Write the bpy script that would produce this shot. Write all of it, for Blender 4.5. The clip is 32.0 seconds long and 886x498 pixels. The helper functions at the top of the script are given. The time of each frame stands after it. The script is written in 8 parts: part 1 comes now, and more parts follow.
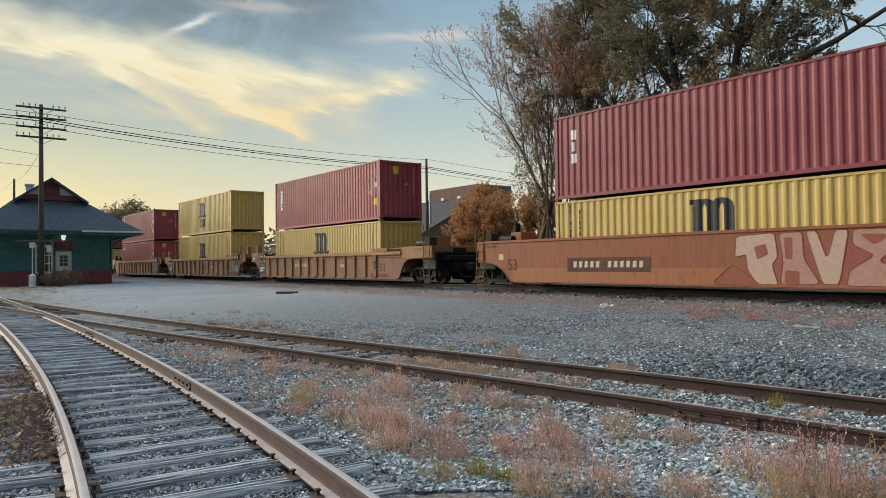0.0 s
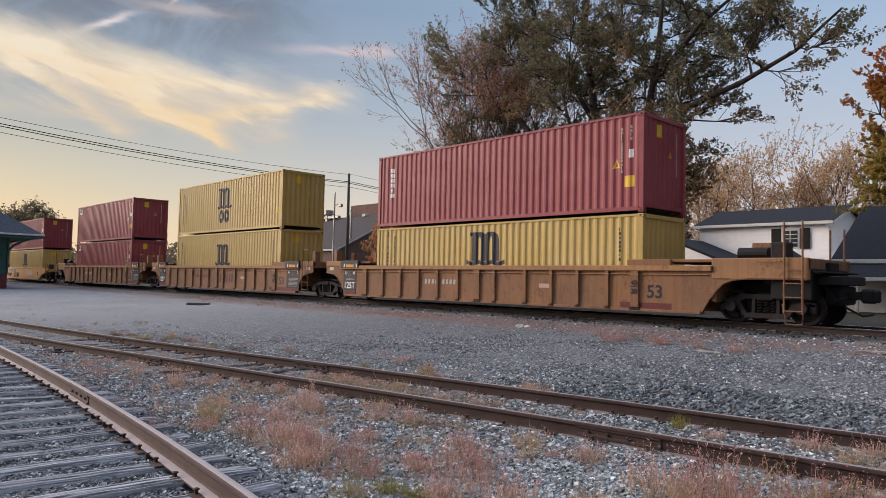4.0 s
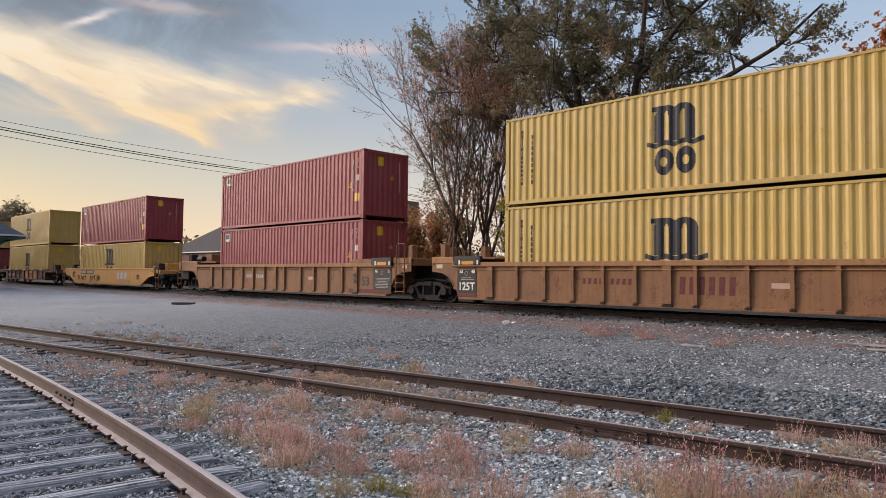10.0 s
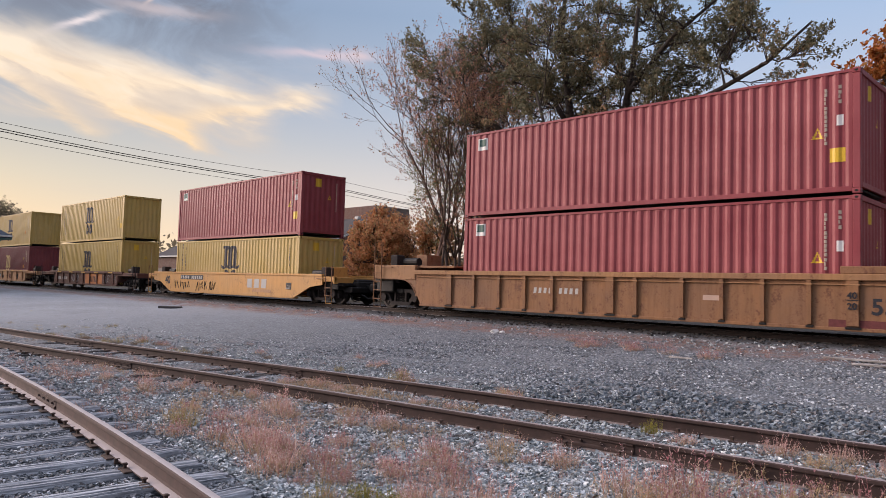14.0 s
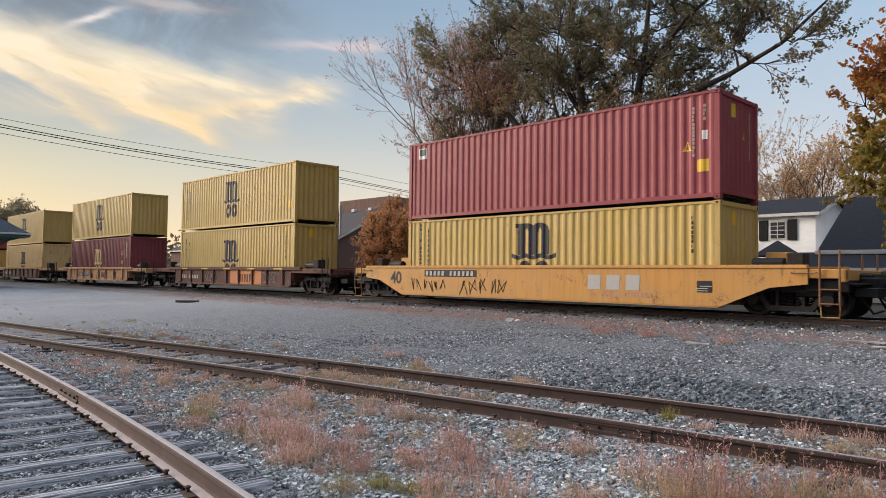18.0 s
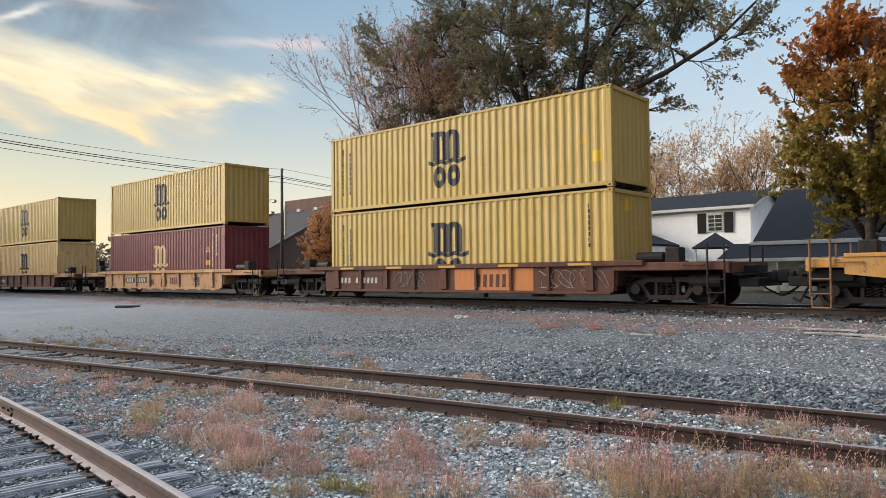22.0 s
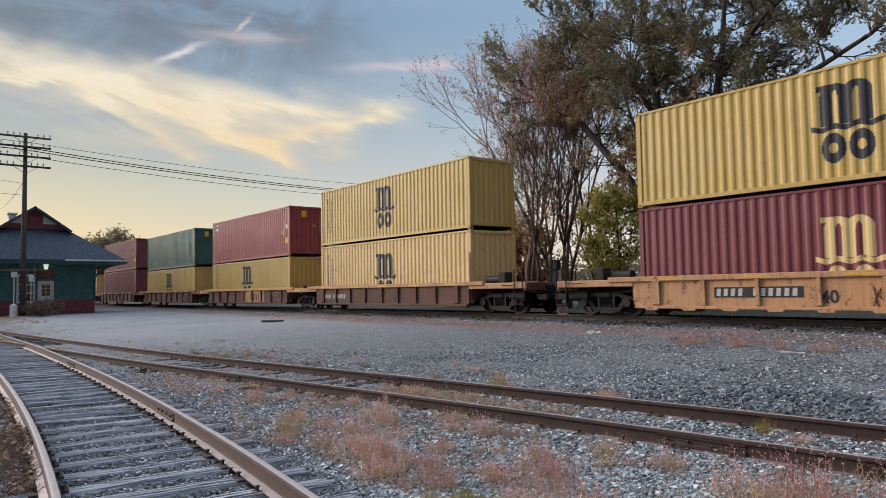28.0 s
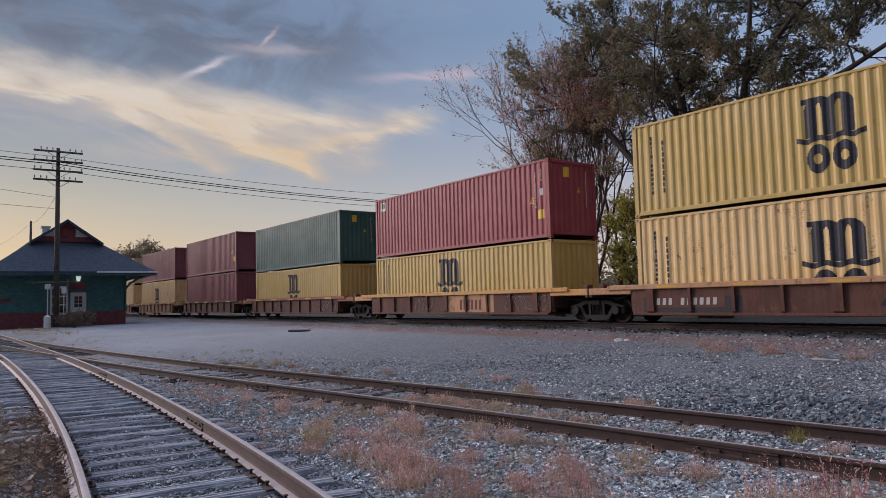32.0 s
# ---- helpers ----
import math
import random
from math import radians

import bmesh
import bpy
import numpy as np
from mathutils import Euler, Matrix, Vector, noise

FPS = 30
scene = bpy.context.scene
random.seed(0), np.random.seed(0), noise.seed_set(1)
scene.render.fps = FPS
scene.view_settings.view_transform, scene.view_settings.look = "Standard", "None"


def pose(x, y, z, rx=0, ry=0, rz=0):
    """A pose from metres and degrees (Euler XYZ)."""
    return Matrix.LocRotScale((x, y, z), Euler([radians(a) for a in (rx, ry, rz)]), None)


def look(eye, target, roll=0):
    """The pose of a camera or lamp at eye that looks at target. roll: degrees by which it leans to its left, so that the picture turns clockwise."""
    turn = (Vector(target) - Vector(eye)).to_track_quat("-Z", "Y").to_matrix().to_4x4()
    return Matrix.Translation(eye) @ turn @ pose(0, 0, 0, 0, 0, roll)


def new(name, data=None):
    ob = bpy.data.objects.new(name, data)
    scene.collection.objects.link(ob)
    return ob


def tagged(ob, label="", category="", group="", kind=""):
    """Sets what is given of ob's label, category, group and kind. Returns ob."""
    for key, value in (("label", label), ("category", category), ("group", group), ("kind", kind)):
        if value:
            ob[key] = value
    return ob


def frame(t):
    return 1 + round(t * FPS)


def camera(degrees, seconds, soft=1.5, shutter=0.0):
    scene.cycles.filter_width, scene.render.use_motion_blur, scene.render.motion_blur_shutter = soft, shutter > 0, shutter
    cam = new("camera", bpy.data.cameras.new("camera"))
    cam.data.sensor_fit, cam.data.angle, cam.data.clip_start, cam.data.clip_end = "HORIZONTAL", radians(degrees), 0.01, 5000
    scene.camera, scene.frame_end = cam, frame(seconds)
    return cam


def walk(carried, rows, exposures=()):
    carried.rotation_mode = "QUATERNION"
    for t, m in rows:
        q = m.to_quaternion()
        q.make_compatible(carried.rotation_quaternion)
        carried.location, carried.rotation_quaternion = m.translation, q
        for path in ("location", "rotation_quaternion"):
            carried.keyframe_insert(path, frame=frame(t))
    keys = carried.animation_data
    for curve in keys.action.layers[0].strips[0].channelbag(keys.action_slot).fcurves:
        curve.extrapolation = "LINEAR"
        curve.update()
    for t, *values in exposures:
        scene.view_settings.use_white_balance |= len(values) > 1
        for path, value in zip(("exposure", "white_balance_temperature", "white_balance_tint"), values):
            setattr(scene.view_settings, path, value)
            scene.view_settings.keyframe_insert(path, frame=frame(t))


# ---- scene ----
cam = camera(64.15, 32.0, soft=0.8, shutter=0.15)

# seconds, heading, tilt and lean in degrees
AIM = [
    (0, 53.10, 1.09, 0.70), (0.5, 53.61, 1.09, 0.45), (1, 53.11, 1.08, 0.36), (1.5, 51.88, 1.34, 0.33),
    (2, 50.28, 1.83, 0.16), (2.5, 48.76, 2.25, -0.34), (3, 47.64, 2.44, -0.70), (3.5, 47.00, 2.50, -1.02),
    (5.5, 45.98, 2.52, -1.44), (6, 46.66, 2.47, -1.20), (6.5, 48.29, 2.12, -0.63), (7, 50.14, 1.35, -0.06),
    (7.5, 50.70, 0.72, 0.22), (8, 49.63, 0.75, -0.08), (8.5, 47.85, 1.35, -0.49), (9, 46.52, 1.97, -0.82),
    (9.5, 45.77, 2.26, -0.83), (10, 45.47, 2.30, -0.72), (10.5, 45.43, 2.30, -0.70), (11, 45.50, 2.30, -0.67),
    (11.5, 45.50, 2.43, -0.79), (12, 45.29, 2.62, -1.09), (12.5, 44.98, 2.62, -1.43), (13, 44.72, 2.64, -1.63),
    (13.5, 44.60, 2.80, -1.71), (14, 44.58, 2.97, -1.68), (14.5, 44.54, 2.77, -1.65), (16.5, 46.42, 2.01, -1.01),
    (17, 46.36, 2.00, -0.98), (17.5, 46.02, 2.04, -0.82), (18, 45.75, 2.11, -0.66), (18.5, 45.74, 2.08, -0.58),
    (19, 46.06, 1.92, -0.60), (19.5, 46.12, 1.72, -0.41), (20, 45.23, 1.52, 0.01), (20.5, 43.66, 1.41, 0.39),
    (21, 42.30, 1.46, 0.61), (21.5, 41.61, 1.71, 0.63), (22, 41.54, 1.94, 0.63), (22.5, 41.61, 1.96, 0.90),
    (23, 41.66, 1.94, 0.70), (23.5, 41.62, 1.99, 0.52), (24, 41.55, 2.23, 0.38), (24.5, 41.48, 2.51, 0.40),
    (26.5, 43.46, 2.56, -0.15), (27, 45.25, 2.80, -0.19), (27.5, 48.30, 3.12, 0.33), (28, 52.03, 3.30, 0.98),
    (28.5, 55.13, 3.33, 1.37), (29, 56.85, 3.31, 1.39), (29.5, 57.62, 3.42, 1.17), (30, 57.60, 3.50, 0.80),
    (30.5, 57.27, 3.44, 0.83), (31, 56.64, 3.40, 1.10), (31.5, 55.53, 3.69, 1.31), (32, 54.09, 4.04, 1.42),
]
EYE = (0.0, 0.0, 1.6)
PATH = [(t, pose(*EYE, 90 + tilt, lean, heading)) for t, heading, tilt, lean in AIM]
# the clip's camera brightens towards the middle, then darkens and cools as it swings to the depot
EXPOSURE = [(0, 0.28, 6450, 4), (1, 0.15, 6500, 16), (3, 0.14, 6450, 19), (8, 0.26, 6600, 20), (10, 0.24, 6650, 19), (12, 0.26, 6650, 20), (14, 0.34, 6500, 24), (17, 0.36, 6600, 14), (20, 0.30, 6600, 17), (22.5, 0.50, 6400, 8), (25.5, 0.46, 6350, 7), (27, 0.42, 6300, 9), (28.5, 0.10, 6200, 17), (30, -0.05, 5950, 20), (32, -0.18, 5950, 24)]
walk(cam, PATH, EXPOSURE)

# ---- light ----
SUN_AZ, SUN_EL = 118.0, 10.0


def sky_world():
    w = bpy.data.worlds.new("sky")
    scene.world = w
    w.use_nodes = True
    nt = w.node_tree
    N, L = nt.nodes, nt.links
    N.clear()

    def node(kind, **kw):
        n = N.new(kind)
        for k, v in kw.items():
            if k == "op":
                n.operation = v
            elif k == "blend":
                n.blend_type = v
        return n

    def put(sock, v):
        if isinstance(v, (int, float)):
            sock.default_value = v
        elif isinstance(v, tuple):
            sock.default_value = (*v, 1.0)[:4] if len(sock.default_value) == 4 else v
        else:
            L.new(v, sock)

    def math_(op, a, b=0.0, clamp=False):
        n = node("ShaderNodeMath", op=op)
        n.use_clamp = clamp
        put(n.inputs[0], a)
        put(n.inputs[1], b)
        return n.outputs[0]

    def mix(f, a, b):
        n = N.new("ShaderNodeMix")
        n.data_type = "RGBA"
        put(n.inputs[0], f)
        put(n.inputs[6], a)
        put(n.inputs[7], b)
        return n.outputs[2]

    def ramp(v, stops, smooth=False):
        n = N.new("ShaderNodeValToRGB")
        n.color_ramp.interpolation = "EASE" if smooth else "LINEAR"
        e = n.color_ramp.elements
        while len(e) < len(stops):
            e.new(0.5)
        for el, (p, c) in zip(e, stops):
            el.position, el.color = p, (*c, 1) if isinstance(c, tuple) else (c, c, c, 1)
        L.new(v, n.inputs[0])
        return n.outputs[0]

    co = N.new("ShaderNodeTexCoord").outputs["Generated"]
    sep = N.new("ShaderNodeSeparateXYZ")
    L.new(co, sep.inputs[0])
    x, y, z = sep.outputs
    el = math_("MULTIPLY", math_("ARCSINE", z), 57.2958)
    az = math_("MULTIPLY", math_("ARCTAN2", math_("MULTIPLY", x, -1.0), y), 57.2958)
    # how near to the setting sun, 1 towards it and 0 away
    off = math_("ABSOLUTE", math_("SUBTRACT", az, 84.0))
    near = math_("SUBTRACT", 1.0, math_("MULTIPLY", off, 1 / 62.0), clamp=True)
    h = math_("MULTIPLY", math_("ADD", el, 2.0), 1 / 92.0, clamp=True)
    cool = ramp(h, [(0.0, (0.98, 0.84, 0.70)), (0.06, (0.86, 0.80, 0.74)), (0.14, (0.54, 0.63, 0.70)), (0.25, (0.36, 0.53, 0.70)), (0.33, (0.36, 0.51, 0.68)), (0.62, (1.10, 1.22, 1.42)), (1.0, (2.0, 2.2, 2.5))])
    warm = ramp(h, [(0.0, (1.12, 0.72, 0.40)), (0.05, (0.90, 0.715, 0.385)), (0.10, (0.65, 0.63, 0.445)), (0.17, (0.34, 0.42, 0.45)), (0.25, (0.19, 0.265, 0.33)), (0.33, (0.28, 0.38, 0.48)), (0.62, (1.10, 1.22, 1.42)), (1.0, (2.0, 2.2, 2.5))])
    base = mix(near, cool, warm)

    def hump(v, mid, wide):
        d = math_("MULTIPLY", math_("SUBTRACT", v, mid), 1 / wide)
        return math_("POWER", 2.718, math_("MULTIPLY", math_("MULTIPLY", d, d), -1.0))

    base = mix(math_("MULTIPLY", math_("MULTIPLY", hump(az, 90.0, 15.0), hump(el, 0.0, 6.0)), 0.75), base, (1.11, 0.82, 0.43))

    def plane(sa, se, oa=0.0, oe=0.0):
        c = N.new("ShaderNodeCombineXYZ")
        L.new(math_("MULTIPLY", math_("ADD", az, oa), sa), c.inputs[0])
        L.new(math_("MULTIPLY", math_("ADD", el, oe), se), c.inputs[1])
        return c.outputs[0]

    def noise_(vec, scale, detail=6.0, rough=0.55, dist=0.0):
        n = N.new("ShaderNodeTexNoise")
        L.new(vec, n.inputs["Vector"])
        for k, v in (("Scale", scale), ("Detail", detail), ("Roughness", rough), ("Distortion", dist)):
            n.inputs[k].default_value = v
        return n.outputs[0]

    # long streaks of lit cloud that sink from the upper left towards the trees
    turn = math_("SUBTRACT", el, math_("MULTIPLY", math_("SUBTRACT", az, 72.0), 0.20))
    c = N.new("ShaderNodeCombineXYZ")
    L.new(math_("MULTIPLY", az, 0.075), c.inputs[0])
    L.new(math_("MULTIPLY", turn, 0.26), c.inputs[1])
    stream = c.outputs[0]
    n1 = noise_(stream, 1.5, 4.0, 0.5, 0.6)
    n2 = noise_(stream, 3.0, 9.0, 0.56, 0.5)
    n3 = noise_(plane(0.09, 0.16), 1.7, 8.0, 0.6, 0.8)
    wob = math_("ADD", math_("MULTIPLY", math_("SUBTRACT", n1, 0.5), 3.2), math_("MULTIPLY", math_("SUBTRACT", n2, 0.5), 1.6))
    bent = math_("ADD", el, wob)
    bank = math_("MULTIPLY", n1, 0.0)
    # heading and height of each streak, its slope, reach to both sides, softness above and below, weight
    for a, e, k, a0, a1, up, down, weight in ((76.0, 14.7, 0.17, 68.5, 84.0, 0.9, 0.40, 1.0), (86.0, 15.6, 0.02, 78.5, 99.0, 0.9, 0.45, 1.0), (86.5, 16.8, -0.05, 80.0, 93.0, 0.6, 0.8, 0.60), (72.0, 15.9, 0.05, 60.0, 82.0, 0.7, 1.0, 0.50), (65.0, 14.7, 0.03, 53.0, 74.0, 0.7, 0.9, 0.72), (75.8, 12.7, 0.47, 70.0, 81.5, 0.9, 0.6, 0.62),
                                              (68.1, 11.7, 0.34, 63.3, 73.0, 0.9, 0.45, 1.05), (62.0, 12.3, -0.26, 54.0, 68.5, 0.8, 0.7, 0.70), (66.5, 10.9, 0.22, 62.5, 72.0, 0.5, 0.45, 0.70), (70.0, 13.5, 0.10, 57.5, 82.0, 1.3, 1.2, 0.50), (75.0, 11.2, 0.12, 68.0, 83.0, 0.35, 0.35, 0.16)):
        d = math_("SUBTRACT", math_("SUBTRACT", bent, e), math_("MULTIPLY", math_("SUBTRACT", az, a), k))
        above = math_("MULTIPLY", math_("MAXIMUM", d, 0.0), 1 / up)
        below = math_("MULTIPLY", math_("MINIMUM", d, 0.0), 1 / down)
        q = math_("ADD", math_("MULTIPLY", above, above), math_("MULTIPLY", below, below))
        fade = math_("MULTIPLY", math_("MULTIPLY", math_("SUBTRACT", az, a0), 1 / 3.5, clamp=True), math_("MULTIPLY", math_("SUBTRACT", a1, az), 1 / 3.5, clamp=True))
        m = math_("MULTIPLY", math_("POWER", 2.718, math_("MULTIPLY", q, -1.0)), math_("MULTIPLY", fade, weight))
        bank = math_("ADD", bank, m)
    left = math_("MULTIPLY", math_("SUBTRACT", az, 55.0), 1 / 9.0, clamp=True)
    fibre = ramp(n2, [(0.30, 0.45), (0.50, 0.88), (0.68, 1.25)])
    lit = ramp(math_("MULTIPLY", bank, fibre), [(0.0, 0.0), (0.5, 0.50), (1.25, 1.0)])
    fall = math_("SUBTRACT", el, math_("MULTIPLY", math_("SUBTRACT", az, 72.0), 0.15))
    haze = ramp(math_("MULTIPLY", hump(math_("ADD", fall, wob), 13.6, 3.0), math_("MULTIPLY", left, n1)), [(0.10, 0.0), (0.46, 1.0)], True)
    grey = math_("MULTIPLY", ramp(n3, [(0.34, 0.0), (0.62, 1.0)], True), math_("MULTIPLY", hump(el, 20.5, 4.2), left))
    col = mix(math_("MULTIPLY", grey, 0.85), base, (0.175, 0.205, 0.24))
    col = mix(math_("MULTIPLY", haze, 0.62), col, (0.64, 0.59, 0.48))
    glow = mix(ramp(math_("ADD", math_("MULTIPLY", math_("SUBTRACT", el, 10.0), 0.10), math_("MULTIPLY", math_("SUBTRACT", n2, 0.5), 1.0)), [(0.1, 0.0), (0.6, 1.0)]), (0.94, 0.72, 0.40), (0.95, 0.85, 0.61))
    col = mix(math_("MULTIPLY", lit, 0.95), col, glow)
    # thin high veils elsewhere
    veil = ramp(noise_(plane(0.02, 0.09), 3.0, 7.0, 0.6, 0.3), [(0.52, 0.0), (0.85, 1.0)], True)
    col = mix(math_("MULTIPLY", veil, 0.30), col, (0.55, 0.55, 0.54))
    # short bright trails above the bank, and the pink streak beside the trees
    for a, e, la, le, k, tone in ((72.6, 17.9, 1.6, 0.26, 0.50, (0.95, 0.88, 0.80)), (67.8, 20.4, 0.6, 0.2, 0.9, (0.76, 0.64, 0.52)), (67.5, 19.6, 3.6, 0.40, 0.02, (0.56, 0.52, 0.50)), (55.0, 17.8, 4.2, 0.33, 0.03, (0.72, 0.62, 0.62)), (52.0, 17.9, 0.9, 0.5, 0.05, (0.70, 0.60, 0.58))):
        da = math_("SUBTRACT", az, a)
        de = math_("SUBTRACT", math_("SUBTRACT", el, e), math_("MULTIPLY", da, -k))
        m = math_("MULTIPLY", hump(da, 0.0, la), hump(math_("ADD", de, math_("MULTIPLY", math_("SUBTRACT", n2, 0.5), 1.0)), 0.0, le))
        col = mix(math_("MULTIPLY", m, 0.75), col, tone)

    # the sky away from the sunset is duller
    dull = ramp(math_("ADD", math_("MULTIPLY", x, -0.5), 0.5), [(0.0, 0.42), (0.28, 0.60), (0.52, 1.0)], True)
    dim = N.new("ShaderNodeMix")
    dim.data_type, dim.blend_type = "RGBA", "MULTIPLY"
    dim.inputs[0].default_value = 1.0
    L.new(col, dim.inputs[6])
    L.new(dull, dim.inputs[7])
    col = dim.outputs[2]

    air = N.new("ShaderNodeTexSky")
    air.sky_type, air.sun_disc = "NISHITA", False
    air.sun_elevation, air.sun_rotation = radians(SUN_EL), radians(-SUN_AZ)
    air.altitude, air.air_density, air.dust_density = 200, 1.0, 2.0
    b1, b2 = N.new("ShaderNodeBackground"), N.new("ShaderNodeBackground")
    L.new(col, b1.inputs[0])
    b1.inputs[1].default_value = 0.80
    L.new(air.outputs[0], b2.inputs[0])
    b2.inputs[1].default_value = 0.008
    add, out = N.new("ShaderNodeAddShader"), N.new("ShaderNodeOutputWorld")
    L.new(b1.outputs[0], add.inputs[0])
    L.new(b2.outputs[0], add.inputs[1])
    L.new(add.outputs[0], out.inputs[0])


sky_world()
sun = new("sun", bpy.data.lights.new("sun", "SUN"))
sun.data.energy, sun.data.angle, sun.data.color = 3.3, radians(30), (1.0, 0.86, 0.70)
_a, _e = radians(SUN_AZ), radians(SUN_EL + 9)
sun.matrix_world = look((-math.sin(_a) * math.cos(_e) * 90, math.cos(_a) * math.cos(_e) * 90, math.sin(_e) * 90), (0, 0, 0))

# ---- materials ----
class Mat:
    """A small helper round one node material."""

    def __init__(self, name):
        self.m = bpy.data.materials.new(name)
        self.m.use_nodes = True
        self.N, self.L = self.m.node_tree.nodes, self.m.node_tree.links
        self.p = self.N["Principled BSDF"]
        shift = self.N.new("ShaderNodeVectorMath")
        shift.operation = "MULTIPLY_ADD"
        one = self.N.new("ShaderNodeObjectInfo").outputs["Random"]
        self.L.new(one, shift.inputs[0])
        shift.inputs[1].default_value = (37.0, 23.0, 11.0)
        self.L.new(self.N.new("ShaderNodeTexCoord").outputs["Object"], shift.inputs[2])
        self.co = shift.outputs[0]

    def put(self, sock, v):
        if isinstance(v, (int, float)):
            sock.default_value = v
        elif isinstance(v, tuple):
            sock.default_value = (*v, 1.0) if len(v) == 3 and len(sock.default_value) == 4 else v
        else:
            self.L.new(v, sock)

    def set(self, **kw):
        for k, v in kw.items():
            self.put(self.p.inputs[{"color": "Base Color", "rough": "Roughness", "metal": "Metallic", "spec": "Specular IOR Level", "sub": "Subsurface Weight", "trans": "Transmission Weight"}.get(k, k)], v)
        return self

    def scaled(self, x=1.0, y=1.0, z=1.0, world=False):
        n = self.N.new("ShaderNodeMapping")
        src = self.co
        if world:
            src = self.N.new("ShaderNodeNewGeometry").outputs["Position"]
        self.L.new(src, n.inputs[0])
        n.inputs["Scale"].default_value = (x, y, z)
        return n.outputs[0]

    def noise(self, vec=None, scale=5.0, detail=5.0, rough=0.6, dist=0.0):
        n = self.N.new("ShaderNodeTexNoise")
        self.L.new(vec or self.co, n.inputs["Vector"])
        for k, v in (("Scale", scale), ("Detail", detail), ("Roughness", rough), ("Distortion", dist)):
            n.inputs[k].default_value = v
        return n.outputs[0]

    def cells(self, vec=None, scale=5.0, out="Color", feature="F1"):
        n = self.N.new("ShaderNodeTexVoronoi")
        n.feature = feature
        self.L.new(vec or self.co, n.inputs["Vector"])
        n.inputs["Scale"].default_value = scale
        return n.outputs[out]

    def ramp(self, v, *stops):
        n = self.N.new("ShaderNodeValToRGB")
        e = n.color_ramp.elements
        while len(e) < len(stops):
            e.new(0.5)
        for el, (p, c) in zip(e, stops):
            el.position, el.color = p, (*c, 1) if isinstance(c, tuple) else (c, c, c, 1)
        self.L.new(v, n.inputs[0])
        return n.outputs[0]

    def mix(self, f, a, b, blend="MIX"):
        n = self.N.new("ShaderNodeMix")
        n.data_type, n.blend_type = "RGBA", blend
        self.put(n.inputs[0], f)
        self.put(n.inputs[6], a)
        self.put(n.inputs[7], b)
        return n.outputs[2]

    def math(self, op, a, b=0.0):
        n = self.N.new("ShaderNodeMath")
        n.operation = op
        self.put(n.inputs[0], a)
        self.put(n.inputs[1], b)
        return n.outputs[0]

    def rand(self, island=False):
        if island:
            return self.N.new("ShaderNodeNewGeometry").outputs["Random Per Island"]
        return self.N.new("ShaderNodeObjectInfo").outputs["Random"]

    def bump(self, v, strength=0.3, distance=0.01):
        n = self.N.new("ShaderNodeBump")
        self.L.new(v, n.inputs["Height"])
        n.inputs["Strength"].default_value, n.inputs["Distance"].default_value = strength, distance
        self.L.new(n.outputs[0], self.p.inputs["Normal"])
        return self


def shade(c, k):
    return tuple(min(1.0, v * k) for v in c)


def painted_steel(name, c, fade, rust=0.35, rough=0.5, streak=1.0):
    """Weathered paint on steel: faded patches, dirt running down, and rust at the worn places."""
    a = Mat(name)
    big = a.noise(a.scaled(0.35, 0.35, 0.5), 1.6, 4)
    run = a.noise(a.scaled(5.0, 5.0, 0.35), 2.0, 5, 0.65)
    fine = a.noise(a.scaled(1, 1, 1), 22, 4)
    col = a.mix(a.ramp(big, (0.35, 0.0), (0.7, 1.0)), c, fade)
    col = a.mix(a.math("MULTIPLY", a.ramp(run, (0.45, 0.0), (0.75, 1.0)), 0.38 * streak), col, shade(c, 0.55))
    spots = a.ramp(a.math("MULTIPLY", a.noise(a.scaled(1, 1, 0.6), 3.2, 8, 0.72), a.ramp(fine, (0.3, 0.75), (0.7, 1.1))), (0.60 - 0.12 * rust, 0.0), (0.70 - 0.08 * rust, 1.0))
    col = a.mix(a.math("MULTIPLY", spots, min(1.0, rust * 1.6)), col, (0.13, 0.055, 0.030))
    a.set(color=col, rough=a.ramp(fine, (0.3, rough - 0.08), (0.7, rough + 0.15)), spec=0.35)
    a.bump(fine, 0.12, 0.004)
    return a.m


def plain(name, c, rough=0.7, metal=0.0, vary=0.25, scale=9.0):
    a = Mat(name)
    n = a.noise(None, scale, 5)
    a.set(color=a.mix(a.ramp(n, (0.3, 0.0), (0.7, 1.0)), shade(c, 1 - vary), shade(c, 1 + vary)), rough=rough, metal=metal, spec=0.3)
    a.bump(n, 0.15, 0.006)
    return a.m


RED = painted_steel("red_container_paint", (0.235, 0.038, 0.046), (0.29, 0.066, 0.072), 0.15, 0.5)
RED_WINE = painted_steel("wine_red_container_paint", (0.185, 0.029, 0.040), (0.225, 0.050, 0.060), 0.15, 0.5)
RED_DULL = painted_steel("dull_red_container_paint", (0.165, 0.045, 0.050), (0.21, 0.072, 0.076), 0.3, 0.6)
RED_DARK = painted_steel("dark_maroon_container_paint", (0.135, 0.024, 0.034), (0.17, 0.042, 0.050), 0.2, 0.5)
YELLOW = painted_steel("yellow_container_paint", (0.465, 0.318, 0.0806), (0.49, 0.35, 0.13), 0.2, 0.5, 1.3)
YELLOW_PALE = painted_steel("pale_yellow_container_paint", (0.60, 0.40, 0.16), (0.62, 0.45, 0.22), 0.5, 0.6)
GREEN = painted_steel("green_container_paint", (0.030, 0.085, 0.070), (0.055, 0.13, 0.11), 0.2, 0.5)
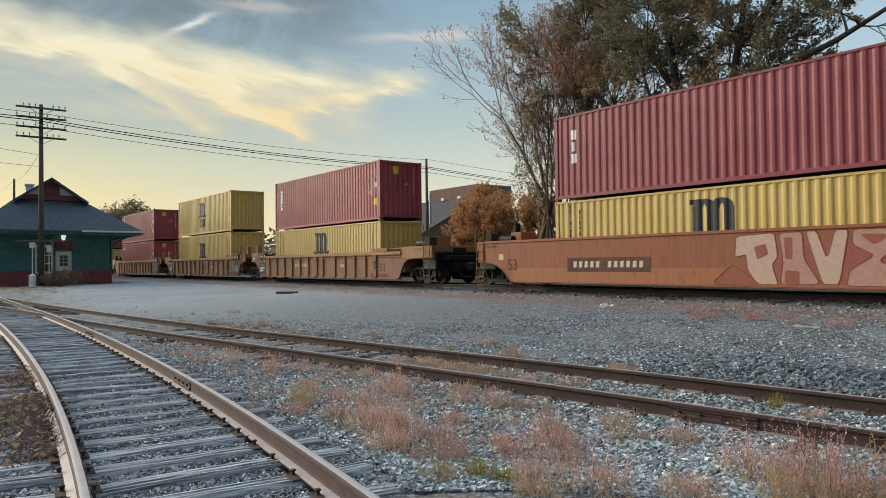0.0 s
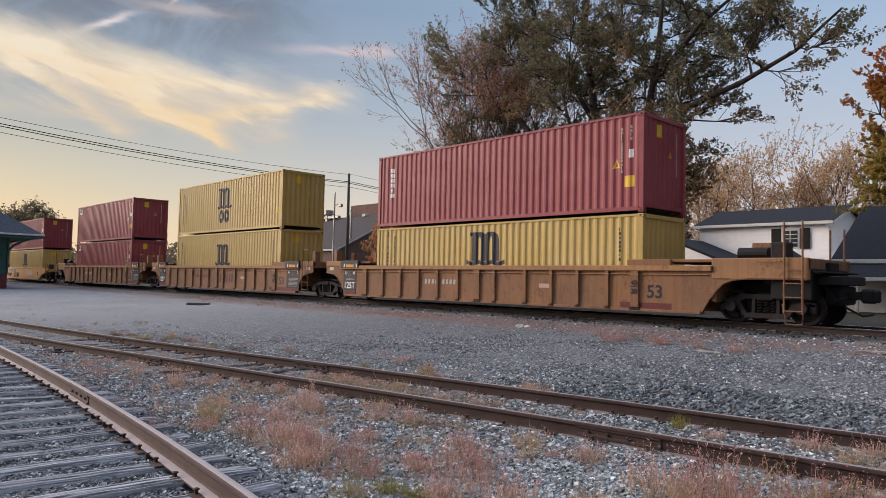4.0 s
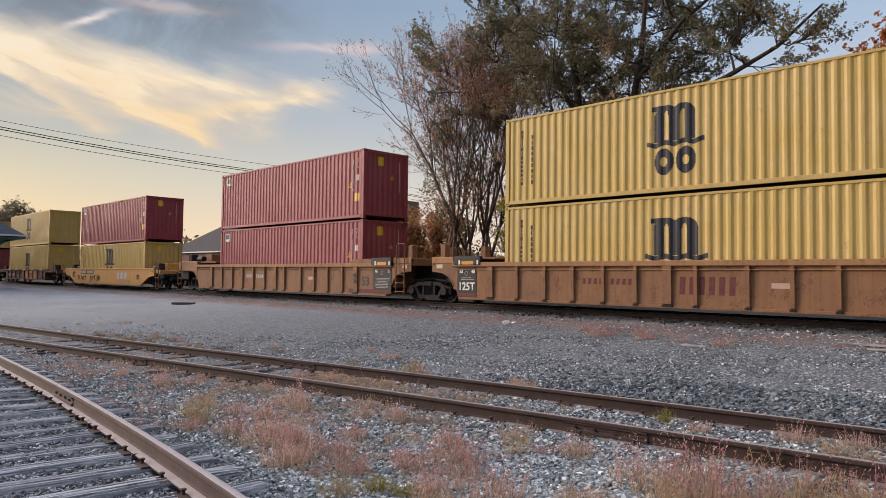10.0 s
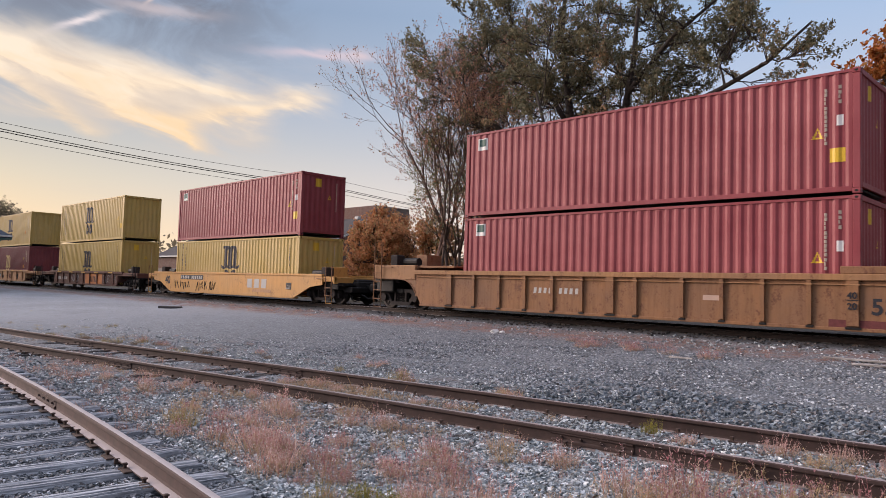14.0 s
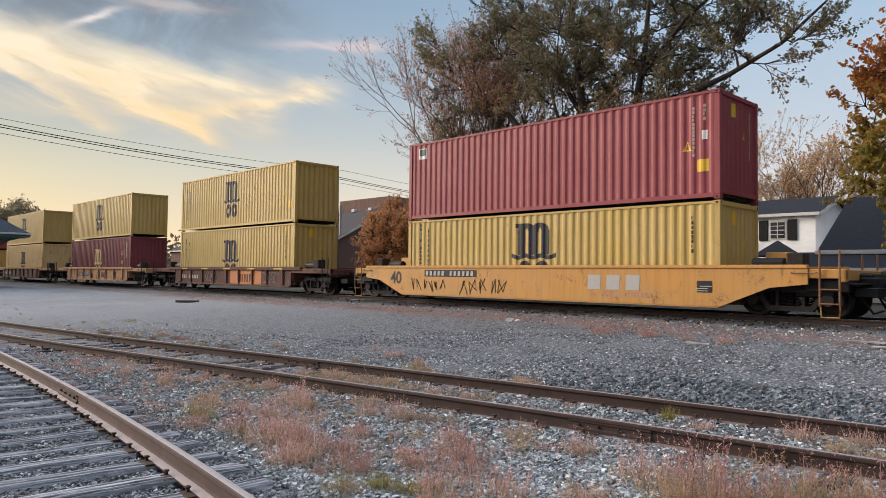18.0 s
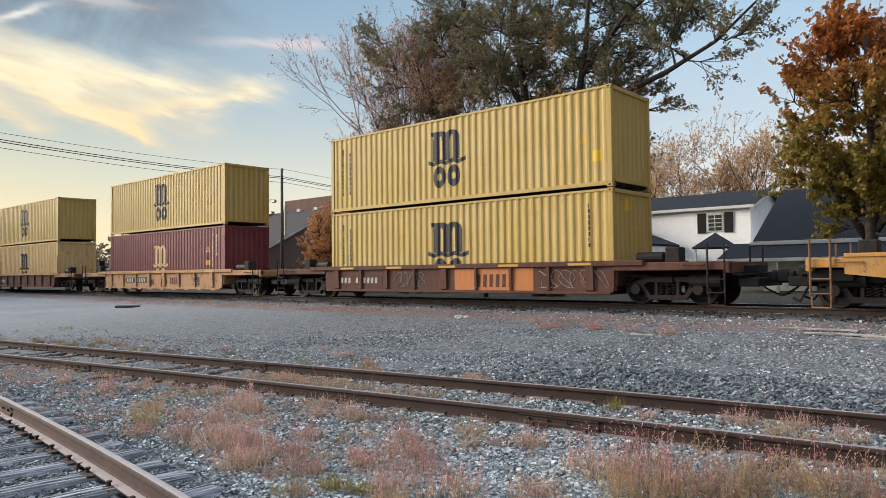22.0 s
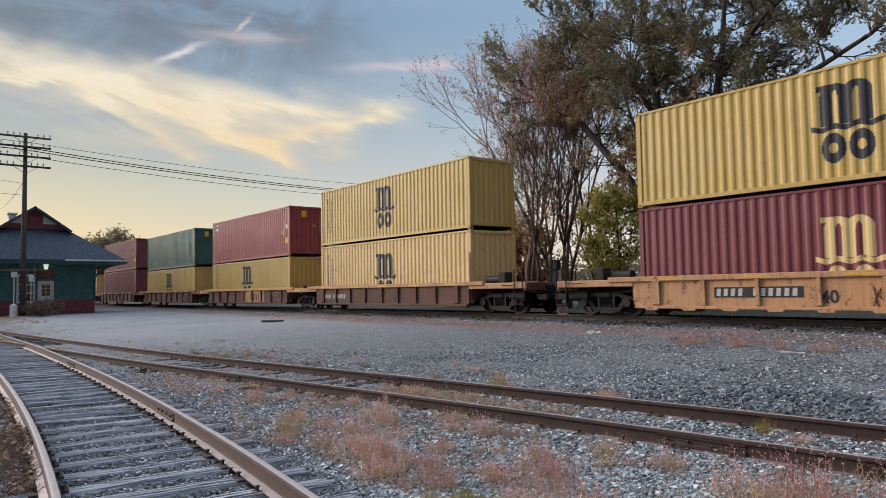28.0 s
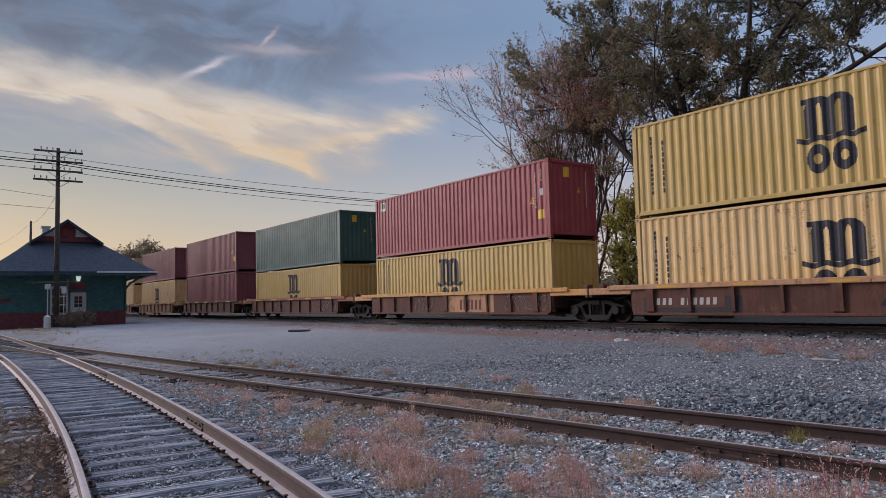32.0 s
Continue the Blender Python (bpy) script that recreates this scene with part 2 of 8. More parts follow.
TAN = painted_steel("tan_car_paint", (0.255, 0.122, 0.053), (0.185, 0.098, 0.056), 0.8, 0.7, 1.9)
TAN_PALE = painted_steel("tan_chord_paint", (0.34, 0.175, 0.072), (0.24, 0.13, 0.07), 0.6, 0.7, 1.9)
ORANGE = painted_steel("orange_brown_car_paint", (0.255, 0.080, 0.034), (0.22, 0.088, 0.044), 0.6, 0.65, 1.6)
GOLD = painted_steel("yellow_car_paint", (0.53, 0.26, 0.062), (0.46, 0.255, 0.085), 0.5, 0.55, 1.3)
BROWN = painted_steel("brown_car_paint", (0.075, 0.030, 0.021), (0.125, 0.054, 0.038), 0.8, 0.75, 1.9)
PEACH = painted_steel("faded_peach_car_paint", (0.46, 0.245, 0.115), (0.40, 0.24, 0.14), 0.8, 0.7, 1.9)
PATCH = painted_steel("orange_patch_paint", (0.50, 0.17, 0.045), (0.46, 0.17, 0.06), 0.2, 0.6)
BLACK = painted_steel("black_panel_paint", (0.014, 0.015, 0.017), (0.022, 0.022, 0.024), 0.1, 0.6)
IRON = plain("dark_cast_iron", (0.011, 0.010, 0.0095), 0.8, 0.0)
GREASE = plain("greasy_black_steel", (0.009, 0.0085, 0.0085), 0.6, 0.2)
WHEEL = plain("worn_wheel_steel", (0.024, 0.019, 0.017), 0.6, 0.3)
WHITE = plain("white_stencil_paint", (0.70, 0.69, 0.66), 0.6, 0.0, 0.06, 30)
CREAM = plain("cream_stencil_paint", (0.56, 0.41, 0.19), 0.6, 0.0, 0.06, 30)
INK = plain("faded_black_stencil_paint", (0.019, 0.020, 0.027), 0.6, 0.0, 0.3, 14)
LABEL_YELLOW = plain("yellow_label_film", (0.62, 0.39, 0.03), 0.45, 0.0, 0.08, 20)
MAROON = plain("dark_red_primer", (0.115, 0.030, 0.030), 0.7)
GRAF_A = plain("pale_spray_paint", (0.43, 0.30, 0.235), 0.5, 0.0, 0.1)
GRAF_B = plain("red_spray_paint", (0.24, 0.07, 0.05), 0.5, 0.0, 0.15)
CREAM_PALE = plain("grimy_cream_stencil_paint", (0.50, 0.42, 0.32), 0.6, 0.0, 0.1, 30)
CHORD_FILM = plain("faded_yellow_reflector_film", (0.50, 0.29, 0.05), 0.5, 0.0, 0.15, 12)
AMBER = plain("amber_reflector_film", (0.55, 0.23, 0.03), 0.4, 0.0, 0.1, 20)
GRAF_C = plain("mauve_spray_paint", (0.36, 0.20, 0.16), 0.5, 0.0, 0.15)
ORANGE_PALE = painted_steel("faded_orange_car_paint", (0.31, 0.115, 0.048), (0.28, 0.115, 0.058), 0.5, 0.65, 1.2)
RUSTED = plain("brown_rusted_pipe", (0.15, 0.085, 0.055), 0.8, 0.0, 0.4, 14)
DIM_WHITE = plain("grimy_white_stencil_paint", (0.40, 0.39, 0.37), 0.6, 0.0, 0.1, 30)
DUSTY = plain("dusty_cast_steel", (0.024, 0.019, 0.018), 0.85, 0.0, 0.4, 12)
GALV = plain("dull_galvanised_steel", (0.33, 0.31, 0.29), 0.5, 0.6)

def ground_material():
    a = Mat("crushed_stone_ground")
    pos = a.N.new("ShaderNodeNewGeometry").outputs["Position"]
    sep = a.N.new("ShaderNodeSeparateXYZ")
    a.L.new(pos, sep.inputs[0])
    x, y = sep.outputs[0], sep.outputs[1]
    stone = a.cells(pos, 24.0)
    gap = a.ramp(a.cells(pos, 24.0, "Distance"), (0.25, 1.0), (0.62, 0.0))
    fine = a.noise(pos, 70.0, 5, 0.7)
    wide = a.noise(pos, 0.35, 6, 0.6)
    mid = a.noise(pos, 2.2, 5, 0.6)
    g = a.ramp(stone, (0.0, (0.075, 0.085, 0.095)), (0.40, (0.165, 0.182, 0.197)), (0.70, (0.29, 0.31, 0.325)), (0.88, (0.40, 0.41, 0.41)), (1.0, (0.56, 0.56, 0.54)))
    g = a.mix(0.30, g, a.ramp(fine, (0.35, (0.05, 0.055, 0.06)), (0.65, (0.30, 0.315, 0.33))))
    g = a.mix(a.math("MULTIPLY", gap, 0.0), g, (0.03, 0.032, 0.035))
    g = a.mix(a.math("MULTIPLY", a.ramp(a.cells(pos, 24.0, "Distance"), (0.35, 0.0), (0.75, 1.0)), 0.75), g, (0.026, 0.028, 0.031))
    # dry earth and dead stalks between the stones near the yard tracks
    soil = a.mix(mid, (0.16, 0.11, 0.085), (0.24, 0.165, 0.125))
    g = a.mix(a.math("MULTIPLY", a.ramp(mid, (0.50, 0.0), (0.68, 1.0)), a.ramp(a.math("MULTIPLY", y, 0.1), (0.0, 0.75), (0.85, 0.35), (0.95, 0.10), (1.0, 0.05))), g, soil)
    # fine dusty lot towards the depot
    lot = a.mix(a.ramp(fine, (0.3, 0.0), (0.7, 1.0)), (0.185, 0.20, 0.214), (0.40, 0.423, 0.446))
    lot = a.mix(a.math("MULTIPLY", a.ramp(mid, (0.55, 0.0), (0.7, 1.0)), 0.35), lot, (0.10, 0.10, 0.10))
    lotmask = a.math("MULTIPLY", a.ramp(a.math("ADD", a.math("MULTIPLY", x, -0.02), a.math("MULTIPLY", wide, 0.25)), (0.44, 0.0), (0.72, 1.0)), a.ramp(a.math("MULTIPLY", y, 0.05), (0.16, 0.0), (0.30, 1.0), (0.79, 1.0), (0.84, 0.0)))
    g = a.mix(a.math("MULTIPLY", lotmask, 0.85), g, lot)
    # reddish weeds and dirt along the foot of the main line
    verge = a.math("MULTIPLY", a.ramp(a.math("MULTIPLY", y, 0.05), (0.74, 0.0), (0.79, 1.0), (0.835, 1.0), (0.86, 0.0)), a.ramp(mid, (0.35, 0.0), (0.6, 0.8)))
    g = a.mix(verge, g, (0.20, 0.105, 0.08))
    # turf past the railway
    turf = a.mix(mid, (0.035, 0.034, 0.020), (0.085, 0.070, 0.042))
    # near-black from the main line's shoulder on: grime plus the train's shade, painted in
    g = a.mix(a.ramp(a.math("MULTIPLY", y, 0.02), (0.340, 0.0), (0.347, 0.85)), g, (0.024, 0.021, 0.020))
    g = a.mix(a.ramp(a.math("MULTIPLY", y, 0.02), (0.50, 0.0), (0.58, 1.0)), g, turf)
    g = a.mix(a.math("MULTIPLY", a.ramp(wide, (0.35, 0.0), (0.7, 1.0)), 0.3), g, (0.10, 0.105, 0.11))
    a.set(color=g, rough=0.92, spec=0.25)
    a.bump(a.math("ADD", a.cells(pos, 26.0, "Distance"), a.math("MULTIPLY", fine, 0.5)), 0.7, 0.03)
    return a.m


def stone_material(name, dark, mid, light):
    a = Mat(name)
    r = a.rand(True)
    c = a.ramp(r, (0.0, dark), (0.50, mid), (0.86, light), (0.97, shade(light, 1.7)))
    c = a.mix(a.ramp(a.math("FRACT", a.math("MULTIPLY", r, 37.0)), (0.80, 0.0), (0.90, 0.55)), c, (0.20, 0.135, 0.10))
    pos = a.N.new("ShaderNodeNewGeometry").outputs["Position"]
    n = a.noise(pos, 90, 4)
    a.set(color=a.mix(0.35, c, a.mix(n, shade(mid, 0.6), shade(mid, 1.5))), rough=0.85, spec=0.3)
    a.bump(n, 0.4, 0.006)
    return a.m


def rail_material(name, rust, top, gloss):
    a = Mat(name)
    pos = a.N.new("ShaderNodeNewGeometry")
    sep = a.N.new("ShaderNodeSeparateXYZ")
    a.L.new(pos.outputs["Normal"], sep.inputs[0])
    n = a.noise(pos.outputs["Position"], 6, 6, 0.65)
    f = a.noise(pos.outputs["Position"], 40, 4)
    side = a.mix(a.ramp(n, (0.3, 0.0), (0.7, 1.0)), shade(rust, 0.6), shade(rust, 1.35))
    side = a.mix(a.math("MULTIPLY", f, 0.3), side, shade(rust, 0.35))
    crown = a.ramp(sep.outputs[2], (0.80, 0.0), (0.97, 1.0))
    crown = a.math("MULTIPLY", crown, a.ramp(n, (0.2, 0.75), (0.6, 1.0)))
    a.set(color=a.mix(crown, side, top), rough=a.ramp(crown, (0.0, 0.85), (1.0, gloss)), metal=a.math("MULTIPLY", crown, 0.6))
    a.bump(f, 0.2, 0.004)
    return a.m


def wood_material(name, dark, light, along="y"):
    a = Mat(name)
    s = (28, 1.6, 20) if along == "y" else (1.6, 28, 20)
    grain = a.noise(a.scaled(*s), 1.6, 6, 0.65, 0.4)
    spot = a.noise(None, 3.0, 5)
    tone = a.rand()
    c = a.mix(a.ramp(grain, (0.40, 0.0), (0.58, 1.0)), dark, light)
    c = a.mix(a.math("MULTIPLY", tone, 0.45), c, shade(dark, 0.9))
    c = a.mix(a.math("MULTIPLY", a.ramp(spot, (0.5, 0.0), (0.75, 1.0)), 0.5), c, shade(dark, 0.5))
    a.set(color=c, rough=0.9, spec=0.2)
    a.bump(grain, 0.6, 0.012)
    return a.m


GROUND = ground_material()
STONE = stone_material("grey_ballast_stone", (0.034, 0.044, 0.049), (0.245, 0.280, 0.292), (0.62, 0.645, 0.645))
STONE_MID = stone_material("dark_ballast_chips", (0.042, 0.050, 0.058), (0.165, 0.182, 0.198), (0.40, 0.415, 0.43))
# oily stone, its tones lowered further for the shade under the train
STONE_GRIME_SHADE = stone_material("oily_shaded_stone", (0.012, 0.011, 0.011), (0.034, 0.030, 0.028), (0.075, 0.066, 0.060))
STONE_PALE = stone_material("pale_speckled_stone", (0.058, 0.066, 0.076), (0.188, 0.205, 0.223), (0.46, 0.475, 0.485))
STONE_DARK = stone_material("dark_crushed_stone", (0.026, 0.034, 0.043), (0.106, 0.126, 0.143), (0.23, 0.256, 0.272))
RUST = plain("rusty_steel", (0.062, 0.040, 0.032), 0.9, 0.0, 0.45, 18)
RAIL_A = rail_material("rusty_rail_worn_top", (0.066, 0.038, 0.034), (0.52, 0.46, 0.45), 0.38)
RAIL_B = rail_material("dull_rusty_rail", (0.046, 0.025, 0.021), (0.36, 0.29, 0.265), 0.40)
RAIL_MAIN = rail_material("polished_main_rail", (0.045, 0.030, 0.025), (0.55, 0.52, 0.50), 0.25)
TIE_GREY = wood_material("weathered_grey_timber", (0.125, 0.135, 0.150), (0.47, 0.49, 0.52))
TIE_DARK = wood_material("dark_creosoted_timber", (0.034, 0.031, 0.030), (0.15, 0.14, 0.135))

# ---- shape helpers ----
class G:
    """Collects faces for one mesh."""

    def __init__(self):
        self.v, self.f = [], []

    def add(self, verts, faces):
        o = len(self.v)
        self.v += [tuple(p) for p in verts]
        self.f += [tuple(i + o for i in q) for q in faces]
        return self

    def hull(self, verts, faces):
        """Adds a convex solid, turning its faces outward."""
        c = sum((Vector(p) for p in verts), Vector()) / len(verts)
        out = []
        for q in faces:
            a, b, d = (Vector(verts[i]) for i in q[:3])
            n = (b - a).cross(d - a)
            mid = sum((Vector(verts[i]) for i in q), Vector()) / len(q)
            out.append(q if n.dot(mid - c) > 0 else q[::-1])
        return self.add(verts, out)

    def box(self, x0, x1, y0, y1, z0, z1, b=0.0, m=None):
        lo, hi = (min(x0, x1), min(y0, y1), min(z0, z1)), (max(x0, x1), max(y0, y1), max(z0, z1))
        if b <= 0:
            vs = [(hi[0] if i & 1 else lo[0], hi[1] if i & 2 else lo[1], hi[2] if i & 4 else lo[2]) for i in range(8)]
            fs = [(0, 2, 3, 1), (4, 5, 7, 6), (0, 1, 5, 4), (2, 6, 7, 3), (0, 4, 6, 2), (1, 3, 7, 5)]
        else:
            vs, at = [], {}
            for i in range(8):
                for ax in range(3):
                    p = []
                    for k in range(3):
                        s = 1 if i >> k & 1 else 0
                        full = hi[k] if s else lo[k]
                        p.append(full if k == ax else full + (-b if s else b))
                    at[i, ax] = len(vs)
                    vs.append(tuple(p))
            fs = []
            for ax in range(3):
                u, w = [k for k in range(3) if k != ax]
                for s in (0, 1):
                    c = [s << ax | (p << u) | (q << w) for p, q in ((0, 0), (1, 0), (1, 1), (0, 1))]
                    fs.append(tuple(at[i, ax] for i in c))
                for p in (0, 1):
                    for q in (0, 1):
                        i = p << u | q << w
                        j = i | 1 << ax
                        fs.append((at[i, u], at[i, w], at[j, w], at[j, u]))
            fs += [(at[i, 0], at[i, 1], at[i, 2]) for i in range(8)]
        if m is not None:
            vs = [m @ Vector(p) for p in vs]
        return self.hull(vs, fs)

    def prism(self, poly, axis, a, b):
        """A flat outline, counted round, drawn out along an axis from a to b."""
        n = len(poly)

        def at(p, w):
            return {"x": (w, p[0], p[1]), "y": (p[0], w, p[1]), "z": (p[0], p[1], w)}[axis]
        vs = [at(p, a) for p in poly] + [at(p, b) for p in poly]
        area = sum(poly[i][0] * poly[(i + 1) % n][1] - poly[(i + 1) % n][0] * poly[i][1] for i in range(n))
        fs = [tuple(range(n))[::-1], tuple(range(n, 2 * n))] + [(i, (i + 1) % n, n + (i + 1) % n, n + i) for i in range(n)]
        flip = (area < 0) ^ (axis == "y") ^ (b < a)
        return self.add(vs, [q[::-1] for q in fs] if flip else fs)

    def tube(self, pts, r, n=6, r1=None):
        pts = [Vector(p) for p in pts]
        rings, k = [], len(pts)
        up = Vector((0.13, 0.21, 0.97))
        for i, p in enumerate(pts):
            d = (pts[min(i + 1, k - 1)] - pts[max(i - 1, 0)]).normalized()
            s = d.cross(up)
            if s.length < 0.05:
                s = d.cross(Vector((1, 0.1, 0)))
            s.normalize()
            t = s.cross(d)
            rr = r if r1 is None else r + (r1 - r) * i / (k - 1)
            rings.append([p + rr * (math.cos(6.28319 * j / n) * s + math.sin(6.28319 * j / n) * t) for j in range(n)])
        vs = [p for ring in rings for p in ring]
        fs = [(i * n + j, i * n + (j + 1) % n, (i + 1) * n + (j + 1) % n, (i + 1) * n + j) for i in range(k - 1) for j in range(n)]
        fs += [tuple(range(n))[::-1], tuple(range((k - 1) * n, k * n))]
        return self.add(vs, [q[::-1] for q in fs])

    def cyl(self, p, q, r, n=12, r1=None):
        return self.tube([p, q], r, n, r1)

    def mesh(self, name, mat, smooth=False):
        me = bpy.data.meshes.new(name)
        me.from_pydata(self.v, [], self.f)
        if mat:
            me.materials.append(mat)
        if smooth:
            me.shade_smooth()
        me.update()
        return me


def part(name, g, mat, parent, label="", m=None, smooth=False):
    """One mesh object under a thing or part."""
    ob = new(name, g if isinstance(g, bpy.types.Mesh) else g.mesh(name, mat, smooth))
    ob.parent = parent
    if m is not None:
        ob.matrix_basis = m
    return tagged(ob, label)


def thing(name, label, category, group="", kind="", at=None, g=None, mat=None, smooth=False):
    ob = new(name, None if g is None else (g if isinstance(g, bpy.types.Mesh) else g.mesh(name, mat, smooth)))
    if g is None:
        ob.empty_display_size = 0.2
    if at is not None:
        ob.matrix_basis = at
    return tagged(ob, label, category, group, kind)


def soft(a, b, t):
    t = np.clip((t - a) / (b - a), 0, 1)
    return t * t * (3 - 2 * t)


def fast_mesh(name, V, F, mat, smooth=False):
    """A mesh from arrays of corners and of faces with an equal count of corners."""
    me = bpy.data.meshes.new(name)
    n, k = F.shape
    me.vertices.add(len(V))
    me.vertices.foreach_set("co", np.ascontiguousarray(V, dtype=np.float32).ravel())
    me.loops.add(n * k)
    me.loops.foreach_set("vertex_index", np.ascontiguousarray(F, dtype=np.int32).ravel())
    me.polygons.add(n)
    me.polygons.foreach_set("loop_start", np.arange(0, n * k, k, dtype=np.int32))
    me.update(calc_edges=True)
    me.validate()
    if smooth:
        me.shade_smooth()
    else:
        me.shade_flat()
    me.materials.append(mat)
    return me


# ---- ground and tracks ----
RAIL = 0.68          # top of the main line's rails
MAIN = 19.10         # middle of the main line
CURVE_A = np.polyfit([-110, -80, -65, -52, -45, -40, -35, -28, -21, -16, -12, -8, -6, -4, -2, 0, 4], [-38.9, -8.1, -1.65, 1.19, 2.02, 2.4, 2.6, 2.645, 2.524, 2.371, 2.194, 1.931, 1.75, 1.515, 1.22, 0.85, -0.2], 6)
CURVE_B = np.polyfit([-46, -40, -35, -28, -21, -16, -12, -8, -4, 0, 4, 9, 16], [1.88, 2.49, 3.01, 3.82, 4.73, 5.41, 5.955, 6.466, 6.912, 7.254, 7.45, 7.55, 7.6], 6)


def track_a(x):
    return np.polyval(CURVE_A, x)


def track_b(x):
    return np.polyval(CURVE_B, x)


def ground_z(x, y):
    """The lie of the land: level by the yard tracks, rising to the main line and the depot."""
    x, y = np.asarray(x, float), np.asarray(y, float)
    rise = np.interp(y, [7.8, 16.4, 17.4, 17.9, 20.4, 21.6, 26, 60, 400], [0.0, 0.36, 0.50, 0.52, 0.52, 0.40, 0.45, 0.6, 0.9])
    lot = 0.22 + 0.16 * np.clip((y - 1) / 14, 0, 1)
    k = soft(-30, -52, x) * (y < 16.4)
    rise = np.maximum(rise, lot * k + rise * (1 - k))
    heap = 0.13 * np.exp(-((y - 9.05 + 0.04 * x) / 0.6) ** 2) * soft(-8, -5.5, x) * (1 - soft(-1.0, 3.0, x))
    dip = np.interp(x, [-34, -20, -16, -8, 0, 9], [0.0, -0.025, -0.030, 0.018, 0.074, 0.115]) * np.exp(-((y - track_b(x)) / 1.5) ** 2)
    return rise + heap + dip


def lines(*runs):
    out = []
    for a, b, step in runs:
        out += list(np.linspace(a, b, max(2, int(round((b - a) / step)) + 1)))
    return np.array(sorted(set(np.round(out, 3))))


def make_ground():
    xs = lines((-900, -140, 60), (-140, -60, 5), (-60, -24, 0.8), (-24, 4, 0.16), (4, 30, 2), (30, 900, 60))
    ys = lines((-900, -40, 60), (-40, -6, 4), (-6, 0, 0.6), (0, 12, 0.16), (12, 22, 0.3), (22, 60, 4), (60, 900, 60))
    X, Y = np.meshgrid(xs, ys)
    Z = ground_z(X, Y)
    rng = np.random.default_rng(3)
    near = soft(70, 30, np.hypot(X, Y))
    Z = Z + near * (rng.normal(0, 0.008, Z.shape) + 0.018 * np.sin(X * 1.7 + 2 * np.sin(Y * 1.1)) * np.sin(Y * 1.9 + X * 0.6))
    Z -= 0.035 * soft(16.0, 9.0, np.abs(X + 9)) * (Y < 8.4)
    V = np.stack([X, Y, Z], -1).reshape(-1, 3)
    ny, nx = X.shape
    i = (np.arange(ny - 1)[:, None] * nx + np.arange(nx - 1)[None]).ravel()
    F = np.stack([i, i + 1, i + nx + 1, i + nx], -1)
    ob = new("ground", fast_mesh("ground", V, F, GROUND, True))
    tagged(ob, "grey crushed-stone yard with weeds, level out to the horizon", "ground", kind="structure")


def gravel(name, count, seed, spread, size, keep, mat, label, squash=0.65, lift=0.3):
    """Loose stones, thinning out with distance from the standpoint beside the yard track."""
    rng = np.random.default_rng(seed)
    a = np.radians(rng.uniform(spread[0], spread[1], count))
    r = 1.6 / np.tan(np.radians(rng.uniform(spread[2], spread[3], count)))
    x, y = -np.sin(a) * r, np.cos(a) * r
    ok = keep(x, y, rng)
    x, y = x[ok], y[ok]
    n = len(x)
    # a sharp-edged chip: a flat broken top of four corners over a foot of three
    base = np.array([(-0.9, -0.7, 0.5), (0.6, -0.9, 0.7), (0.9, 0.6, 0.5), (-0.6, 0.9, 0.75), (-0.8, -0.6, -0.8), (0.9, -0.2, -0.8), (-0.2, 0.9, -0.8)], float)
    faces = np.array([(0, 1, 2), (0, 2, 3), (0, 4, 1), (1, 4, 5), (1, 5, 2), (2, 5, 6), (2, 6, 3), (3, 6, 4), (3, 4, 0)])
    s = rng.uniform(size[0], size[1], n) * rng.uniform(0.6, 1.4, n)
    V = (base[None] + rng.uniform(-0.4, 0.4, (n, 7, 3))) * s[:, None, None] * np.array([1.1, 0.8, squash])
    q = rng.uniform(-1, 1, (n, 3)) * np.array([0.5, 0.5, 3.1416])
    for ax, (u, w) in enumerate(((1, 2), (0, 2), (0, 1))):
        c, d = np.cos(q[:, ax])[:, None], np.sin(q[:, ax])[:, None]
        V[..., u], V[..., w] = c * V[..., u] - d * V[..., w], d * V[..., u] + c * V[..., w]
    z = ground_z(x, y) - 0.02 * (y < 8.4) + s * lift
    V += np.stack([x, y, z], -1)[:, None]
    F = (faces[None] + 7 * np.arange(n)[:, None, None]).reshape(-1, 3)
    tagged(new(name, fast_mesh(name, V.reshape(-1, 3), F, mat)), label, "gravel", kind="stuff")


RAIL_SHAPE = [(-0.075, 0), (0.075, 0), (0.075, 0.012), (0.016, 0.032), (0.009, 0.05), (0.009, 0.128), (0.034, 0.142), (0.038, 0.150), (0.037, 0.172), (0.028, 0.181), (0.010, 0.185),
              (-0.010, 0.185), (-0.028, 0.181), (-0.037, 0.172), (-0.038, 0.150), (-0.034, 0.142), (-0.009, 0.128), (-0.009, 0.05), (-0.016, 0.032), (-0.075, 0.012)]


def rail_mesh(pts):
    g, n = G(), len(RAIL_SHAPE)
    vs, fs = [], []
    for i, p in enumerate(pts):
        d = (Vector(pts[min(i + 1, len(pts) - 1)]) - Vector(pts[max(i - 1, 0)])).normalized()
        s = Vector((-d.y, d.x, 0)).normalized()
        vs += [Vector(p) + s * u + Vector((0, 0, w)) for u, w in RAIL_SHAPE]
    for i in range(len(pts) - 1):
        fs += [(i * n + j, i * n + (j + 1) % n, (i + 1) * n + (j + 1) % n, (i + 1) * n + j) for j in range(n)]
    fs += [tuple(range(n)), tuple(range((len(pts) - 1) * n, len(pts) * n))[::-1]]
    return g.add(vs, [q[::-1] for q in fs])


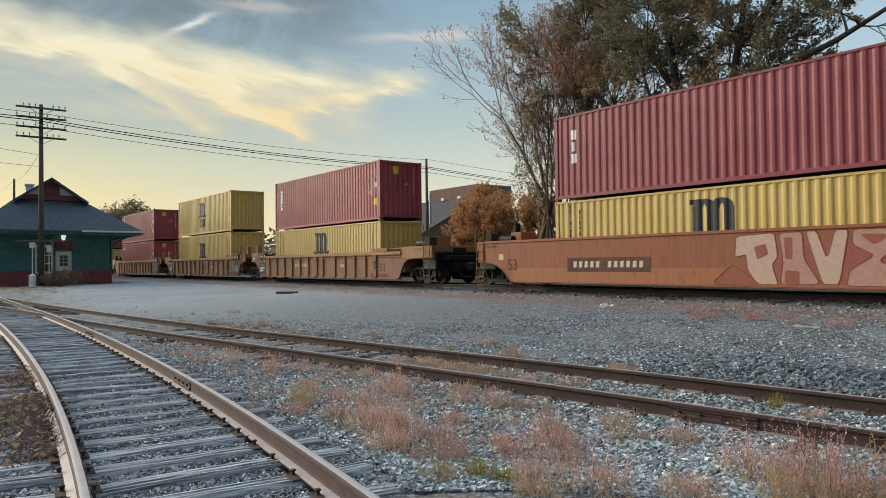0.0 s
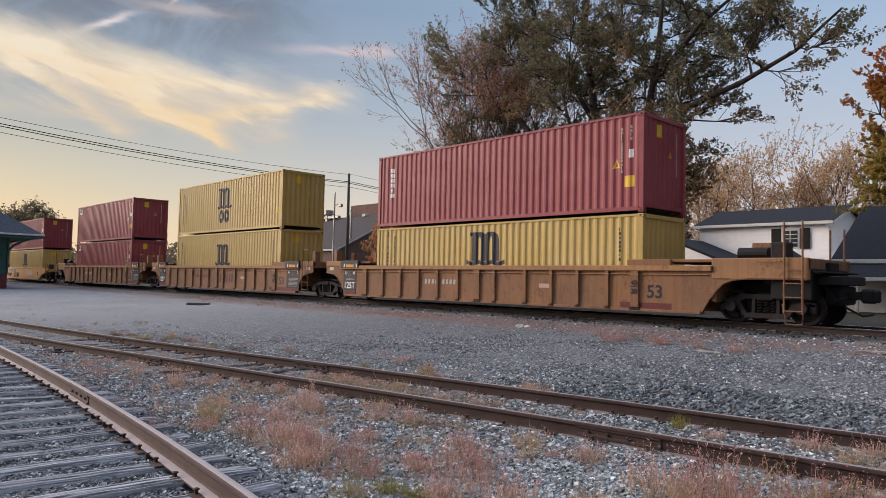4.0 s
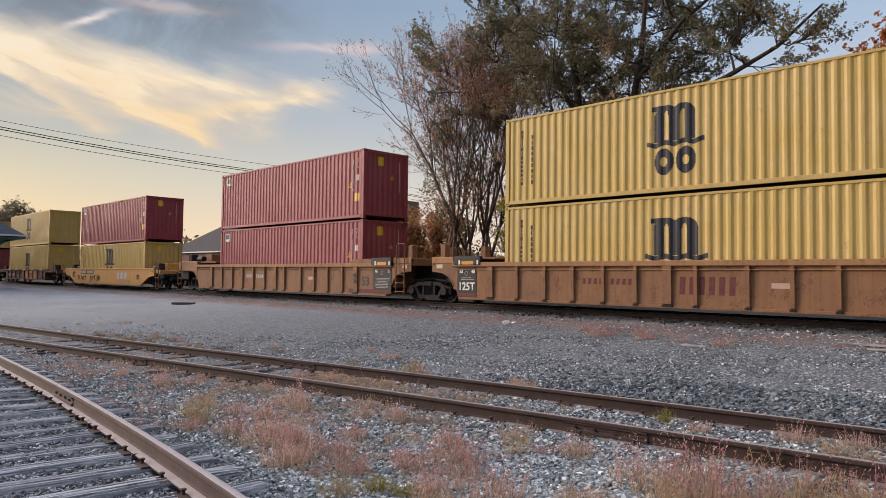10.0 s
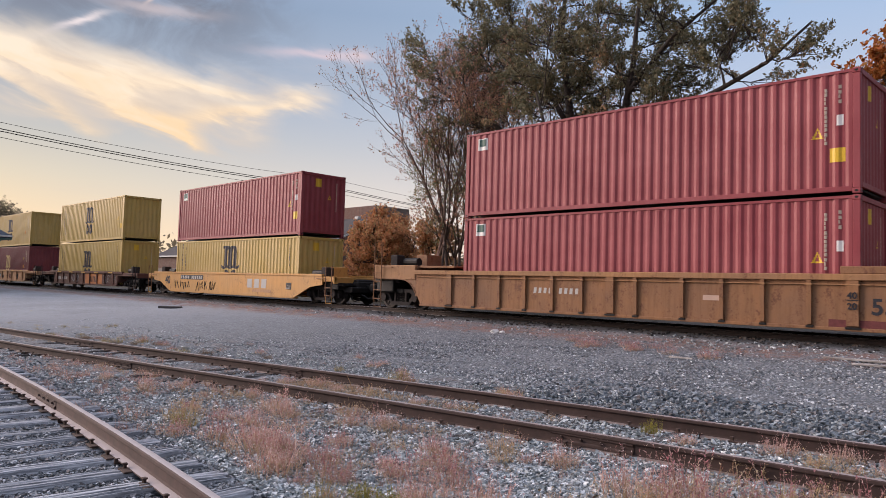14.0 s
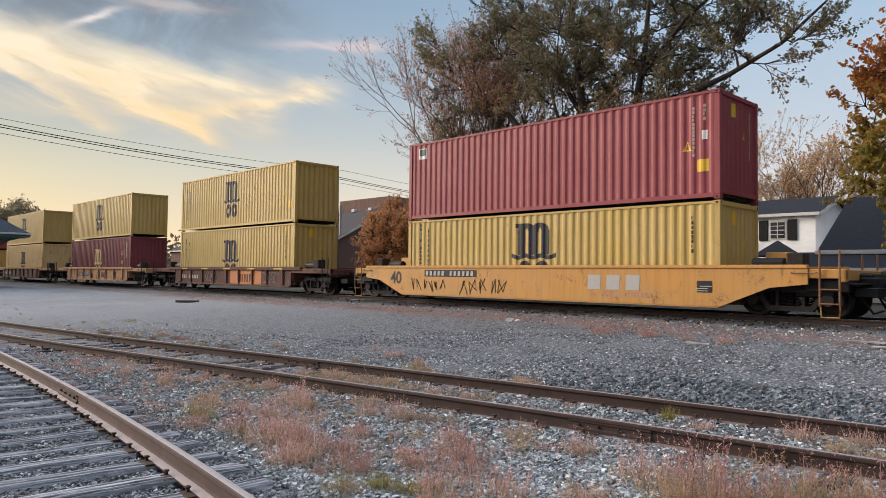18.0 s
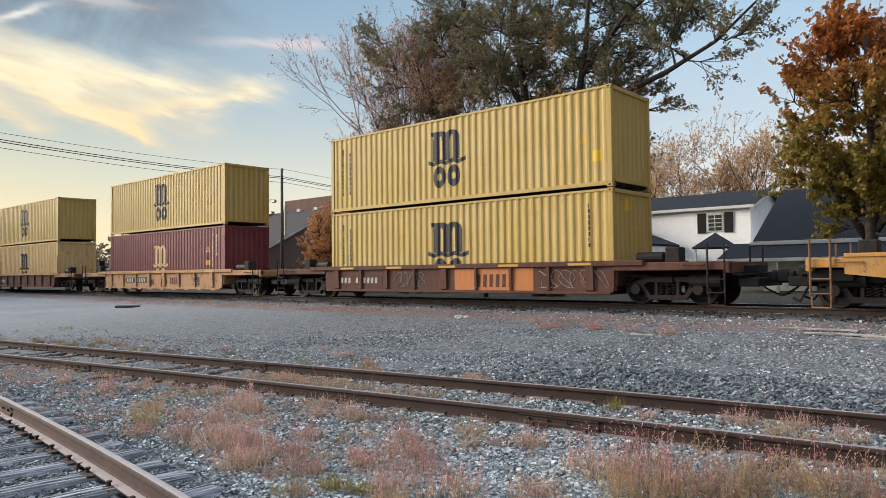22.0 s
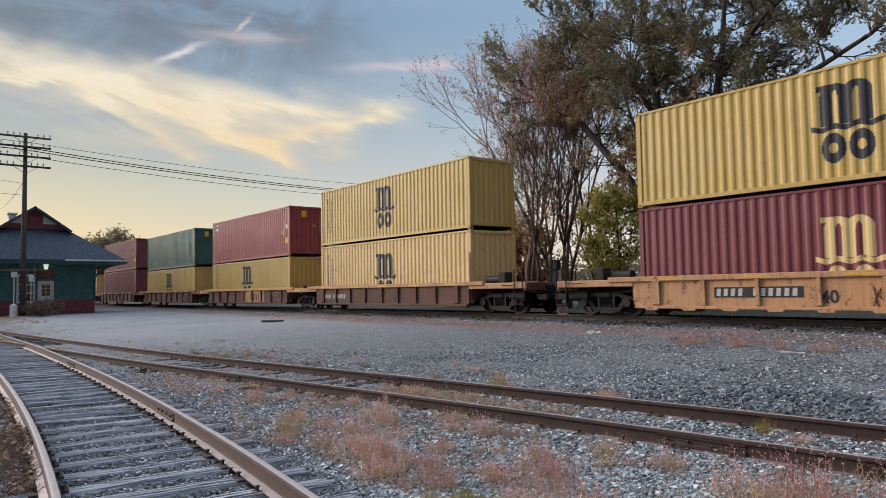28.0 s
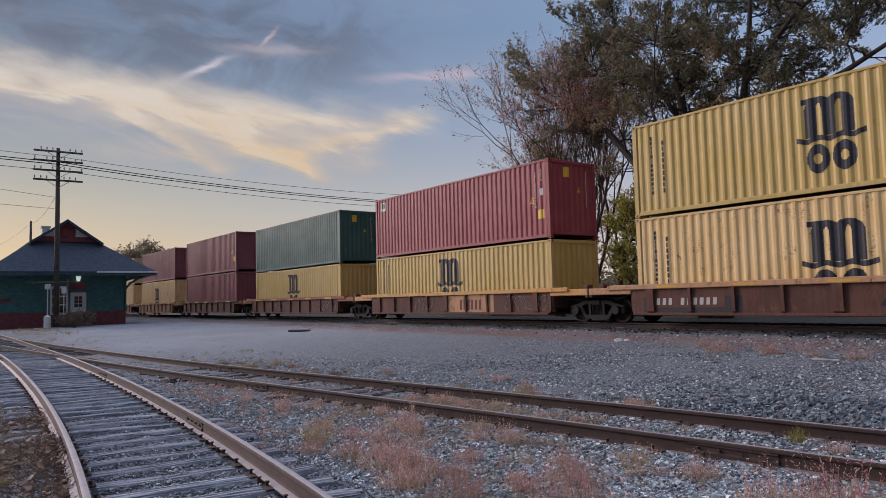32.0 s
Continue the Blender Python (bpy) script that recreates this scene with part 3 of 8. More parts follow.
def place_on(curve, x, side=0.0, z=0.0):
    """A point beside a track's middle line, and the track's heading there."""
    e = 0.05
    k = (curve(x + e) - curve(x - e)) / (2 * e)
    ang = math.atan(k)
    return (x - math.sin(ang) * side, float(curve(x)) + math.cos(ang) * side, z), math.degrees(ang)


GAUGE = 0.7535


def bed_a(x):
    return float(ground_z(x, track_a(x))) + 0.016 * float(soft(-32, -22, x))


def bed_b(x):
    return float(ground_z(x, track_b(x))) - 0.02 - 0.03 * float(soft(-34, -20, x))


def tie_shape(rng):
    """A weathered timber: a top split along the grain, with worn edges and ragged ends."""
    xs = [-0.115, -0.106, -0.07, -0.058, -0.045, 0.0, 0.012, 0.025, 0.07, 0.082, 0.106, 0.115]
    lows = [-0.035, -0.004, 0.0, -0.016, 0.0, 0.0, -0.018, -0.002, 0.0, -0.012, -0.004, -0.035]
    drift = [rng.uniform(-0.010, 0.010) for _ in xs]
    g, n = G(), len(xs) + 2
    ys = [-1.3, -1.24, -0.9, -0.5, 0.0, 0.45, 0.9, 1.24, 1.3]
    vs = []
    for j, y in enumerate(ys):
        end = j in (0, len(ys) - 1)
        wear = rng.uniform(-0.016, 0.002)
        ring = [(xs[0], y, -0.16)]
        for i, (x, z) in enumerate(zip(xs, lows)):
            ring.append((x + drift[i] * (0 if i in (0, len(xs) - 1) else 1) + rng.uniform(-0.003, 0.003), y + (rng.uniform(-0.05, 0.05) if end else 0.0), z + wear + rng.uniform(-0.005, 0.003) - (0.03 if end else 0.0)))
        ring.append((xs[-1], y, -0.16))
        vs += ring
    fs = [(j * n + i, j * n + i + 1, (j + 1) * n + i + 1, (j + 1) * n + i) for j in range(len(ys) - 1) for i in range(n - 1)]
    fs += [tuple(range(n)), tuple(range((len(ys) - 1) * n, len(ys) * n))[::-1]]
    return g.add(vs, [q[::-1] for q in fs])


def make_yard_track(name, curve, bed, x0, x1, tie_step, label, rail_mat, tie_mat, tie_lift, tie_from, tie_to, joints):
    t = thing(name, label, "railway track", kind="structure")
    for side in (-GAUGE, GAUGE):
        pts = [(*place_on(curve, x, side)[0][:2], bed(x)) for x in np.arange(x0, x1, 0.7)]
        part("rail", rail_mesh(pts), rail_mat, t, "rusty steel rail with a worn top")
    rng = random.Random(len(name))
    tie = []
    for i in range(7):
        tie.append(tie_shape(rng).mesh("tie", tie_mat))
    plate = G().box(-0.09, 0.09, -0.145, 0.145, 0, 0.014, 0.004).mesh("tie_plate", RUST)
    spike = G().box(-0.012, 0.012, -0.012, 0.012, 0, 0.03).box(-0.02, 0.02, -0.022, 0.022, 0.03, 0.045, 0.005).mesh("spike", RUST)
    anchor = G().box(-0.012, 0.012, -0.10, 0.10, -0.03, 0.02, 0.004).mesh("rail_anchor", RUST)
    x = tie_from
    while x < tie_to:
        p, a = place_on(curve, x)
        z = bed(x) + tie_lift + 0.035 * float(soft(-22, -30, x))
        part("tie", rng.choice(tie), None, t, m=pose(p[0], p[1], z + rng.uniform(-0.012, 0.012), rng.uniform(-0.7, 0.7), 0, a + rng.uniform(-2, 2)))
        if x > -19:
            for side in (-GAUGE, GAUGE):
                q, _ = place_on(curve, x, side)
                part("tie_plate", plate, None, t, m=pose(q[0], q[1], z - 0.004, 0, 0, a))
                for k in (-1, 1):
                    w, _ = place_on(curve, x + 0.05 * k, side + 0.10 * k)
                    part("spike", spike, None, t, m=pose(w[0], w[1], z + 0.006, 0, 0, a + rng.uniform(-20, 20)))
                w, _ = place_on(curve, x + 0.16, side)
                if rng.random() < 0.4:
                    part("rail_anchor", anchor, None, t, m=pose(w[0], w[1], z, 0, 0, a))
        x += tie_step * rng.uniform(0.93, 1.07)
    for x, side in joints:
        q, a = place_on(curve, x, side)
        for k in (-1, 1):
            g = G().prism([(0.012, 0.03), (0.032, 0.036), (0.032, 0.06), (0.018, 0.075), (0.018, 0.11), (0.032, 0.125), (0.032, 0.14), (0.012, 0.138)], "x", -0.45, 0.45)
            for u in (-0.33, -0.11, 0.11, 0.33):
                g.cyl((u, 0.018, 0.092), (u, 0.040, 0.092), 0.015, 6)
            if k < 0:
                g.v = [(-u, -v, w) for u, v, w in g.v]
            part("joint_bar", g, rail_mat, t, "bolted rusty joint bar", m=pose(q[0], q[1], bed(x), 0, 0, a))
    return t


def make_main_line():
    t = thing("main_track", "main-line railway track in grey ballast", "railway track", kind="structure")
    for dy in (-GAUGE, GAUGE):
        part("rail", rail_mesh([(x, MAIN + dy, RAIL - 0.185) for x in np.arange(-330, 41, 10.0)]), RAIL_MAIN, t, "steel rail with a polished top")
    tie = G().box(-0.115, 0.115, -1.3, 1.3, -0.16, 0, 0.012).mesh("tie", TIE_DARK)
    for i in range(150):
        part("tie", tie, None, t, m=pose(-72 + i * 0.52, MAIN, RAIL - 0.187))

# ---- the train ----
MOVERS = []          # things that ride along, with their place along the train
SPINNERS = []        # wheelsets, with their place under their car
WHEEL_R = 0.42
BOX_L, BOX_W = 12.192, 2.438


def travel(t):
    """Metres that the train has gone at t seconds: it slowly gains speed."""
    return 4.52 * t + 3.34e-4 * t ** 2 + 2.331e-4 * t ** 3 - 3.871e-6 * t ** 4


def wave(u, pitch=0.2785, deep=0.029):
    """Depth of the corrugation at u metres along a panel."""
    k = (u / pitch) % 1.0
    return deep * float(np.interp(k, [0, 0.25, 0.5, 0.75, 1.0], [0, 0, 1, 1, 0]))


def wave_marks(a, b, pitch=0.2785):
    out = {a, b}
    i = math.floor(a / pitch) - 1
    while i * pitch < b:
        out |= {p for p in (i * pitch + q * pitch for q in (0, 0.25, 0.5, 0.75)) if a < p < b}
        i += 1
    return sorted(out)


def corrugated(axis, a, b, z0, z1, face, sign):
    g = G()
    us = wave_marks(a, b)
    vs = []
    for u in us:
        w = face - sign * wave(u)
        vs += [(u, w, z0), (u, w, z1)] if axis == "x" else [(w, u, z0), (w, u, z1)]
    fs = [(2 * i, 2 * i + 2, 2 * i + 3, 2 * i + 1) for i in range(len(us) - 1)]
    flip = (sign > 0) ^ (axis == "y")
    return g.add(vs, [q[::-1] for q in fs] if flip else fs)


def hole_shade_faces(me, s, k, z, x, y):
    """Flat black faces that stand for the shade inside a corner casting's lifting holes, on its two outer sides."""
    bm = bmesh.new()
    bm.from_mesh(me)
    ring = [(math.cos(0.7854 * i), math.sin(0.7854 * i)) for i in range(8)]
    for pts in ([(s * x, k * (y - 0.085) + 0.026 * u, z + 0.040 * w) for u, w in ring], [(s * (x - 0.09) + 0.042 * u, k * y, z + 0.028 * w) for u, w in ring]):
        f = bm.faces.new([bm.verts.new(p) for p in pts])
        f.material_index = 1
    bm.to_mesh(me)
    bm.free()
    # the black steel tone doubles as the holes' painted shade
    me.materials.append(GREASE)


def container_kit(name, mat, h, label):
    """The parts that all containers of one colour and height share."""
    kit = {}
    hl, hw = BOX_L / 2, BOX_W / 2
    kit["side_panel"] = [corrugated("x", -hl + 0.15, hl - 0.15, 0.15, h - 0.07, s * (hw - 0.012), s).mesh("side_panel", mat) for s in (-1, 1)]
    kit["end_panel"] = [corrugated("y", -hw + 0.12, hw - 0.12, 0.26, h - 0.12, s * (hl - 0.03), s).mesh("end_panel", mat) for s in (-1, 1)]
    kit["roof_panel"] = [G().box(-hl + 0.1, hl - 0.1, -hw + 0.05, hw - 0.05, h - 0.05, h - 0.02).mesh("roof_panel", mat)]
    kit["floor"] = [G().box(-hl + 0.1, hl - 0.1, -hw + 0.06, hw - 0.06, 0.10, 0.15).mesh("floor", GREASE)]
    kit["bottom_side_rail"] = [G().box(-hl + 0.17, hl - 0.17, s * hw, s * (hw - 0.05), 0.05, 0.17, 0.006).mesh("bottom_side_rail", mat) for s in (-1, 1)]
    kit["top_side_rail"] = [G().box(-hl + 0.17, hl - 0.17, s * hw, s * (hw - 0.06), h - 0.085, h - 0.015, 0.006).mesh("top_side_rail", mat) for s in (-1, 1)]
    kit["end_sill"] = [G().box(s * hl, s * (hl - 0.06), -hw + 0.17, hw - 0.17, 0.15, 0.27, 0.006).mesh("end_sill", mat) for s in (-1, 1)]
    kit["end_header"] = [G().box(s * hl, s * (hl - 0.06), -hw + 0.17, hw - 0.17, h - 0.13, h - 0.01, 0.006).mesh("end_header", mat) for s in (-1, 1)]
    kit["corner_post"] = [G().box(s * hl, s * (hl - 0.16), k * hw, k * (hw - 0.14), 0.118, h - 0.118, 0.012).mesh("corner_post", mat) for s in (-1, 1) for k in (-1, 1)]
    kit["corner_casting"] = [G().box(s * (hl + 0.006), s * (hl - 0.172), k * (hw + 0.006), k * (hw - 0.156), z, z + 0.118, 0.012).mesh("corner_casting", mat) for s in (-1, 1) for k in (-1, 1) for z in (0, h - 0.118)]
    for i, me in enumerate(kit["corner_casting"]):
        s, k, z = (-1, 1)[i // 4], (-1, 1)[i // 2 % 2], (0, h - 0.118)[i % 2]
        hole_shade_faces(me, s, k, z + 0.059, hl + 0.0075, hw + 0.0075)
    kit["height"], kit["label"], kit["name"] = h, label, name
    return kit


def stencil(inside, x0, x1, z0, z1, dx=0.03, dz=0.03, out=0.004, end=False):
    """Paint that follows the corrugation: columns of short strips where inside(u, v) holds, u and v from 0 to 1."""
    g = G()
    hw, hl = BOX_W / 2 - 0.012, BOX_L / 2 - 0.03
    xs = sorted(set([round(v, 4) for v in wave_marks(x0, x1)] + [round(v, 4) for v in np.arange(x0, x1, dx)]))
    nz = max(1, int(round((z1 - z0) / dz)))
    at, vs, fs = {}, [], []

    def corner(a, i):
        if (a, i) not in at:
            z = z0 + (z1 - z0) * i / nz
            at[a, i] = len(vs)
            vs.append((hl - wave(a) + out, a, z) if end else (a, -hw + wave(a) - out, z))
        return at[a, i]

    for a, b in zip(xs, xs[1:]):
        u = ((a + b) / 2 - x0) / (x1 - x0)
        for i in range(nz):
            if inside(u, (i + 0.5) / nz):
                fs.append((corner(a, i), corner(b, i), corner(b, i + 1), corner(a, i + 1)))
    g.add(vs, fs)
    return g


def emblem_arches(u, v):
    """Three stems under two arches, each stem on a short foot."""
    for c in (0.315, 0.675):
        e = abs(u - c)
        if v > 0.70 and (e / 0.265) ** 2 + ((v - 0.70) / 0.30) ** 2 < 1 and not ((e / 0.050) ** 2 + ((v - 0.70) / 0.14) ** 2 < 1):
            return True
    if v > 0.86 and 0.0 < u < 0.24:
        return True
    return v <= 0.74 and (0.055 < u < 0.265 or 0.375 < u < 0.615 or 0.725 < u < 0.935)


def emblem_bar(u, v):
    return abs(v - 0.5 - 0.16 * math.cos(u * 19.0)) < 0.33


def emblem_ring(u, v):
    return 0.36 < math.hypot(2 * u - 1, 2 * v - 1) < 1.0


def add_emblem(c, x0, x1, z0, z1, mat, out=0.004):
    """A shipping emblem as plain shapes: arches over a wavy bar over two rings."""
    w, h = x1 - x0, z1 - z0
    part("emblem_arch", stencil(emblem_arches, x0 + 0.1 * w, x1 - 0.1 * w, z0 + 0.475 * h, z1, 0.03, 0.02, out), mat, c, "stencilled double arch")
    part("emblem_bar", stencil(emblem_bar, x0, x1, z0 + 0.395 * h, z0 + 0.50 * h, 0.03, 0.012, out), mat, c, "stencilled wavy bar")
    for k in (0.14, 0.52):
        part("emblem_ring", stencil(emblem_ring, x0 + k * w, x0 + (k + 0.34) * w, z0, z0 + 0.38 * h, 0.03, 0.02, out), mat, c, "stencilled ring")


def bars(rows, fill):
    """A text that cannot be given as plain bars: rows of short blocks."""
    def inside(u, v):
        k = int(v * rows)
        if (v * rows) % 1.0 < 0.22:
            return False
        return (math.sin(k * 12.9 + 4.1) * 43.7) % 1.0 < fill or 0.15 < u < 0.7
    return inside


def triangle(u, v):
    return abs(u - 0.5) < 0.5 * (1 - v) and not (abs(u - 0.5) < 0.28 * (0.8 - v) and 0.14 < v)


def make_container(kit, place, bottom, marks, label):
    c = thing("shipping_container", label, "shipping container", "containers on the train")
    for name, meshes in kit.items():
        if isinstance(meshes, list):
            for me in meshes:
                part(name, me, None, c)
    h = kit["height"]
    ink = CREAM if "light" in marks else INK
    if "emblem" in marks:
        add_emblem(c, -0.92, 0.76, 0.52, 2.45, ink)
    if "emblem_low" in marks:
        add_emblem(c, -0.97, 0.86, 0.30, 2.26, ink)
    if "emblem_patch" in marks:
        add_emblem(c, -0.95, 0.66, 0.25, 2.15, CREAM)
    if "words" in marks:
        for k, x in enumerate((-5.45, -5.02)):
            part("lettering", stencil(bars(13 - 4 * k, 0.6), x, x + 0.075, 0.62, 2.45 - 0.2 * k, 0.03, 0.02), ink, c, "column of stencilled letters as bars")
    if "words_white" in marks:
        part("lettering", stencil(bars(marks.count("words_white") * 3, 0.6), -5.32, -5.10, 1.15, 2.35, 0.03, 0.02), WHITE, c, "column of white letters as bars")
    if "plate_left" in marks:
        part("owner_panel", stencil(lambda u, v: True, -5.55, -5.15, h - 0.62, h - 0.22, 0.1, 1), WHITE, c, "small white owner panel")
        part("owner_mark", stencil(lambda u, v: 0.12 < u < 0.88 and 0.3 < v < 0.9, -5.55, -5.15, h - 0.62, h - 0.22, 0.05, 0.03, 0.007), GREEN, c, "blue-green owner mark")
    if "right_marks" in marks:
        part("warning_label", stencil(triangle, 5.05, 5.32, h * 0.46, h * 0.46 + 0.26, 0.03, 0.02), LABEL_YELLOW, c, "yellow warning triangle")
        part("code_label", stencil(lambda u, v: True, 5.45, 5.78, 0.75, 1.08, 0.1, 1), LABEL_YELLOW, c, "yellow label")
        if "codes" in marks:
            part("code_letters", stencil(bars(13, 0.7), 5.34, 5.395, 1.15, h - 0.4, 0.03, 0.02), CREAM_PALE, c, "column of white code marks as bars")
            part("code_letters", stencil(bars(4, 0.7), 5.64, 5.70, 2.1, h - 0.35, 0.03, 0.02), CREAM_PALE, c, "short column of white code marks as bars")
            part("code_patch", stencil(lambda u, v: v < 0.4 or u < 0.9, 5.60, 5.74, 1.6, 1.85, 0.1, 1), WHITE, c, "small white patch")
    if "inner_marks" in marks:
        part("warning_label", stencil(triangle, 4.42, 4.72, h * 0.58, h * 0.58 + 0.28, 0.03, 0.02), LABEL_YELLOW, c, "yellow warning triangle")
        part("code_label", stencil(lambda u, v: True, 4.35, 4.80, h * 0.36, h * 0.36 + 0.24, 0.1, 1), AMBER, c, "amber label")
        part("code_letters", stencil(bars(12, 0.7), 4.96, 5.05, 0.95, h - 0.35, 0.03, 0.02), CREAM_PALE, c, "column of pale code marks as bars")
        part("code_letters", stencil(bars(5, 0.7), 5.32, 5.40, 1.45, h - 0.4, 0.03, 0.02), CREAM_PALE, c, "short column of pale code marks as bars")
    if "right_dark" in marks:
        part("warning_label", stencil(triangle, 4.98, 5.22, 0.66, 0.90, 0.03, 0.02), INK, c, "black warning triangle")
        part("code_letters", stencil(bars(8, 0.6), 5.30, 5.36, 1.2, h - 0.4, 0.03, 0.02), INK, c, "thin column of dark code marks as bars")
    if "rusty" in marks:
        part("rust_stain", G().box(5.97, 6.098, -1.2215, -1.2235, 0.12, h - 0.9), RUSTED, c, "rusted foot of the corner post")
        part("rust_stain", G().box(4.6, 5.97, -1.2215, -1.2235, 0.02, 0.12), RUSTED, c, "rusted bottom rail")
        part("rust_stain", G().box(-6.098, -6.0, -1.2215, -1.2235, 0.1, 0.8), RUSTED, c, "rusted foot of the corner post")
    if "end_marks" in marks:
        part("end_label", stencil(lambda u, v: True, -0.45, -0.12, h - 0.62, h - 0.25, 0.1, 1, 0.004, True), LABEL_YELLOW, c, "yellow height label")
        part("end_label", stencil(triangle, 0.25, 0.45, h - 1.15, h - 0.92, 0.03, 0.02, 0.004, True), LABEL_YELLOW, c, "yellow warning triangle")
        part("end_lettering", stencil(bars(14, 1.1), 0.73, 0.77, h - 1.7, h - 0.35, 0.03, 0.02, 0.004, True), CREAM_PALE, c, "column of white code marks as bars")
    MOVERS.append((c, place, bottom))
    return c


def text_mesh(body, size, mat, depth=0.004):
    cu = bpy.data.curves.new("lettering", "FONT")
    cu.body, cu.size, cu.extrude, cu.align_x, cu.offset = body, size, depth, "CENTER", size * 0.022
    ob = bpy.data.objects.new("lettering", cu)
    me = bpy.data.meshes.new_from_object(ob)
    bpy.data.objects.remove(ob)
    me.materials.clear()
    me.materials.append(mat)
    return me


def sign(parent, body, size, mat, x, y, z, label=""):
    return part("lettering", text_mesh(body, size, mat), None, parent, label, pose(x, y, z, 90))


def truck_kit():
    kit = {}
    for s in (-1, 1):
        y0, y1 = s * 0.92, s * 1.08
        g = G()
        g.prism([(-0.62, 0.74), (0.62, 0.74), (0.74, 0.66), (1.16, 0.56), (1.16, 0.46), (0.72, 0.52), (0.5, 0.62), (-0.5, 0.62), (-0.72, 0.52), (-1.16, 0.46), (-1.16, 0.56), (-0.74, 0.66)], "y", y0, y1)
        for k in (-1, 1):
            g.prism([(k * 0.40, 0.16), (k * 0.56, 0.20), (k * 0.80, 0.52), (k * 0.66, 0.56)], "y", y0 + s * 0.004, y1 - s * 0.004)
            g.prism([(k * 0.26, 0.26), (k * 0.34, 0.26), (k * 0.34, 0.63), (k * 0.26, 0.63)], "y", y0 + s * 0.004, y1 - s * 0.004)
            g.prism([(k * 1.17, 0.30), (k * 1.17, 0.50), (k * 1.02, 0.54), (k * 1.04, 0.32)], "y", y0, y1)
        g.prism([(-0.54, 0.14), (0.54, 0.14), (0.50, 0.27), (-0.50, 0.27)], "y", y0, y1)
        kit["side_frame", s] = g.mesh("side_frame", DUSTY)
        for u in (-0.17, 0.0, 0.17):
            coil = [(u + 0.06 * math.cos(a * 0.785), s * 1.0 + 0.06 * math.sin(a * 0.785), 0.27 + a * 0.0088) for a in range(41)]
            kit["spring", s * (2 + u)] = G().tube(coil, 0.017, 5).mesh("spring", DUSTY)
        for u in (-0.865, 0.865):
            kit["bearing_cap", s * (3 + u)] = G().cyl((u, s * 0.94, WHEEL_R), (u, s * 1.17, WHEEL_R), 0.14, 14).mesh("bearing_cap", DUSTY)
    kit["bolster", 0] = G().box(-0.2, 0.2, -1.12, 1.12, 0.58, 0.76, 0.03).box(-0.3, 0.3, -0.35, 0.35, 0.7, 0.82, 0.02).mesh("bolster", IRON)
    g = G().cyl((0, -1.1, 0), (0, 1.1, 0), 0.075, 10)
    for s in (-1, 1):
        ring = [(s * 0.69, 0.445), (s * 0.715, 0.445), (s * 0.73, WHEEL_R), (s * 0.82, WHEEL_R - 0.006), (s * 0.82, 0.34), (s * 0.775, 0.31), (s * 0.765, 0.17), (s * 0.83, 0.14), (s * 0.83, 0.07)]
        n = 28
        vs = [(r * math.cos(6.28319 * j / n), y, r * math.sin(6.28319 * j / n)) for y, r in ring for j in range(n)]
        fs = [(i * n + j, i * n + (j + 1) % n, (i + 1) * n + (j + 1) % n, (i + 1) * n + j) for i in range(len(ring) - 1) for j in range(n)]
        g.add(vs, fs if s > 0 else [q[::-1] for q in fs])
        g.add([(r * math.cos(6.28319 * j / n), s * 0.69, r * math.sin(6.28319 * j / n)) for r in (0.445, 0.07) for j in range(n)], [((j + 1) % n, j, n + j, n + (j + 1) % n) for j in range(n)])
        for j in range(5):
            a = 6.28319 * j / 5
            g.box(-0.02, 0.02, s * 0.765, s * 0.80, 0.19, 0.30, 0, Matrix.Rotation(a, 4, "Y"))
    kit["wheelset", 0] = g.mesh("wheelset", WHEEL)
    return kit


TRUCK = truck_kit()


def add_truck(car, x):
    t = part("truck", TRUCK["bolster", 0], None, car, "black cast-steel truck with coil springs", pose(x, 0, 0))
    for (name, s), me in TRUCK.items():
        if name not in ("bolster", "wheelset"):
            part(name, me, None, t)
    for u in (-0.865, 0.865):
        w = part("wheelset", TRUCK["wheelset", 0], None, t, "steel wheels with shiny treads on an axle", pose(u, 0, WHEEL_R))
        SPINNERS.append((w, u))


def ladder(car, x, y, z0, z1, wide, mat, top=0.0):
    for k in (-0.5, 0.5):
        part("ladder_stile", G().tube([(x + k * wide, y, z0), (x + k * wide, y, z1 + top)], 0.024, 6), mat, car)
    n = max(2, int((z1 - z0) / 0.33))
    for i in range(n):
        z = z0 + 0.06 + i * 0.33
        part("rung", G().tube([(x - wide / 2, y - 0.02, z), (x + wide / 2, y - 0.02, z)], 0.016, 6), mat, car)


def coupler(car, x, s):
    g = G().box(x - 0.1, x + s * 0.75, -0.11, 0.11, 0.66, 0.86, 0.02)
    g.box(x + s * 0.72, x + s * 1.02, -0.19, 0.15, 0.58, 0.92, 0.05).box(x + s * 0.98, x + s * 1.14, -0.2, -0.05, 0.6, 0.9, 0.04)
    part("coupler", g, IRON, car, "rusty knuckle coupler")
    part("air_hose", G().tube([(x + s * 0.25, -0.35, 0.72), (x + s * 0.5, -0.38, 0.45), (x + s * 0.8, -0.3, 0.28), (x + s * 1.02, -0.2, 0.32)], 0.028, 6), GREASE, car)


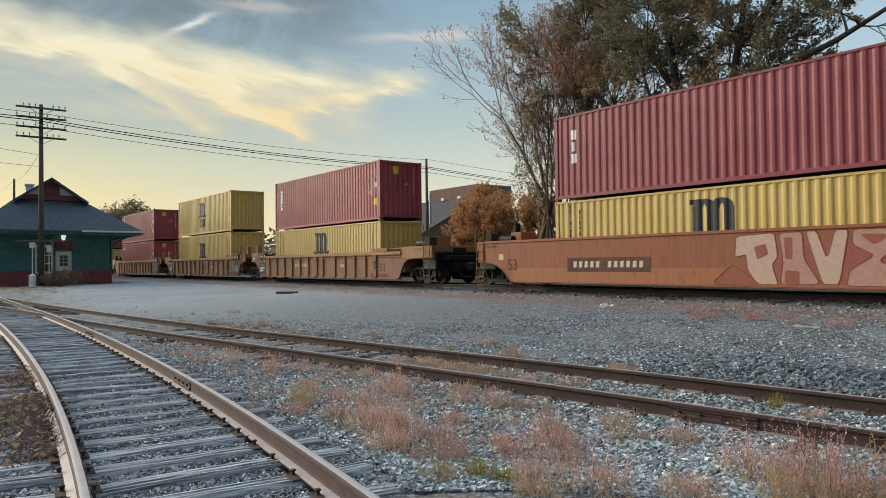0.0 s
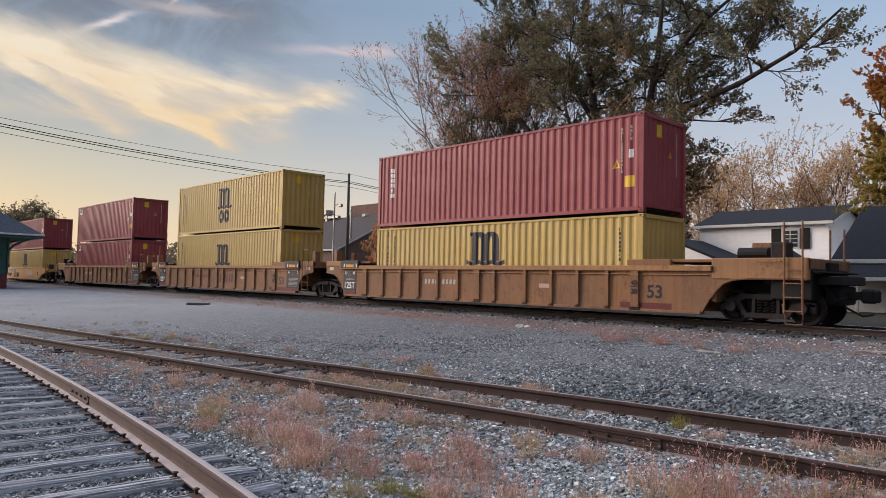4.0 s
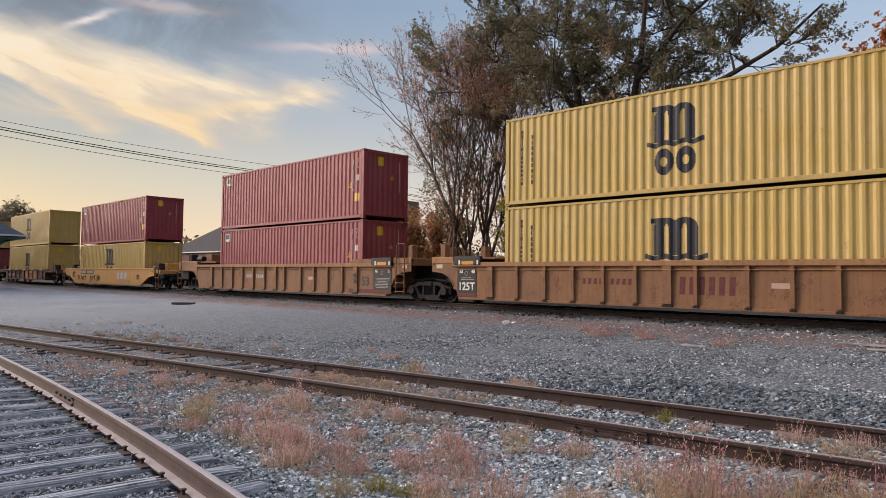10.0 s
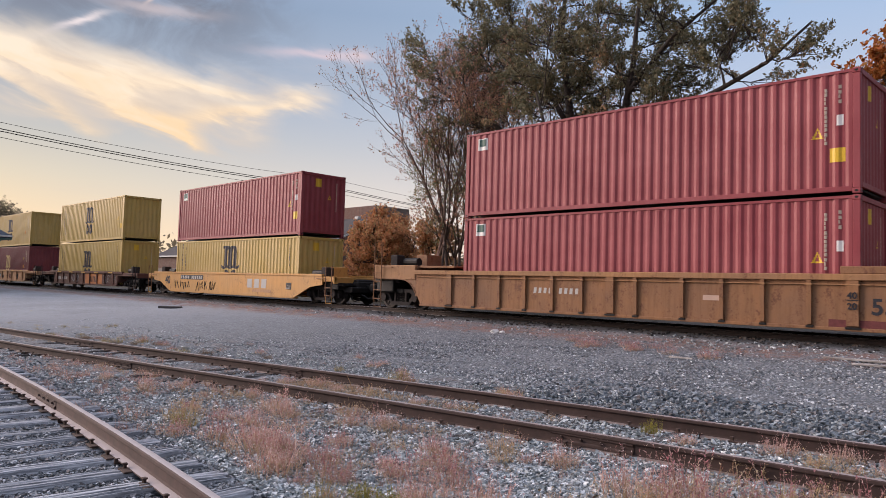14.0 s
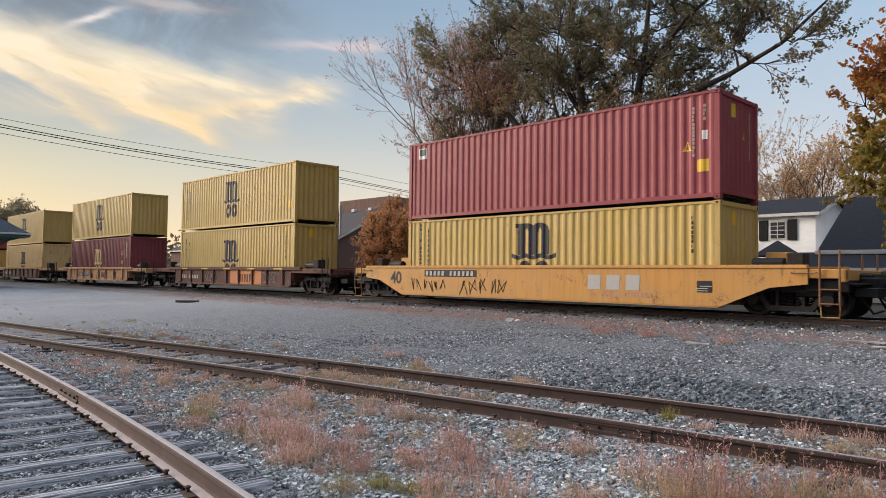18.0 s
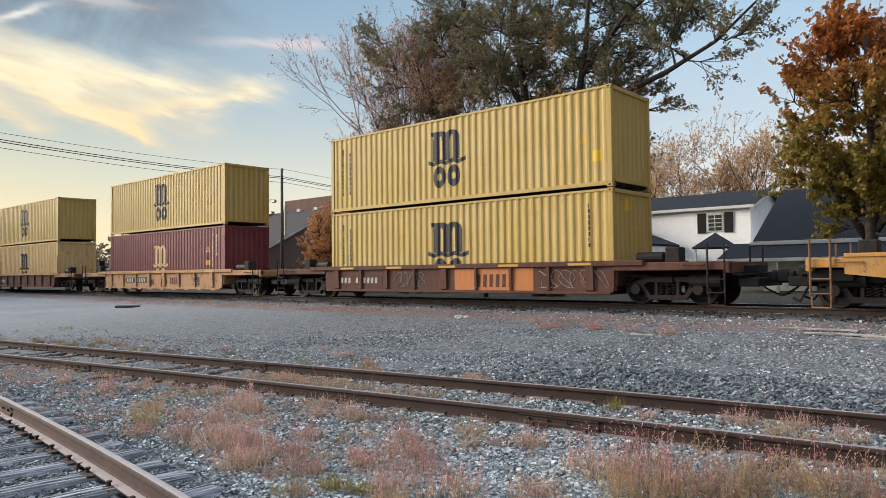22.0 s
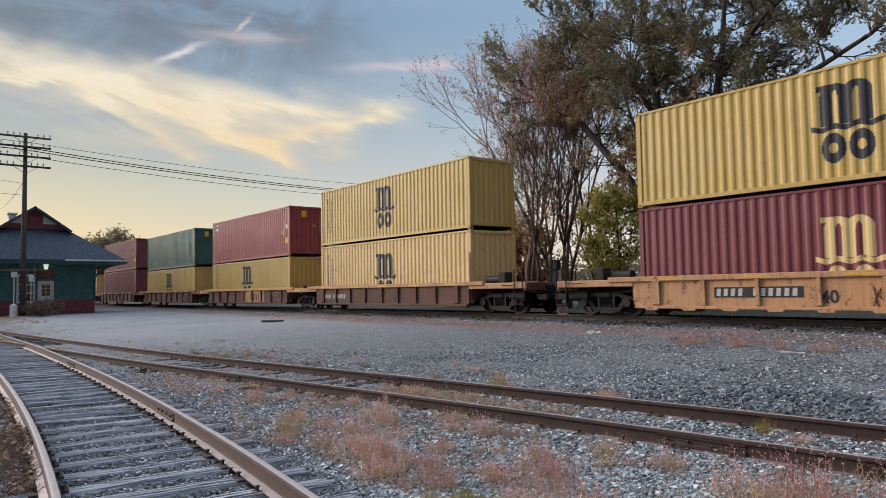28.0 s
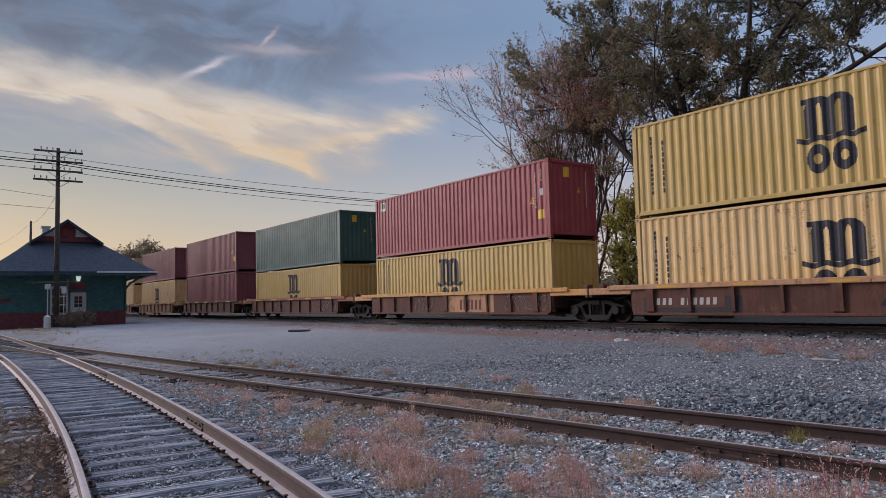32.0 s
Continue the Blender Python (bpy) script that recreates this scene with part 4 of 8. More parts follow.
def brake_wheel(car, x, y, z):
    g = G()
    n = 14
    ring = [(x + 0.27 * math.cos(6.28319 * i / n), y - 0.18, z + 0.27 * math.sin(6.28319 * i / n)) for i in range(n + 1)]
    g.tube(ring, 0.018, 5)
    for i in range(5):
        a = 1.2566 * i
        g.tube([(x, y - 0.12, z), (x + 0.27 * math.cos(a), y - 0.18, z + 0.27 * math.sin(a))], 0.014, 5)
    part("brake_wheel", g, GREASE, car, "spoked hand-brake wheel")
    part("brake_post", G().box(x - 0.05, x + 0.09, y - 0.06, y + 0.06, z - 0.95, z + 0.06, 0.01).box(x + 0.02, x + 0.18, y - 0.14, y + 0.14, z - 0.2, z + 0.18, 0.02), GREASE, car)


def hoop(car, x, y, z0, z1, wide, mat):
    part("grab_rail", G().tube([(x - wide / 2, y, z0), (x - wide / 2, y, z1 - 0.06), (x - wide / 2 + 0.05, y, z1), (x + wide / 2 - 0.05, y, z1), (x + wide / 2, y, z1 - 0.06), (x + wide / 2, y, z0)], 0.021, 6), mat, car)


def well_car(place, spec, label):
    """A well car: deep sides round the container, decks over the trucks at both ends.
    spec: style, paint, chord paint, half length of the well, plate bottom and top, deck height, trucks, end reach left and right, shared ends."""
    car = thing("well_car", label, "rail car", "cars of the train")
    st, mat, chord = spec["style"], spec["paint"], spec["chord"]
    hb, z0, z1 = spec["half"], spec["z0"], spec["z1"]
    dz = spec["deck"]
    ends = {-1: spec["left"], 1: spec["right"]}
    for s in (-1, 1):
        y = s * 1.50
        if st == "smooth":
            run = spec["slope"]
            poly = [(-hb - run, z1 - 0.42), (-hb - run, z1 - 0.05), (hb + run, z1 - 0.05), (hb + run, z1 - 0.42), (hb + run * 0.55, z1 - 0.52), (hb - 0.15, z0), (-hb + 0.15, z0), (-hb - run * 0.55, z1 - 0.52)]
            if spec.get("arch"):
                low = z1 - 0.74
                bend = [(hb + run, low), (hb + run * 0.72, low - 0.02), (hb + run * 0.45, low - 0.10), (hb + run * 0.22, low - 0.28), (hb - 0.10, z0)]
                poly = [(hb + run, z1 - 0.05)] + bend + [(-a, b) for a, b in bend[::-1]] + [(-hb - run, z1 - 0.05)]
                for k in (-1, 1):
                    part("arch_flange", G().tube([(k * a, y + s * 0.004, b) for a, b in bend], 0.026, 5), mat, car)
            part("side_plate", G().prism(poly, "y", y, y - s * 0.05), mat, car)
            part("top_chord", G().box(-hb - run, hb + run, y + s * 0.035, y - s * 0.10, z1 - 0.05, z1 + 0.04, 0.012), chord, car)
            part("bottom_sill", G().box(-hb + 0.2, hb - 0.2, y - s * 0.012, y - s * 0.30, z0 - 0.04, z0 + 0.03, 0.01), mat, car)
        else:
            cut = spec.get("corner", 0.35)
            poly = [(-hb, z0 + cut), (-hb, z1 - 0.12), (hb, z1 - 0.12), (hb, z0 + cut), (hb - cut * 0.6, z0), (-hb + cut * 0.6, z0)]
            part("side_plate", G().prism(poly, "y", y - s * 0.06, y - s * 0.11), mat, car)
            reach = 0.0 if st == "panel" else 0.9
            part("top_chord", G().box(-hb - reach, hb + reach, y + s * 0.03, y - s * 0.12, z1 - 0.12, z1 + 0.03, 0.014), chord, car, "worn top chord of the car side")
            part("bottom_sill", G().box(-hb + cut * 0.6, hb - cut * 0.6, y + s * 0.005, y - s * 0.25, z0 - 0.03, z0 + 0.05, 0.01), mat, car)
            for k, u in enumerate(spec["ribs"]):
                w = 0.048 if k not in spec.get("wide", ()) else 0.125
                part("rib", G().prism([(y - s * 0.06, z0 + 0.05), (y, z0 + 0.09), (y + s * 0.025, z1 - 0.20), (y + s * 0.025, z1 - 0.12), (y - s * 0.06, z1 - 0.12)], "x", u - w, u + w), mat, car)
                if st == "panel":
                    part("rib_cap", G().box(u - w - 0.03, u + w + 0.03, y + s * 0.032, y - s * 0.05, z1 - 0.235, z1 - 0.20, 0.005), chord, car)
                    part("rib_foot", G().box(u - w - 0.02, u + w + 0.05, y + s * 0.03, y - s * 0.05, z0 + 0.01, z0 + 0.06, 0.006), GREASE, car)
        if st == "panel":
            part("chord_ledge", G().box(-hb + 0.1, hb - 0.1, y - s * 0.015, y - s * 0.08, z1 - 0.225, z1 - 0.20, 0.006), chord, car, "thin ledge below the top chord")
    part("well_floor", G().box(-hb + 0.3, hb - 0.3, -1.42, 1.42, 0.26, 0.33), mat, car)
    for s in (-1, 1):
        e = ends[s]
        reach, tx = e["reach"], e["truck"]
        lip = reach - (0.5 if e["kind"] == "shared" and st == "panel" else 0.0)
        inner = min(hb - 0.2, BOX_L / 2 + 0.35) if st == "panel" else BOX_L / 2 + 0.25
        part("end_bulkhead", G().box(s * (hb - 0.05), s * (hb + 0.08), -1.38, 1.38, 0.5, dz, 0.02), mat, car)
        part("center_sill", G().box(s * hb, s * (reach + 0.1), -0.33, 0.33, 0.72, dz - 0.06, 0.02), IRON, car)
        part("end_deck", G().box(s * inner, s * (lip - 0.1), -1.30, 1.30, dz - 0.08, dz, 0.015), mat, car)
        for k in (-1, 1):
            part("deck_edge", G().box(s * (hb + (spec["slope"] if st == "smooth" else 0.0)), s * lip, k * 1.47, k * 1.32, dz - (0.52 if st == "panel" and e["kind"] == "coupled" else 0.20), dz + 0.02, 0.02), chord, car)
        part("end_sill", G().box(s * lip, s * (lip - 0.14), -1.46, 1.46, dz - 0.28, dz + 0.01, 0.02), mat, car)
        if st == "panel":
            arch = [(hb - 0.02, z0 + 0.42), (hb + 0.10, 0.80), (hb + 0.28, 0.98), (hb + 0.55, 1.09), (hb + 0.95, 1.13), (lip - 0.02, 1.14)]
            for k in (-1, 1):
                part("end_skirt", G().prism([(s * a, b) for a, b in arch] + [(s * (lip - 0.02), dz - 0.06), (s * (hb - 0.02), dz - 0.06)], "y", k * 1.445, k * 1.40), mat, car, "skirt plate arched over the truck")
                part("arch_flange", G().tube([(s * a, k * 1.45, b) for a, b in arch], 0.028, 5), mat, car)
            part("repair_label", G().box(s * (lip - 0.55), s * (lip - 0.25), -1.445, -1.45, 1.24, 1.38), CREAM_PALE, car, "small pale label")
        if tx:
            add_truck(car, s * tx)
        if e["kind"] == "coupled":
            coupler(car, s * reach, s)
            lx = s * (reach - 0.32)
            rail = DUSTY if st == "rib" else TAN
            tall = 0.85 if st == "panel" else 0.62 if mat is ORANGE else 0.42
            ladder(car, lx, -1.53, 0.30, dz + 0.05, 0.42, rail, tall)
            for k in (0.0, 0.34):
                part("grab_pole", G().tube([(s * (reach - 0.05) - s * k, 1.2, dz - 0.4), (s * (reach - 0.05) - s * k, 1.2, dz + tall)], 0.026, 6), rail, car, "upright steel grab pole")
            if st != "rib":
                part("deck_box", G().box(s * (hb + 0.55), s * (hb + 1.15), -0.35, 0.45, dz, dz + 0.46, 0.02), mat, car, "raised steel box on the end deck")
            if e.get("wheel"):
                brake_wheel(car, s * (reach - 0.30), 0.35, dz + 0.66)
            part("draft_gear", G().box(s * (hb + 0.3), s * (reach + 0.3), -0.46, 0.46, 0.50, 1.06, 0.03), GREASE, car, "black draft gear housing")
            if st != "rib":
                part("end_frame", G().box(s * (reach - 0.95), s * (reach + 0.02), -1.28, 1.28, 0.62, dz - 0.22, 0.03), GREASE, car, "black greasy frame under the end deck")
                part("cushion_unit", G().box(s * (reach + 0.02), s * (reach + 0.42), -0.55, 0.55, 0.52, 0.98, 0.04), IRON, car)
                for k in (-0.75, 0.62):
                    part("air_hose", G().tube([(s * (reach - 0.02), k, dz - 0.45), (s * (reach + 0.16), k, dz - 0.70), (s * (reach + 0.34), k * 0.9, dz - 1.0), (s * (reach + 0.52), k * 0.7, dz - 0.92)], 0.03, 6), GREASE, car)
            part("end_platform", G().box(s * (reach + 0.02), s * (reach + 0.52), -0.95, 0.95, dz - 0.62, dz - 0.40, 0.02), GREASE, car, "black walkway plate")
            part("brake_cylinder", G().cyl((s * (reach - 1.15), -1.05, dz - 0.48), (s * (reach - 0.35), -1.05, dz - 0.48), 0.17, 12), IRON, car)
            part("uncoupling_lever", G().tube([(s * (reach + 0.06), -1.45, dz - 0.30), (s * (reach + 0.16), -1.2, dz - 0.36), (s * (reach + 0.16), -0.3, dz - 0.40), (s * (reach + 0.5), -0.1, dz - 0.5)], 0.016, 5), DUSTY, car)
            part("grab_iron", G().tube([(s * (reach - 0.62), -1.48, dz - 0.06), (s * (reach - 0.62), -1.56, dz - 0.08), (s * (reach - 1.15), -1.56, dz - 0.08), (s * (reach - 1.15), -1.48, dz - 0.06)], 0.015, 5), rail, car)
            part("valve_box", G().box(s * (hb + 1.35), s * (hb + 1.75), -1.15, -0.75, dz, dz + 0.42, 0.03), DUSTY, car, "dusty brake valve housing")
            part("crossover_step", G().box(s * reach, s * (reach + 0.28), -1.2, 1.2, dz - 0.34, dz - 0.30, 0.006), GREASE, car)
            part("stirrup", G().tube([(lx - 0.21, -1.5, 0.35), (lx - 0.19, -1.5, 0.05), (lx + 0.19, -1.5, 0.05), (lx + 0.21, -1.5, 0.35)], 0.018, 5), mat, car)
            part("brake_pipe", G().tube([(s * (hb + 0.1), -1.2, dz - 0.3), (s * (hb + 0.9), -1.1, dz - 0.38), (s * reach, -0.6, dz - 0.34)], 0.03, 6), GREASE, car)
            part("brake_reservoir", G().cyl((s * (hb + 0.45), -0.85, dz + 0.16), (s * (hb + 1.2), -0.85, dz + 0.16), 0.15, 12), GREASE, car)
        elif e["kind"] == "shared":
            hgt = dz + e.get("tall", 0.55)
            for k in (-1, 1):
                part("guide_post", G().box(s * (lip - 0.45), s * (lip - 0.20), k * 1.22, k * 0.95, dz - 0.02, hgt, 0.02), mat, car)
            part("articulation", G().box(s * (reach - 0.2), s * (reach + 0.25), -0.28, 0.28, 0.74, 1.0, 0.04), IRON, car, "articulated connector")
            part("brake_pipe", G().tube([(s * (hb + 0.1), -1.25, 0.95), (s * (hb + 0.7), -1.15, 0.8), (s * (reach + 0.1), -0.8, 0.85)], 0.03, 6), GREASE, car)
            if e.get("ladder"):
                lx = s * (hb + 0.55)
                ladder(car, lx, -1.53, 0.30, dz + 0.1, 0.48, mat)
                hoop(car, lx, -1.50, dz, dz + 0.55, 0.48, RUSTED)
    MOVERS.append((car, place, 0.0))
    return car


def mark_panel(car, x0, x1, z0, z1, y=-1.44, mat=None, label="black lettered panel", rows=5, base=0.10, span=0.6, ring=False):
    """A dark panel on the car side with lines of small illegible writing."""
    p = part("notice_panel", G().box(x0, x1, y, y - 0.012, z0, z1, 0.003), mat or BLACK, car, label)
    g = G()
    rng = random.Random(int(x0 * 100))
    for i in range(rows):
        z = z0 + (z1 - z0) * (base + span * i / rows)
        w = (x1 - x0) * rng.uniform(0.25, 0.42)
        c = (x0 + x1) / 2 + rng.uniform(-0.06, 0.06)
        part("print_line", G().box(c - w, c + w, y - 0.012, y - 0.016, z, z + 0.017), DIM_WHITE, p, "line of small print as a bar")
    if ring:
        n, c = 16, ((x0 + x1) / 2 - 0.02, z0 + 0.80 * (z1 - z0))
        part("seal", G().tube([(c[0] + 0.07 * math.cos(6.28319 * i / n), y - 0.014, c[1] + 0.07 * math.sin(6.28319 * i / n)) for i in range(n + 1)], 0.012, 4), DIM_WHITE, p, "small round seal")
        part("foot_stripe", G().box(x0 + 0.02, x1 - 0.02, y - 0.0125, y - 0.0155, z0 + 0.01, z0 + 0.14), MAROON, p, "dark-red stripe along the panel foot")
    return p


def block_text(car, x0, x1, z0, z1, n, mat, y=-1.50, name="number_bar", label="reporting mark as a plain bar"):
    w, lean = (x1 - x0) / n, 0.02
    for i in range(n):
        if i == n // 2 - 1 and n > 6:
            continue
        a, b = x0 + (i + 0.12) * w, x0 + (i + (0.80 if n < 6 else 0.66)) * w
        part(name, G().prism([(a, z0), (b, z0), (b + lean, z1), (a + lean, z1)], "y", y, y - 0.004), mat, car, label)


def scribble(car, x0, x1, z0, z1, seed, mat, y=-1.50, wide=0.03, n=5, label="sprayed scrawl", loops=False):
    """Strokes of spray paint with no letters in them."""
    rng = random.Random(seed)
    step = (x1 - x0) / n
    for i in range(n):
        cx, up = x0 + (i + 0.5) * step, rng.random() < 0.5
        pts = []
        if loops:
            a, b, k = rng.uniform(0, 6), rng.uniform(0, 6), rng.choice((1.0, 1.5, 2.0))
            for q in range(15):
                u = q / 14 * 6.0
                pts.append((cx + (0.62 * math.sin(k * u + a) + 0.2 * (u / 3 - 1)) * step, y - 0.002, z0 + (z1 - z0) * (0.5 + 0.46 * math.sin(u * 1.3 + b))))
        for k in range(0 if loops else rng.randint(4, 6)):
            hi = (k % 2 == 0) == up
            pts.append((cx + rng.uniform(-0.48, 0.48) * step, y - 0.002, z0 + (z1 - z0) * (rng.uniform(0.75, 1.0) if hi else rng.uniform(0.0, 0.35))))
        part("graffiti", G().tube(pts, wide / 2, 4), mat, car, label)


def wall_letters(car, x, z0, z1):
    """Tall outlined graffiti forms, pale and maroon, that spell nothing."""
    forms = [(GRAF_B, [(-0.9, 0.02), (-0.1, 0.42), (0.9, 0.02)]), (GRAF_A, [(0.0, 0.55), (0.05, 0.96), (1.4, 1.0), (1.5, 0.55), (1.3, 0.4), (1.5, 0.03), (0.8, 0.03), (0.45, 0.3), (0.4, 0.6)]),
             (GRAF_C, [(1.52, 0.98), (2.3, 1.0), (2.35, 0.5), (2.85, 0.05), (1.56, 0.03), (1.68, 0.5)]), (GRAF_A, [(2.4, 1.0), (2.75, 1.0), (3.05, 0.5), (3.3, 1.0), (3.7, 1.0), (3.4, 0.05), (2.9, 0.05)]),
             (GRAF_C, [(3.8, 1.0), (5.2, 1.0), (5.1, 0.75), (4.5, 0.45), (5.3, 0.25), (5.2, 0.03), (3.6, 0.03), (3.7, 0.3), (4.4, 0.55), (3.8, 0.75)]), (GRAF_A, [(5.4, 1.0), (6.6, 0.95), (6.9, 0.5), (6.4, 0.03), (5.4, 0.05), (5.7, 0.5)])]
    inner = [[(1.72, 0.9), (2.0, 0.9), (1.98, 0.5), (1.76, 0.5)], [(1.74, 0.3), (2.2, 0.28), (2.2, 0.05), (1.72, 0.05)], [(0.7, 0.74), (1.1, 0.8), (1.2, 0.6), (0.8, 0.5)], [(4.0, 0.92), (4.9, 0.9), (4.4, 0.72)], [(5.9, 0.8), (6.3, 0.7), (6.2, 0.3), (5.95, 0.3)]]
    h = z1 - z0

    def rounded(poly):
        poly = [(a[0] * (1 - t) + b[0] * t, a[1] * (1 - t) + b[1] * t) for a, b in zip(poly, poly[1:] + poly[:1]) for t in (0.1, 0.9)]
        return [(0.78 * a, b) for a, b in poly]

    forms, inner = [(m, rounded(p)) for m, p in forms], [rounded(p) for p in inner]
    part("graffiti_ground", G().prism([(x + 0.15, z0 + 0.05 * h), (x + 0.3, z0 + 0.5 * h), (x + 0.9, z0 + 0.9 * h), (x + 2.6, z0 + 0.8 * h), (x + 4.9, z0 + 0.88 * h), (x + 5.2, z0 + 0.05 * h)], "y", -1.502, -1.5026), GRAF_B, car, "maroon ground behind the graffiti forms")
    for k, (mat, poly) in enumerate(forms):
        y = -1.503 - 0.0006 * k
        pts = [(x + a, z0 + b * h) for a, b in poly]
        part("graffiti", G().prism(pts, "y", y, y - 0.0004), mat, car, "tall graffiti form")
        g = G()
        for (ax, az), (bx, bz) in zip(pts, pts[1:] + pts[:1]):
            g.tube([(ax, y - 0.004, az), (bx, y - 0.004, bz)], 0.008, 4)
        part("graffiti_outline", g, GRAF_B, car)
    for poly in inner:
        part("graffiti", G().prism([(x + a, z0 + b * h) for a, b in poly], "y", -1.508, -1.5085), GRAF_B, car, "maroon graffiti form")


def ribs_even(half, n):
    return [-half + 2 * half * (i + 0.5) / n for i in range(n)]


HC, STD = 2.896, 2.591
RED_HC = container_kit("red", RED, HC, "")
WINE_HC = container_kit("wine_red", RED_WINE, HC, "")
DULL_HC = container_kit("dull_red", RED_DULL, HC, "")
MAROON_HC = container_kit("maroon", RED_DARK, HC, "")
YEL_HC = container_kit("yellow", YELLOW, HC, "")
YEL_STD = container_kit("yellow", YELLOW, STD, "")
PALE_HC = container_kit("pale_yellow", YELLOW_PALE, HC, "")
GREEN_HC = container_kit("green", GREEN, HC, "")
FLOOR = 0.37


def stack(place, low, low_marks, low_label, top, top_marks, top_label):
    make_container(low, place, FLOOR, low_marks, low_label)
    make_container(top, place, FLOOR + low["height"] + 0.03, top_marks, top_label)


def panel_spec(left, right):
    return dict(style="panel", paint=TAN, chord=TAN_PALE, half=8.25, z0=0.20, z1=1.42, deck=1.62, corner=0.5, ribs=[-6.5, -5.35, -4.25, -3.2, -2.15, -1.1, -0.15, 0.65, 2.0, 3.05, 4.05, 5.1, 6.0], wide=(0, 6, 12), left=left, right=right)


def rib_spec(paint, chord, left, right, n=9):
    return dict(style="rib", paint=paint, chord=chord, half=6.2, z0=0.30, z1=1.18, deck=1.12, corner=0.12, ribs=ribs_even(6.15, n), wide=(0, n // 2, n - 1), left=left, right=right)


def coupled(reach, truck, **kw):
    return dict(kind="coupled", reach=reach, truck=truck, **kw)


def shared(reach, truck, **kw):
    return dict(kind="shared", reach=reach, truck=truck, **kw)


def make_train():
    half = BOX_L / 2
    at = {k: v + half for k, v in dict(S=-17.28, K=-40.95, E=-60.70, F=-80.50, H=-102.70, C=-122.85, D=-142.75, Y=-162.85, R=-178.8, G=-194.8, Q=-210.8, P=-226.7, N=-242.7).items()}

    # a smooth-sided orange-brown car leads
    c = well_car(at["S"], dict(style="smooth", paint=ORANGE, chord=ORANGE, half=8.2, slope=1.75, arch=True, z0=0.19, z1=1.66, deck=1.60, left=coupled(10.15, 9.35, wheel=True), right=coupled(10.15, 9.35)), "orange-brown smooth-sided well car with graffiti on its side")
    part("number_panel", G().box(-5.3, -1.95, -1.50, -1.507, 0.56, 1.02), BROWN, c, "dark strip behind the reporting marks")
    block_text(c, -5.05, -2.15, 0.70, 0.90, 12, CREAM_PALE, -1.508)
    sign(c, "53", 0.55, BROWN, -8.0, -1.503, 0.62, "faded black length number")
    part("inspection_label", G().box(-8.75, -8.5, -1.50, -1.506, 0.98, 1.2), CREAM, c, "small pale yellow label")
    part("lower_band", G().box(-8.0, 8.0, -1.50, -1.5015, 0.20, 0.68), ORANGE_PALE, c, "paler faded band along the foot of the side")
    wall_letters(c, 0.75, 0.21, 1.58)
    stack(at["S"], YEL_STD, ("emblem_low", "words"), "yellow corrugated container with a black emblem, in a brown car", WINE_HC, ("words_white",), "dark red corrugated container stacked on a yellow one")

    # three articulated tan cars
    for key, left, right in (("K", shared(9.85, 9.85, tall=0.5), coupled(10.6, 9.45)), ("E", shared(9.85, 9.9, tall=0.5), shared(9.85, 0, tall=0.5, ladder=True)), ("F", coupled(10.6, 9.45), shared(9.85, 0, tall=0.5, ladder=True))):
        c = well_car(at[key], panel_spec(left, right), "tan ribbed well car, dusty and rust-stained, articulated with its neighbours")
        for x0, x1, body in ((-8.05, -7.15, "125T"), (7.1, 8.2, None)):
            if (x0 < 0 and key == "F") or (x0 > 0 and key == "K"):
                continue
            mark_panel(c, x0, x1, 0.26, 1.27, -1.44, rows=2 if body else 7, base=0.58 if body else 0.22, span=0.12 if body else 0.42, ring=True)
            sign(c, "53" if x0 < 0 else "46", 0.17, WHITE, x0 + 0.2, -1.46, 1.08)
            sign(c, "48" if x0 < 0 else "5", 0.17, WHITE, x1 - 0.14, -1.46, 1.08)
            if body:
                sign(c, body, 0.37, WHITE, (x0 + x1) / 2, -1.462, 0.50, "large white car-end letters")
        sign(c, "53", 0.50, INK, 6.6, -1.442, 0.56, "faded black length number")
        sign(c, "40", 0.2, INK, 6.0, -1.53, 0.90)
        sign(c, "20", 0.2, INK, 6.0, -1.53, 0.66)
        part("fraction_line", G().box(5.87, 6.13, -1.528, -1.534, 0.855, 0.875), INK, c)
        for x, z in ((2.55, 0.75),):
            part("white_patch", G().box(x, x + 0.55, -1.44, -1.446, z, z + 0.13), GRAF_A, c, "pale repaint patch")
        for x0, s in ((-8.15, -1), (7.05, 1)):
            if (s < 0 and key == "F") or (s > 0 and key == "K"):
                continue
            hood = part("black_hood", G().box(x0, x0 + 1.25, -1.40, -1.555, 1.36, 1.66, 0.02), BLACK, c, "black hood over the car end with reflectors")
            part("hood_reflector", G().box(x0 + 0.40, x0 + 0.95, -1.555, -1.561, 1.37, 1.49), AMBER, hood, "amber reflector")
            for u in (0.25, 1.1):
                part("hood_stripe", G().box(x0 + u, x0 + u + 0.07, -1.555, -1.561, 1.37, 1.52), WHITE, hood, "white stripe")
        part("end_plate", G().box(5.75, 7.1, -1.38, -1.50, 1.45, 1.62, 0.015), TAN, c, "raised tan plate beside the deck")
        block_text(c, -2.9, -1.0, 0.78, 0.95, 10, DIM_WHITE if key != "E" else MAROON, -1.442)
        if key == "E":
            block_text(c, 0.15, 1.75, 0.55, 1.02, 6, MAROON, -1.442, "owner_mark", "faded dark-red owner's mark as plain blocks")
        part("primer_patch", G().box(5.5, 7.1, -1.442, -1.447, 0.22, 0.42), MAROON, c, "dark-red primer along the foot of the side")
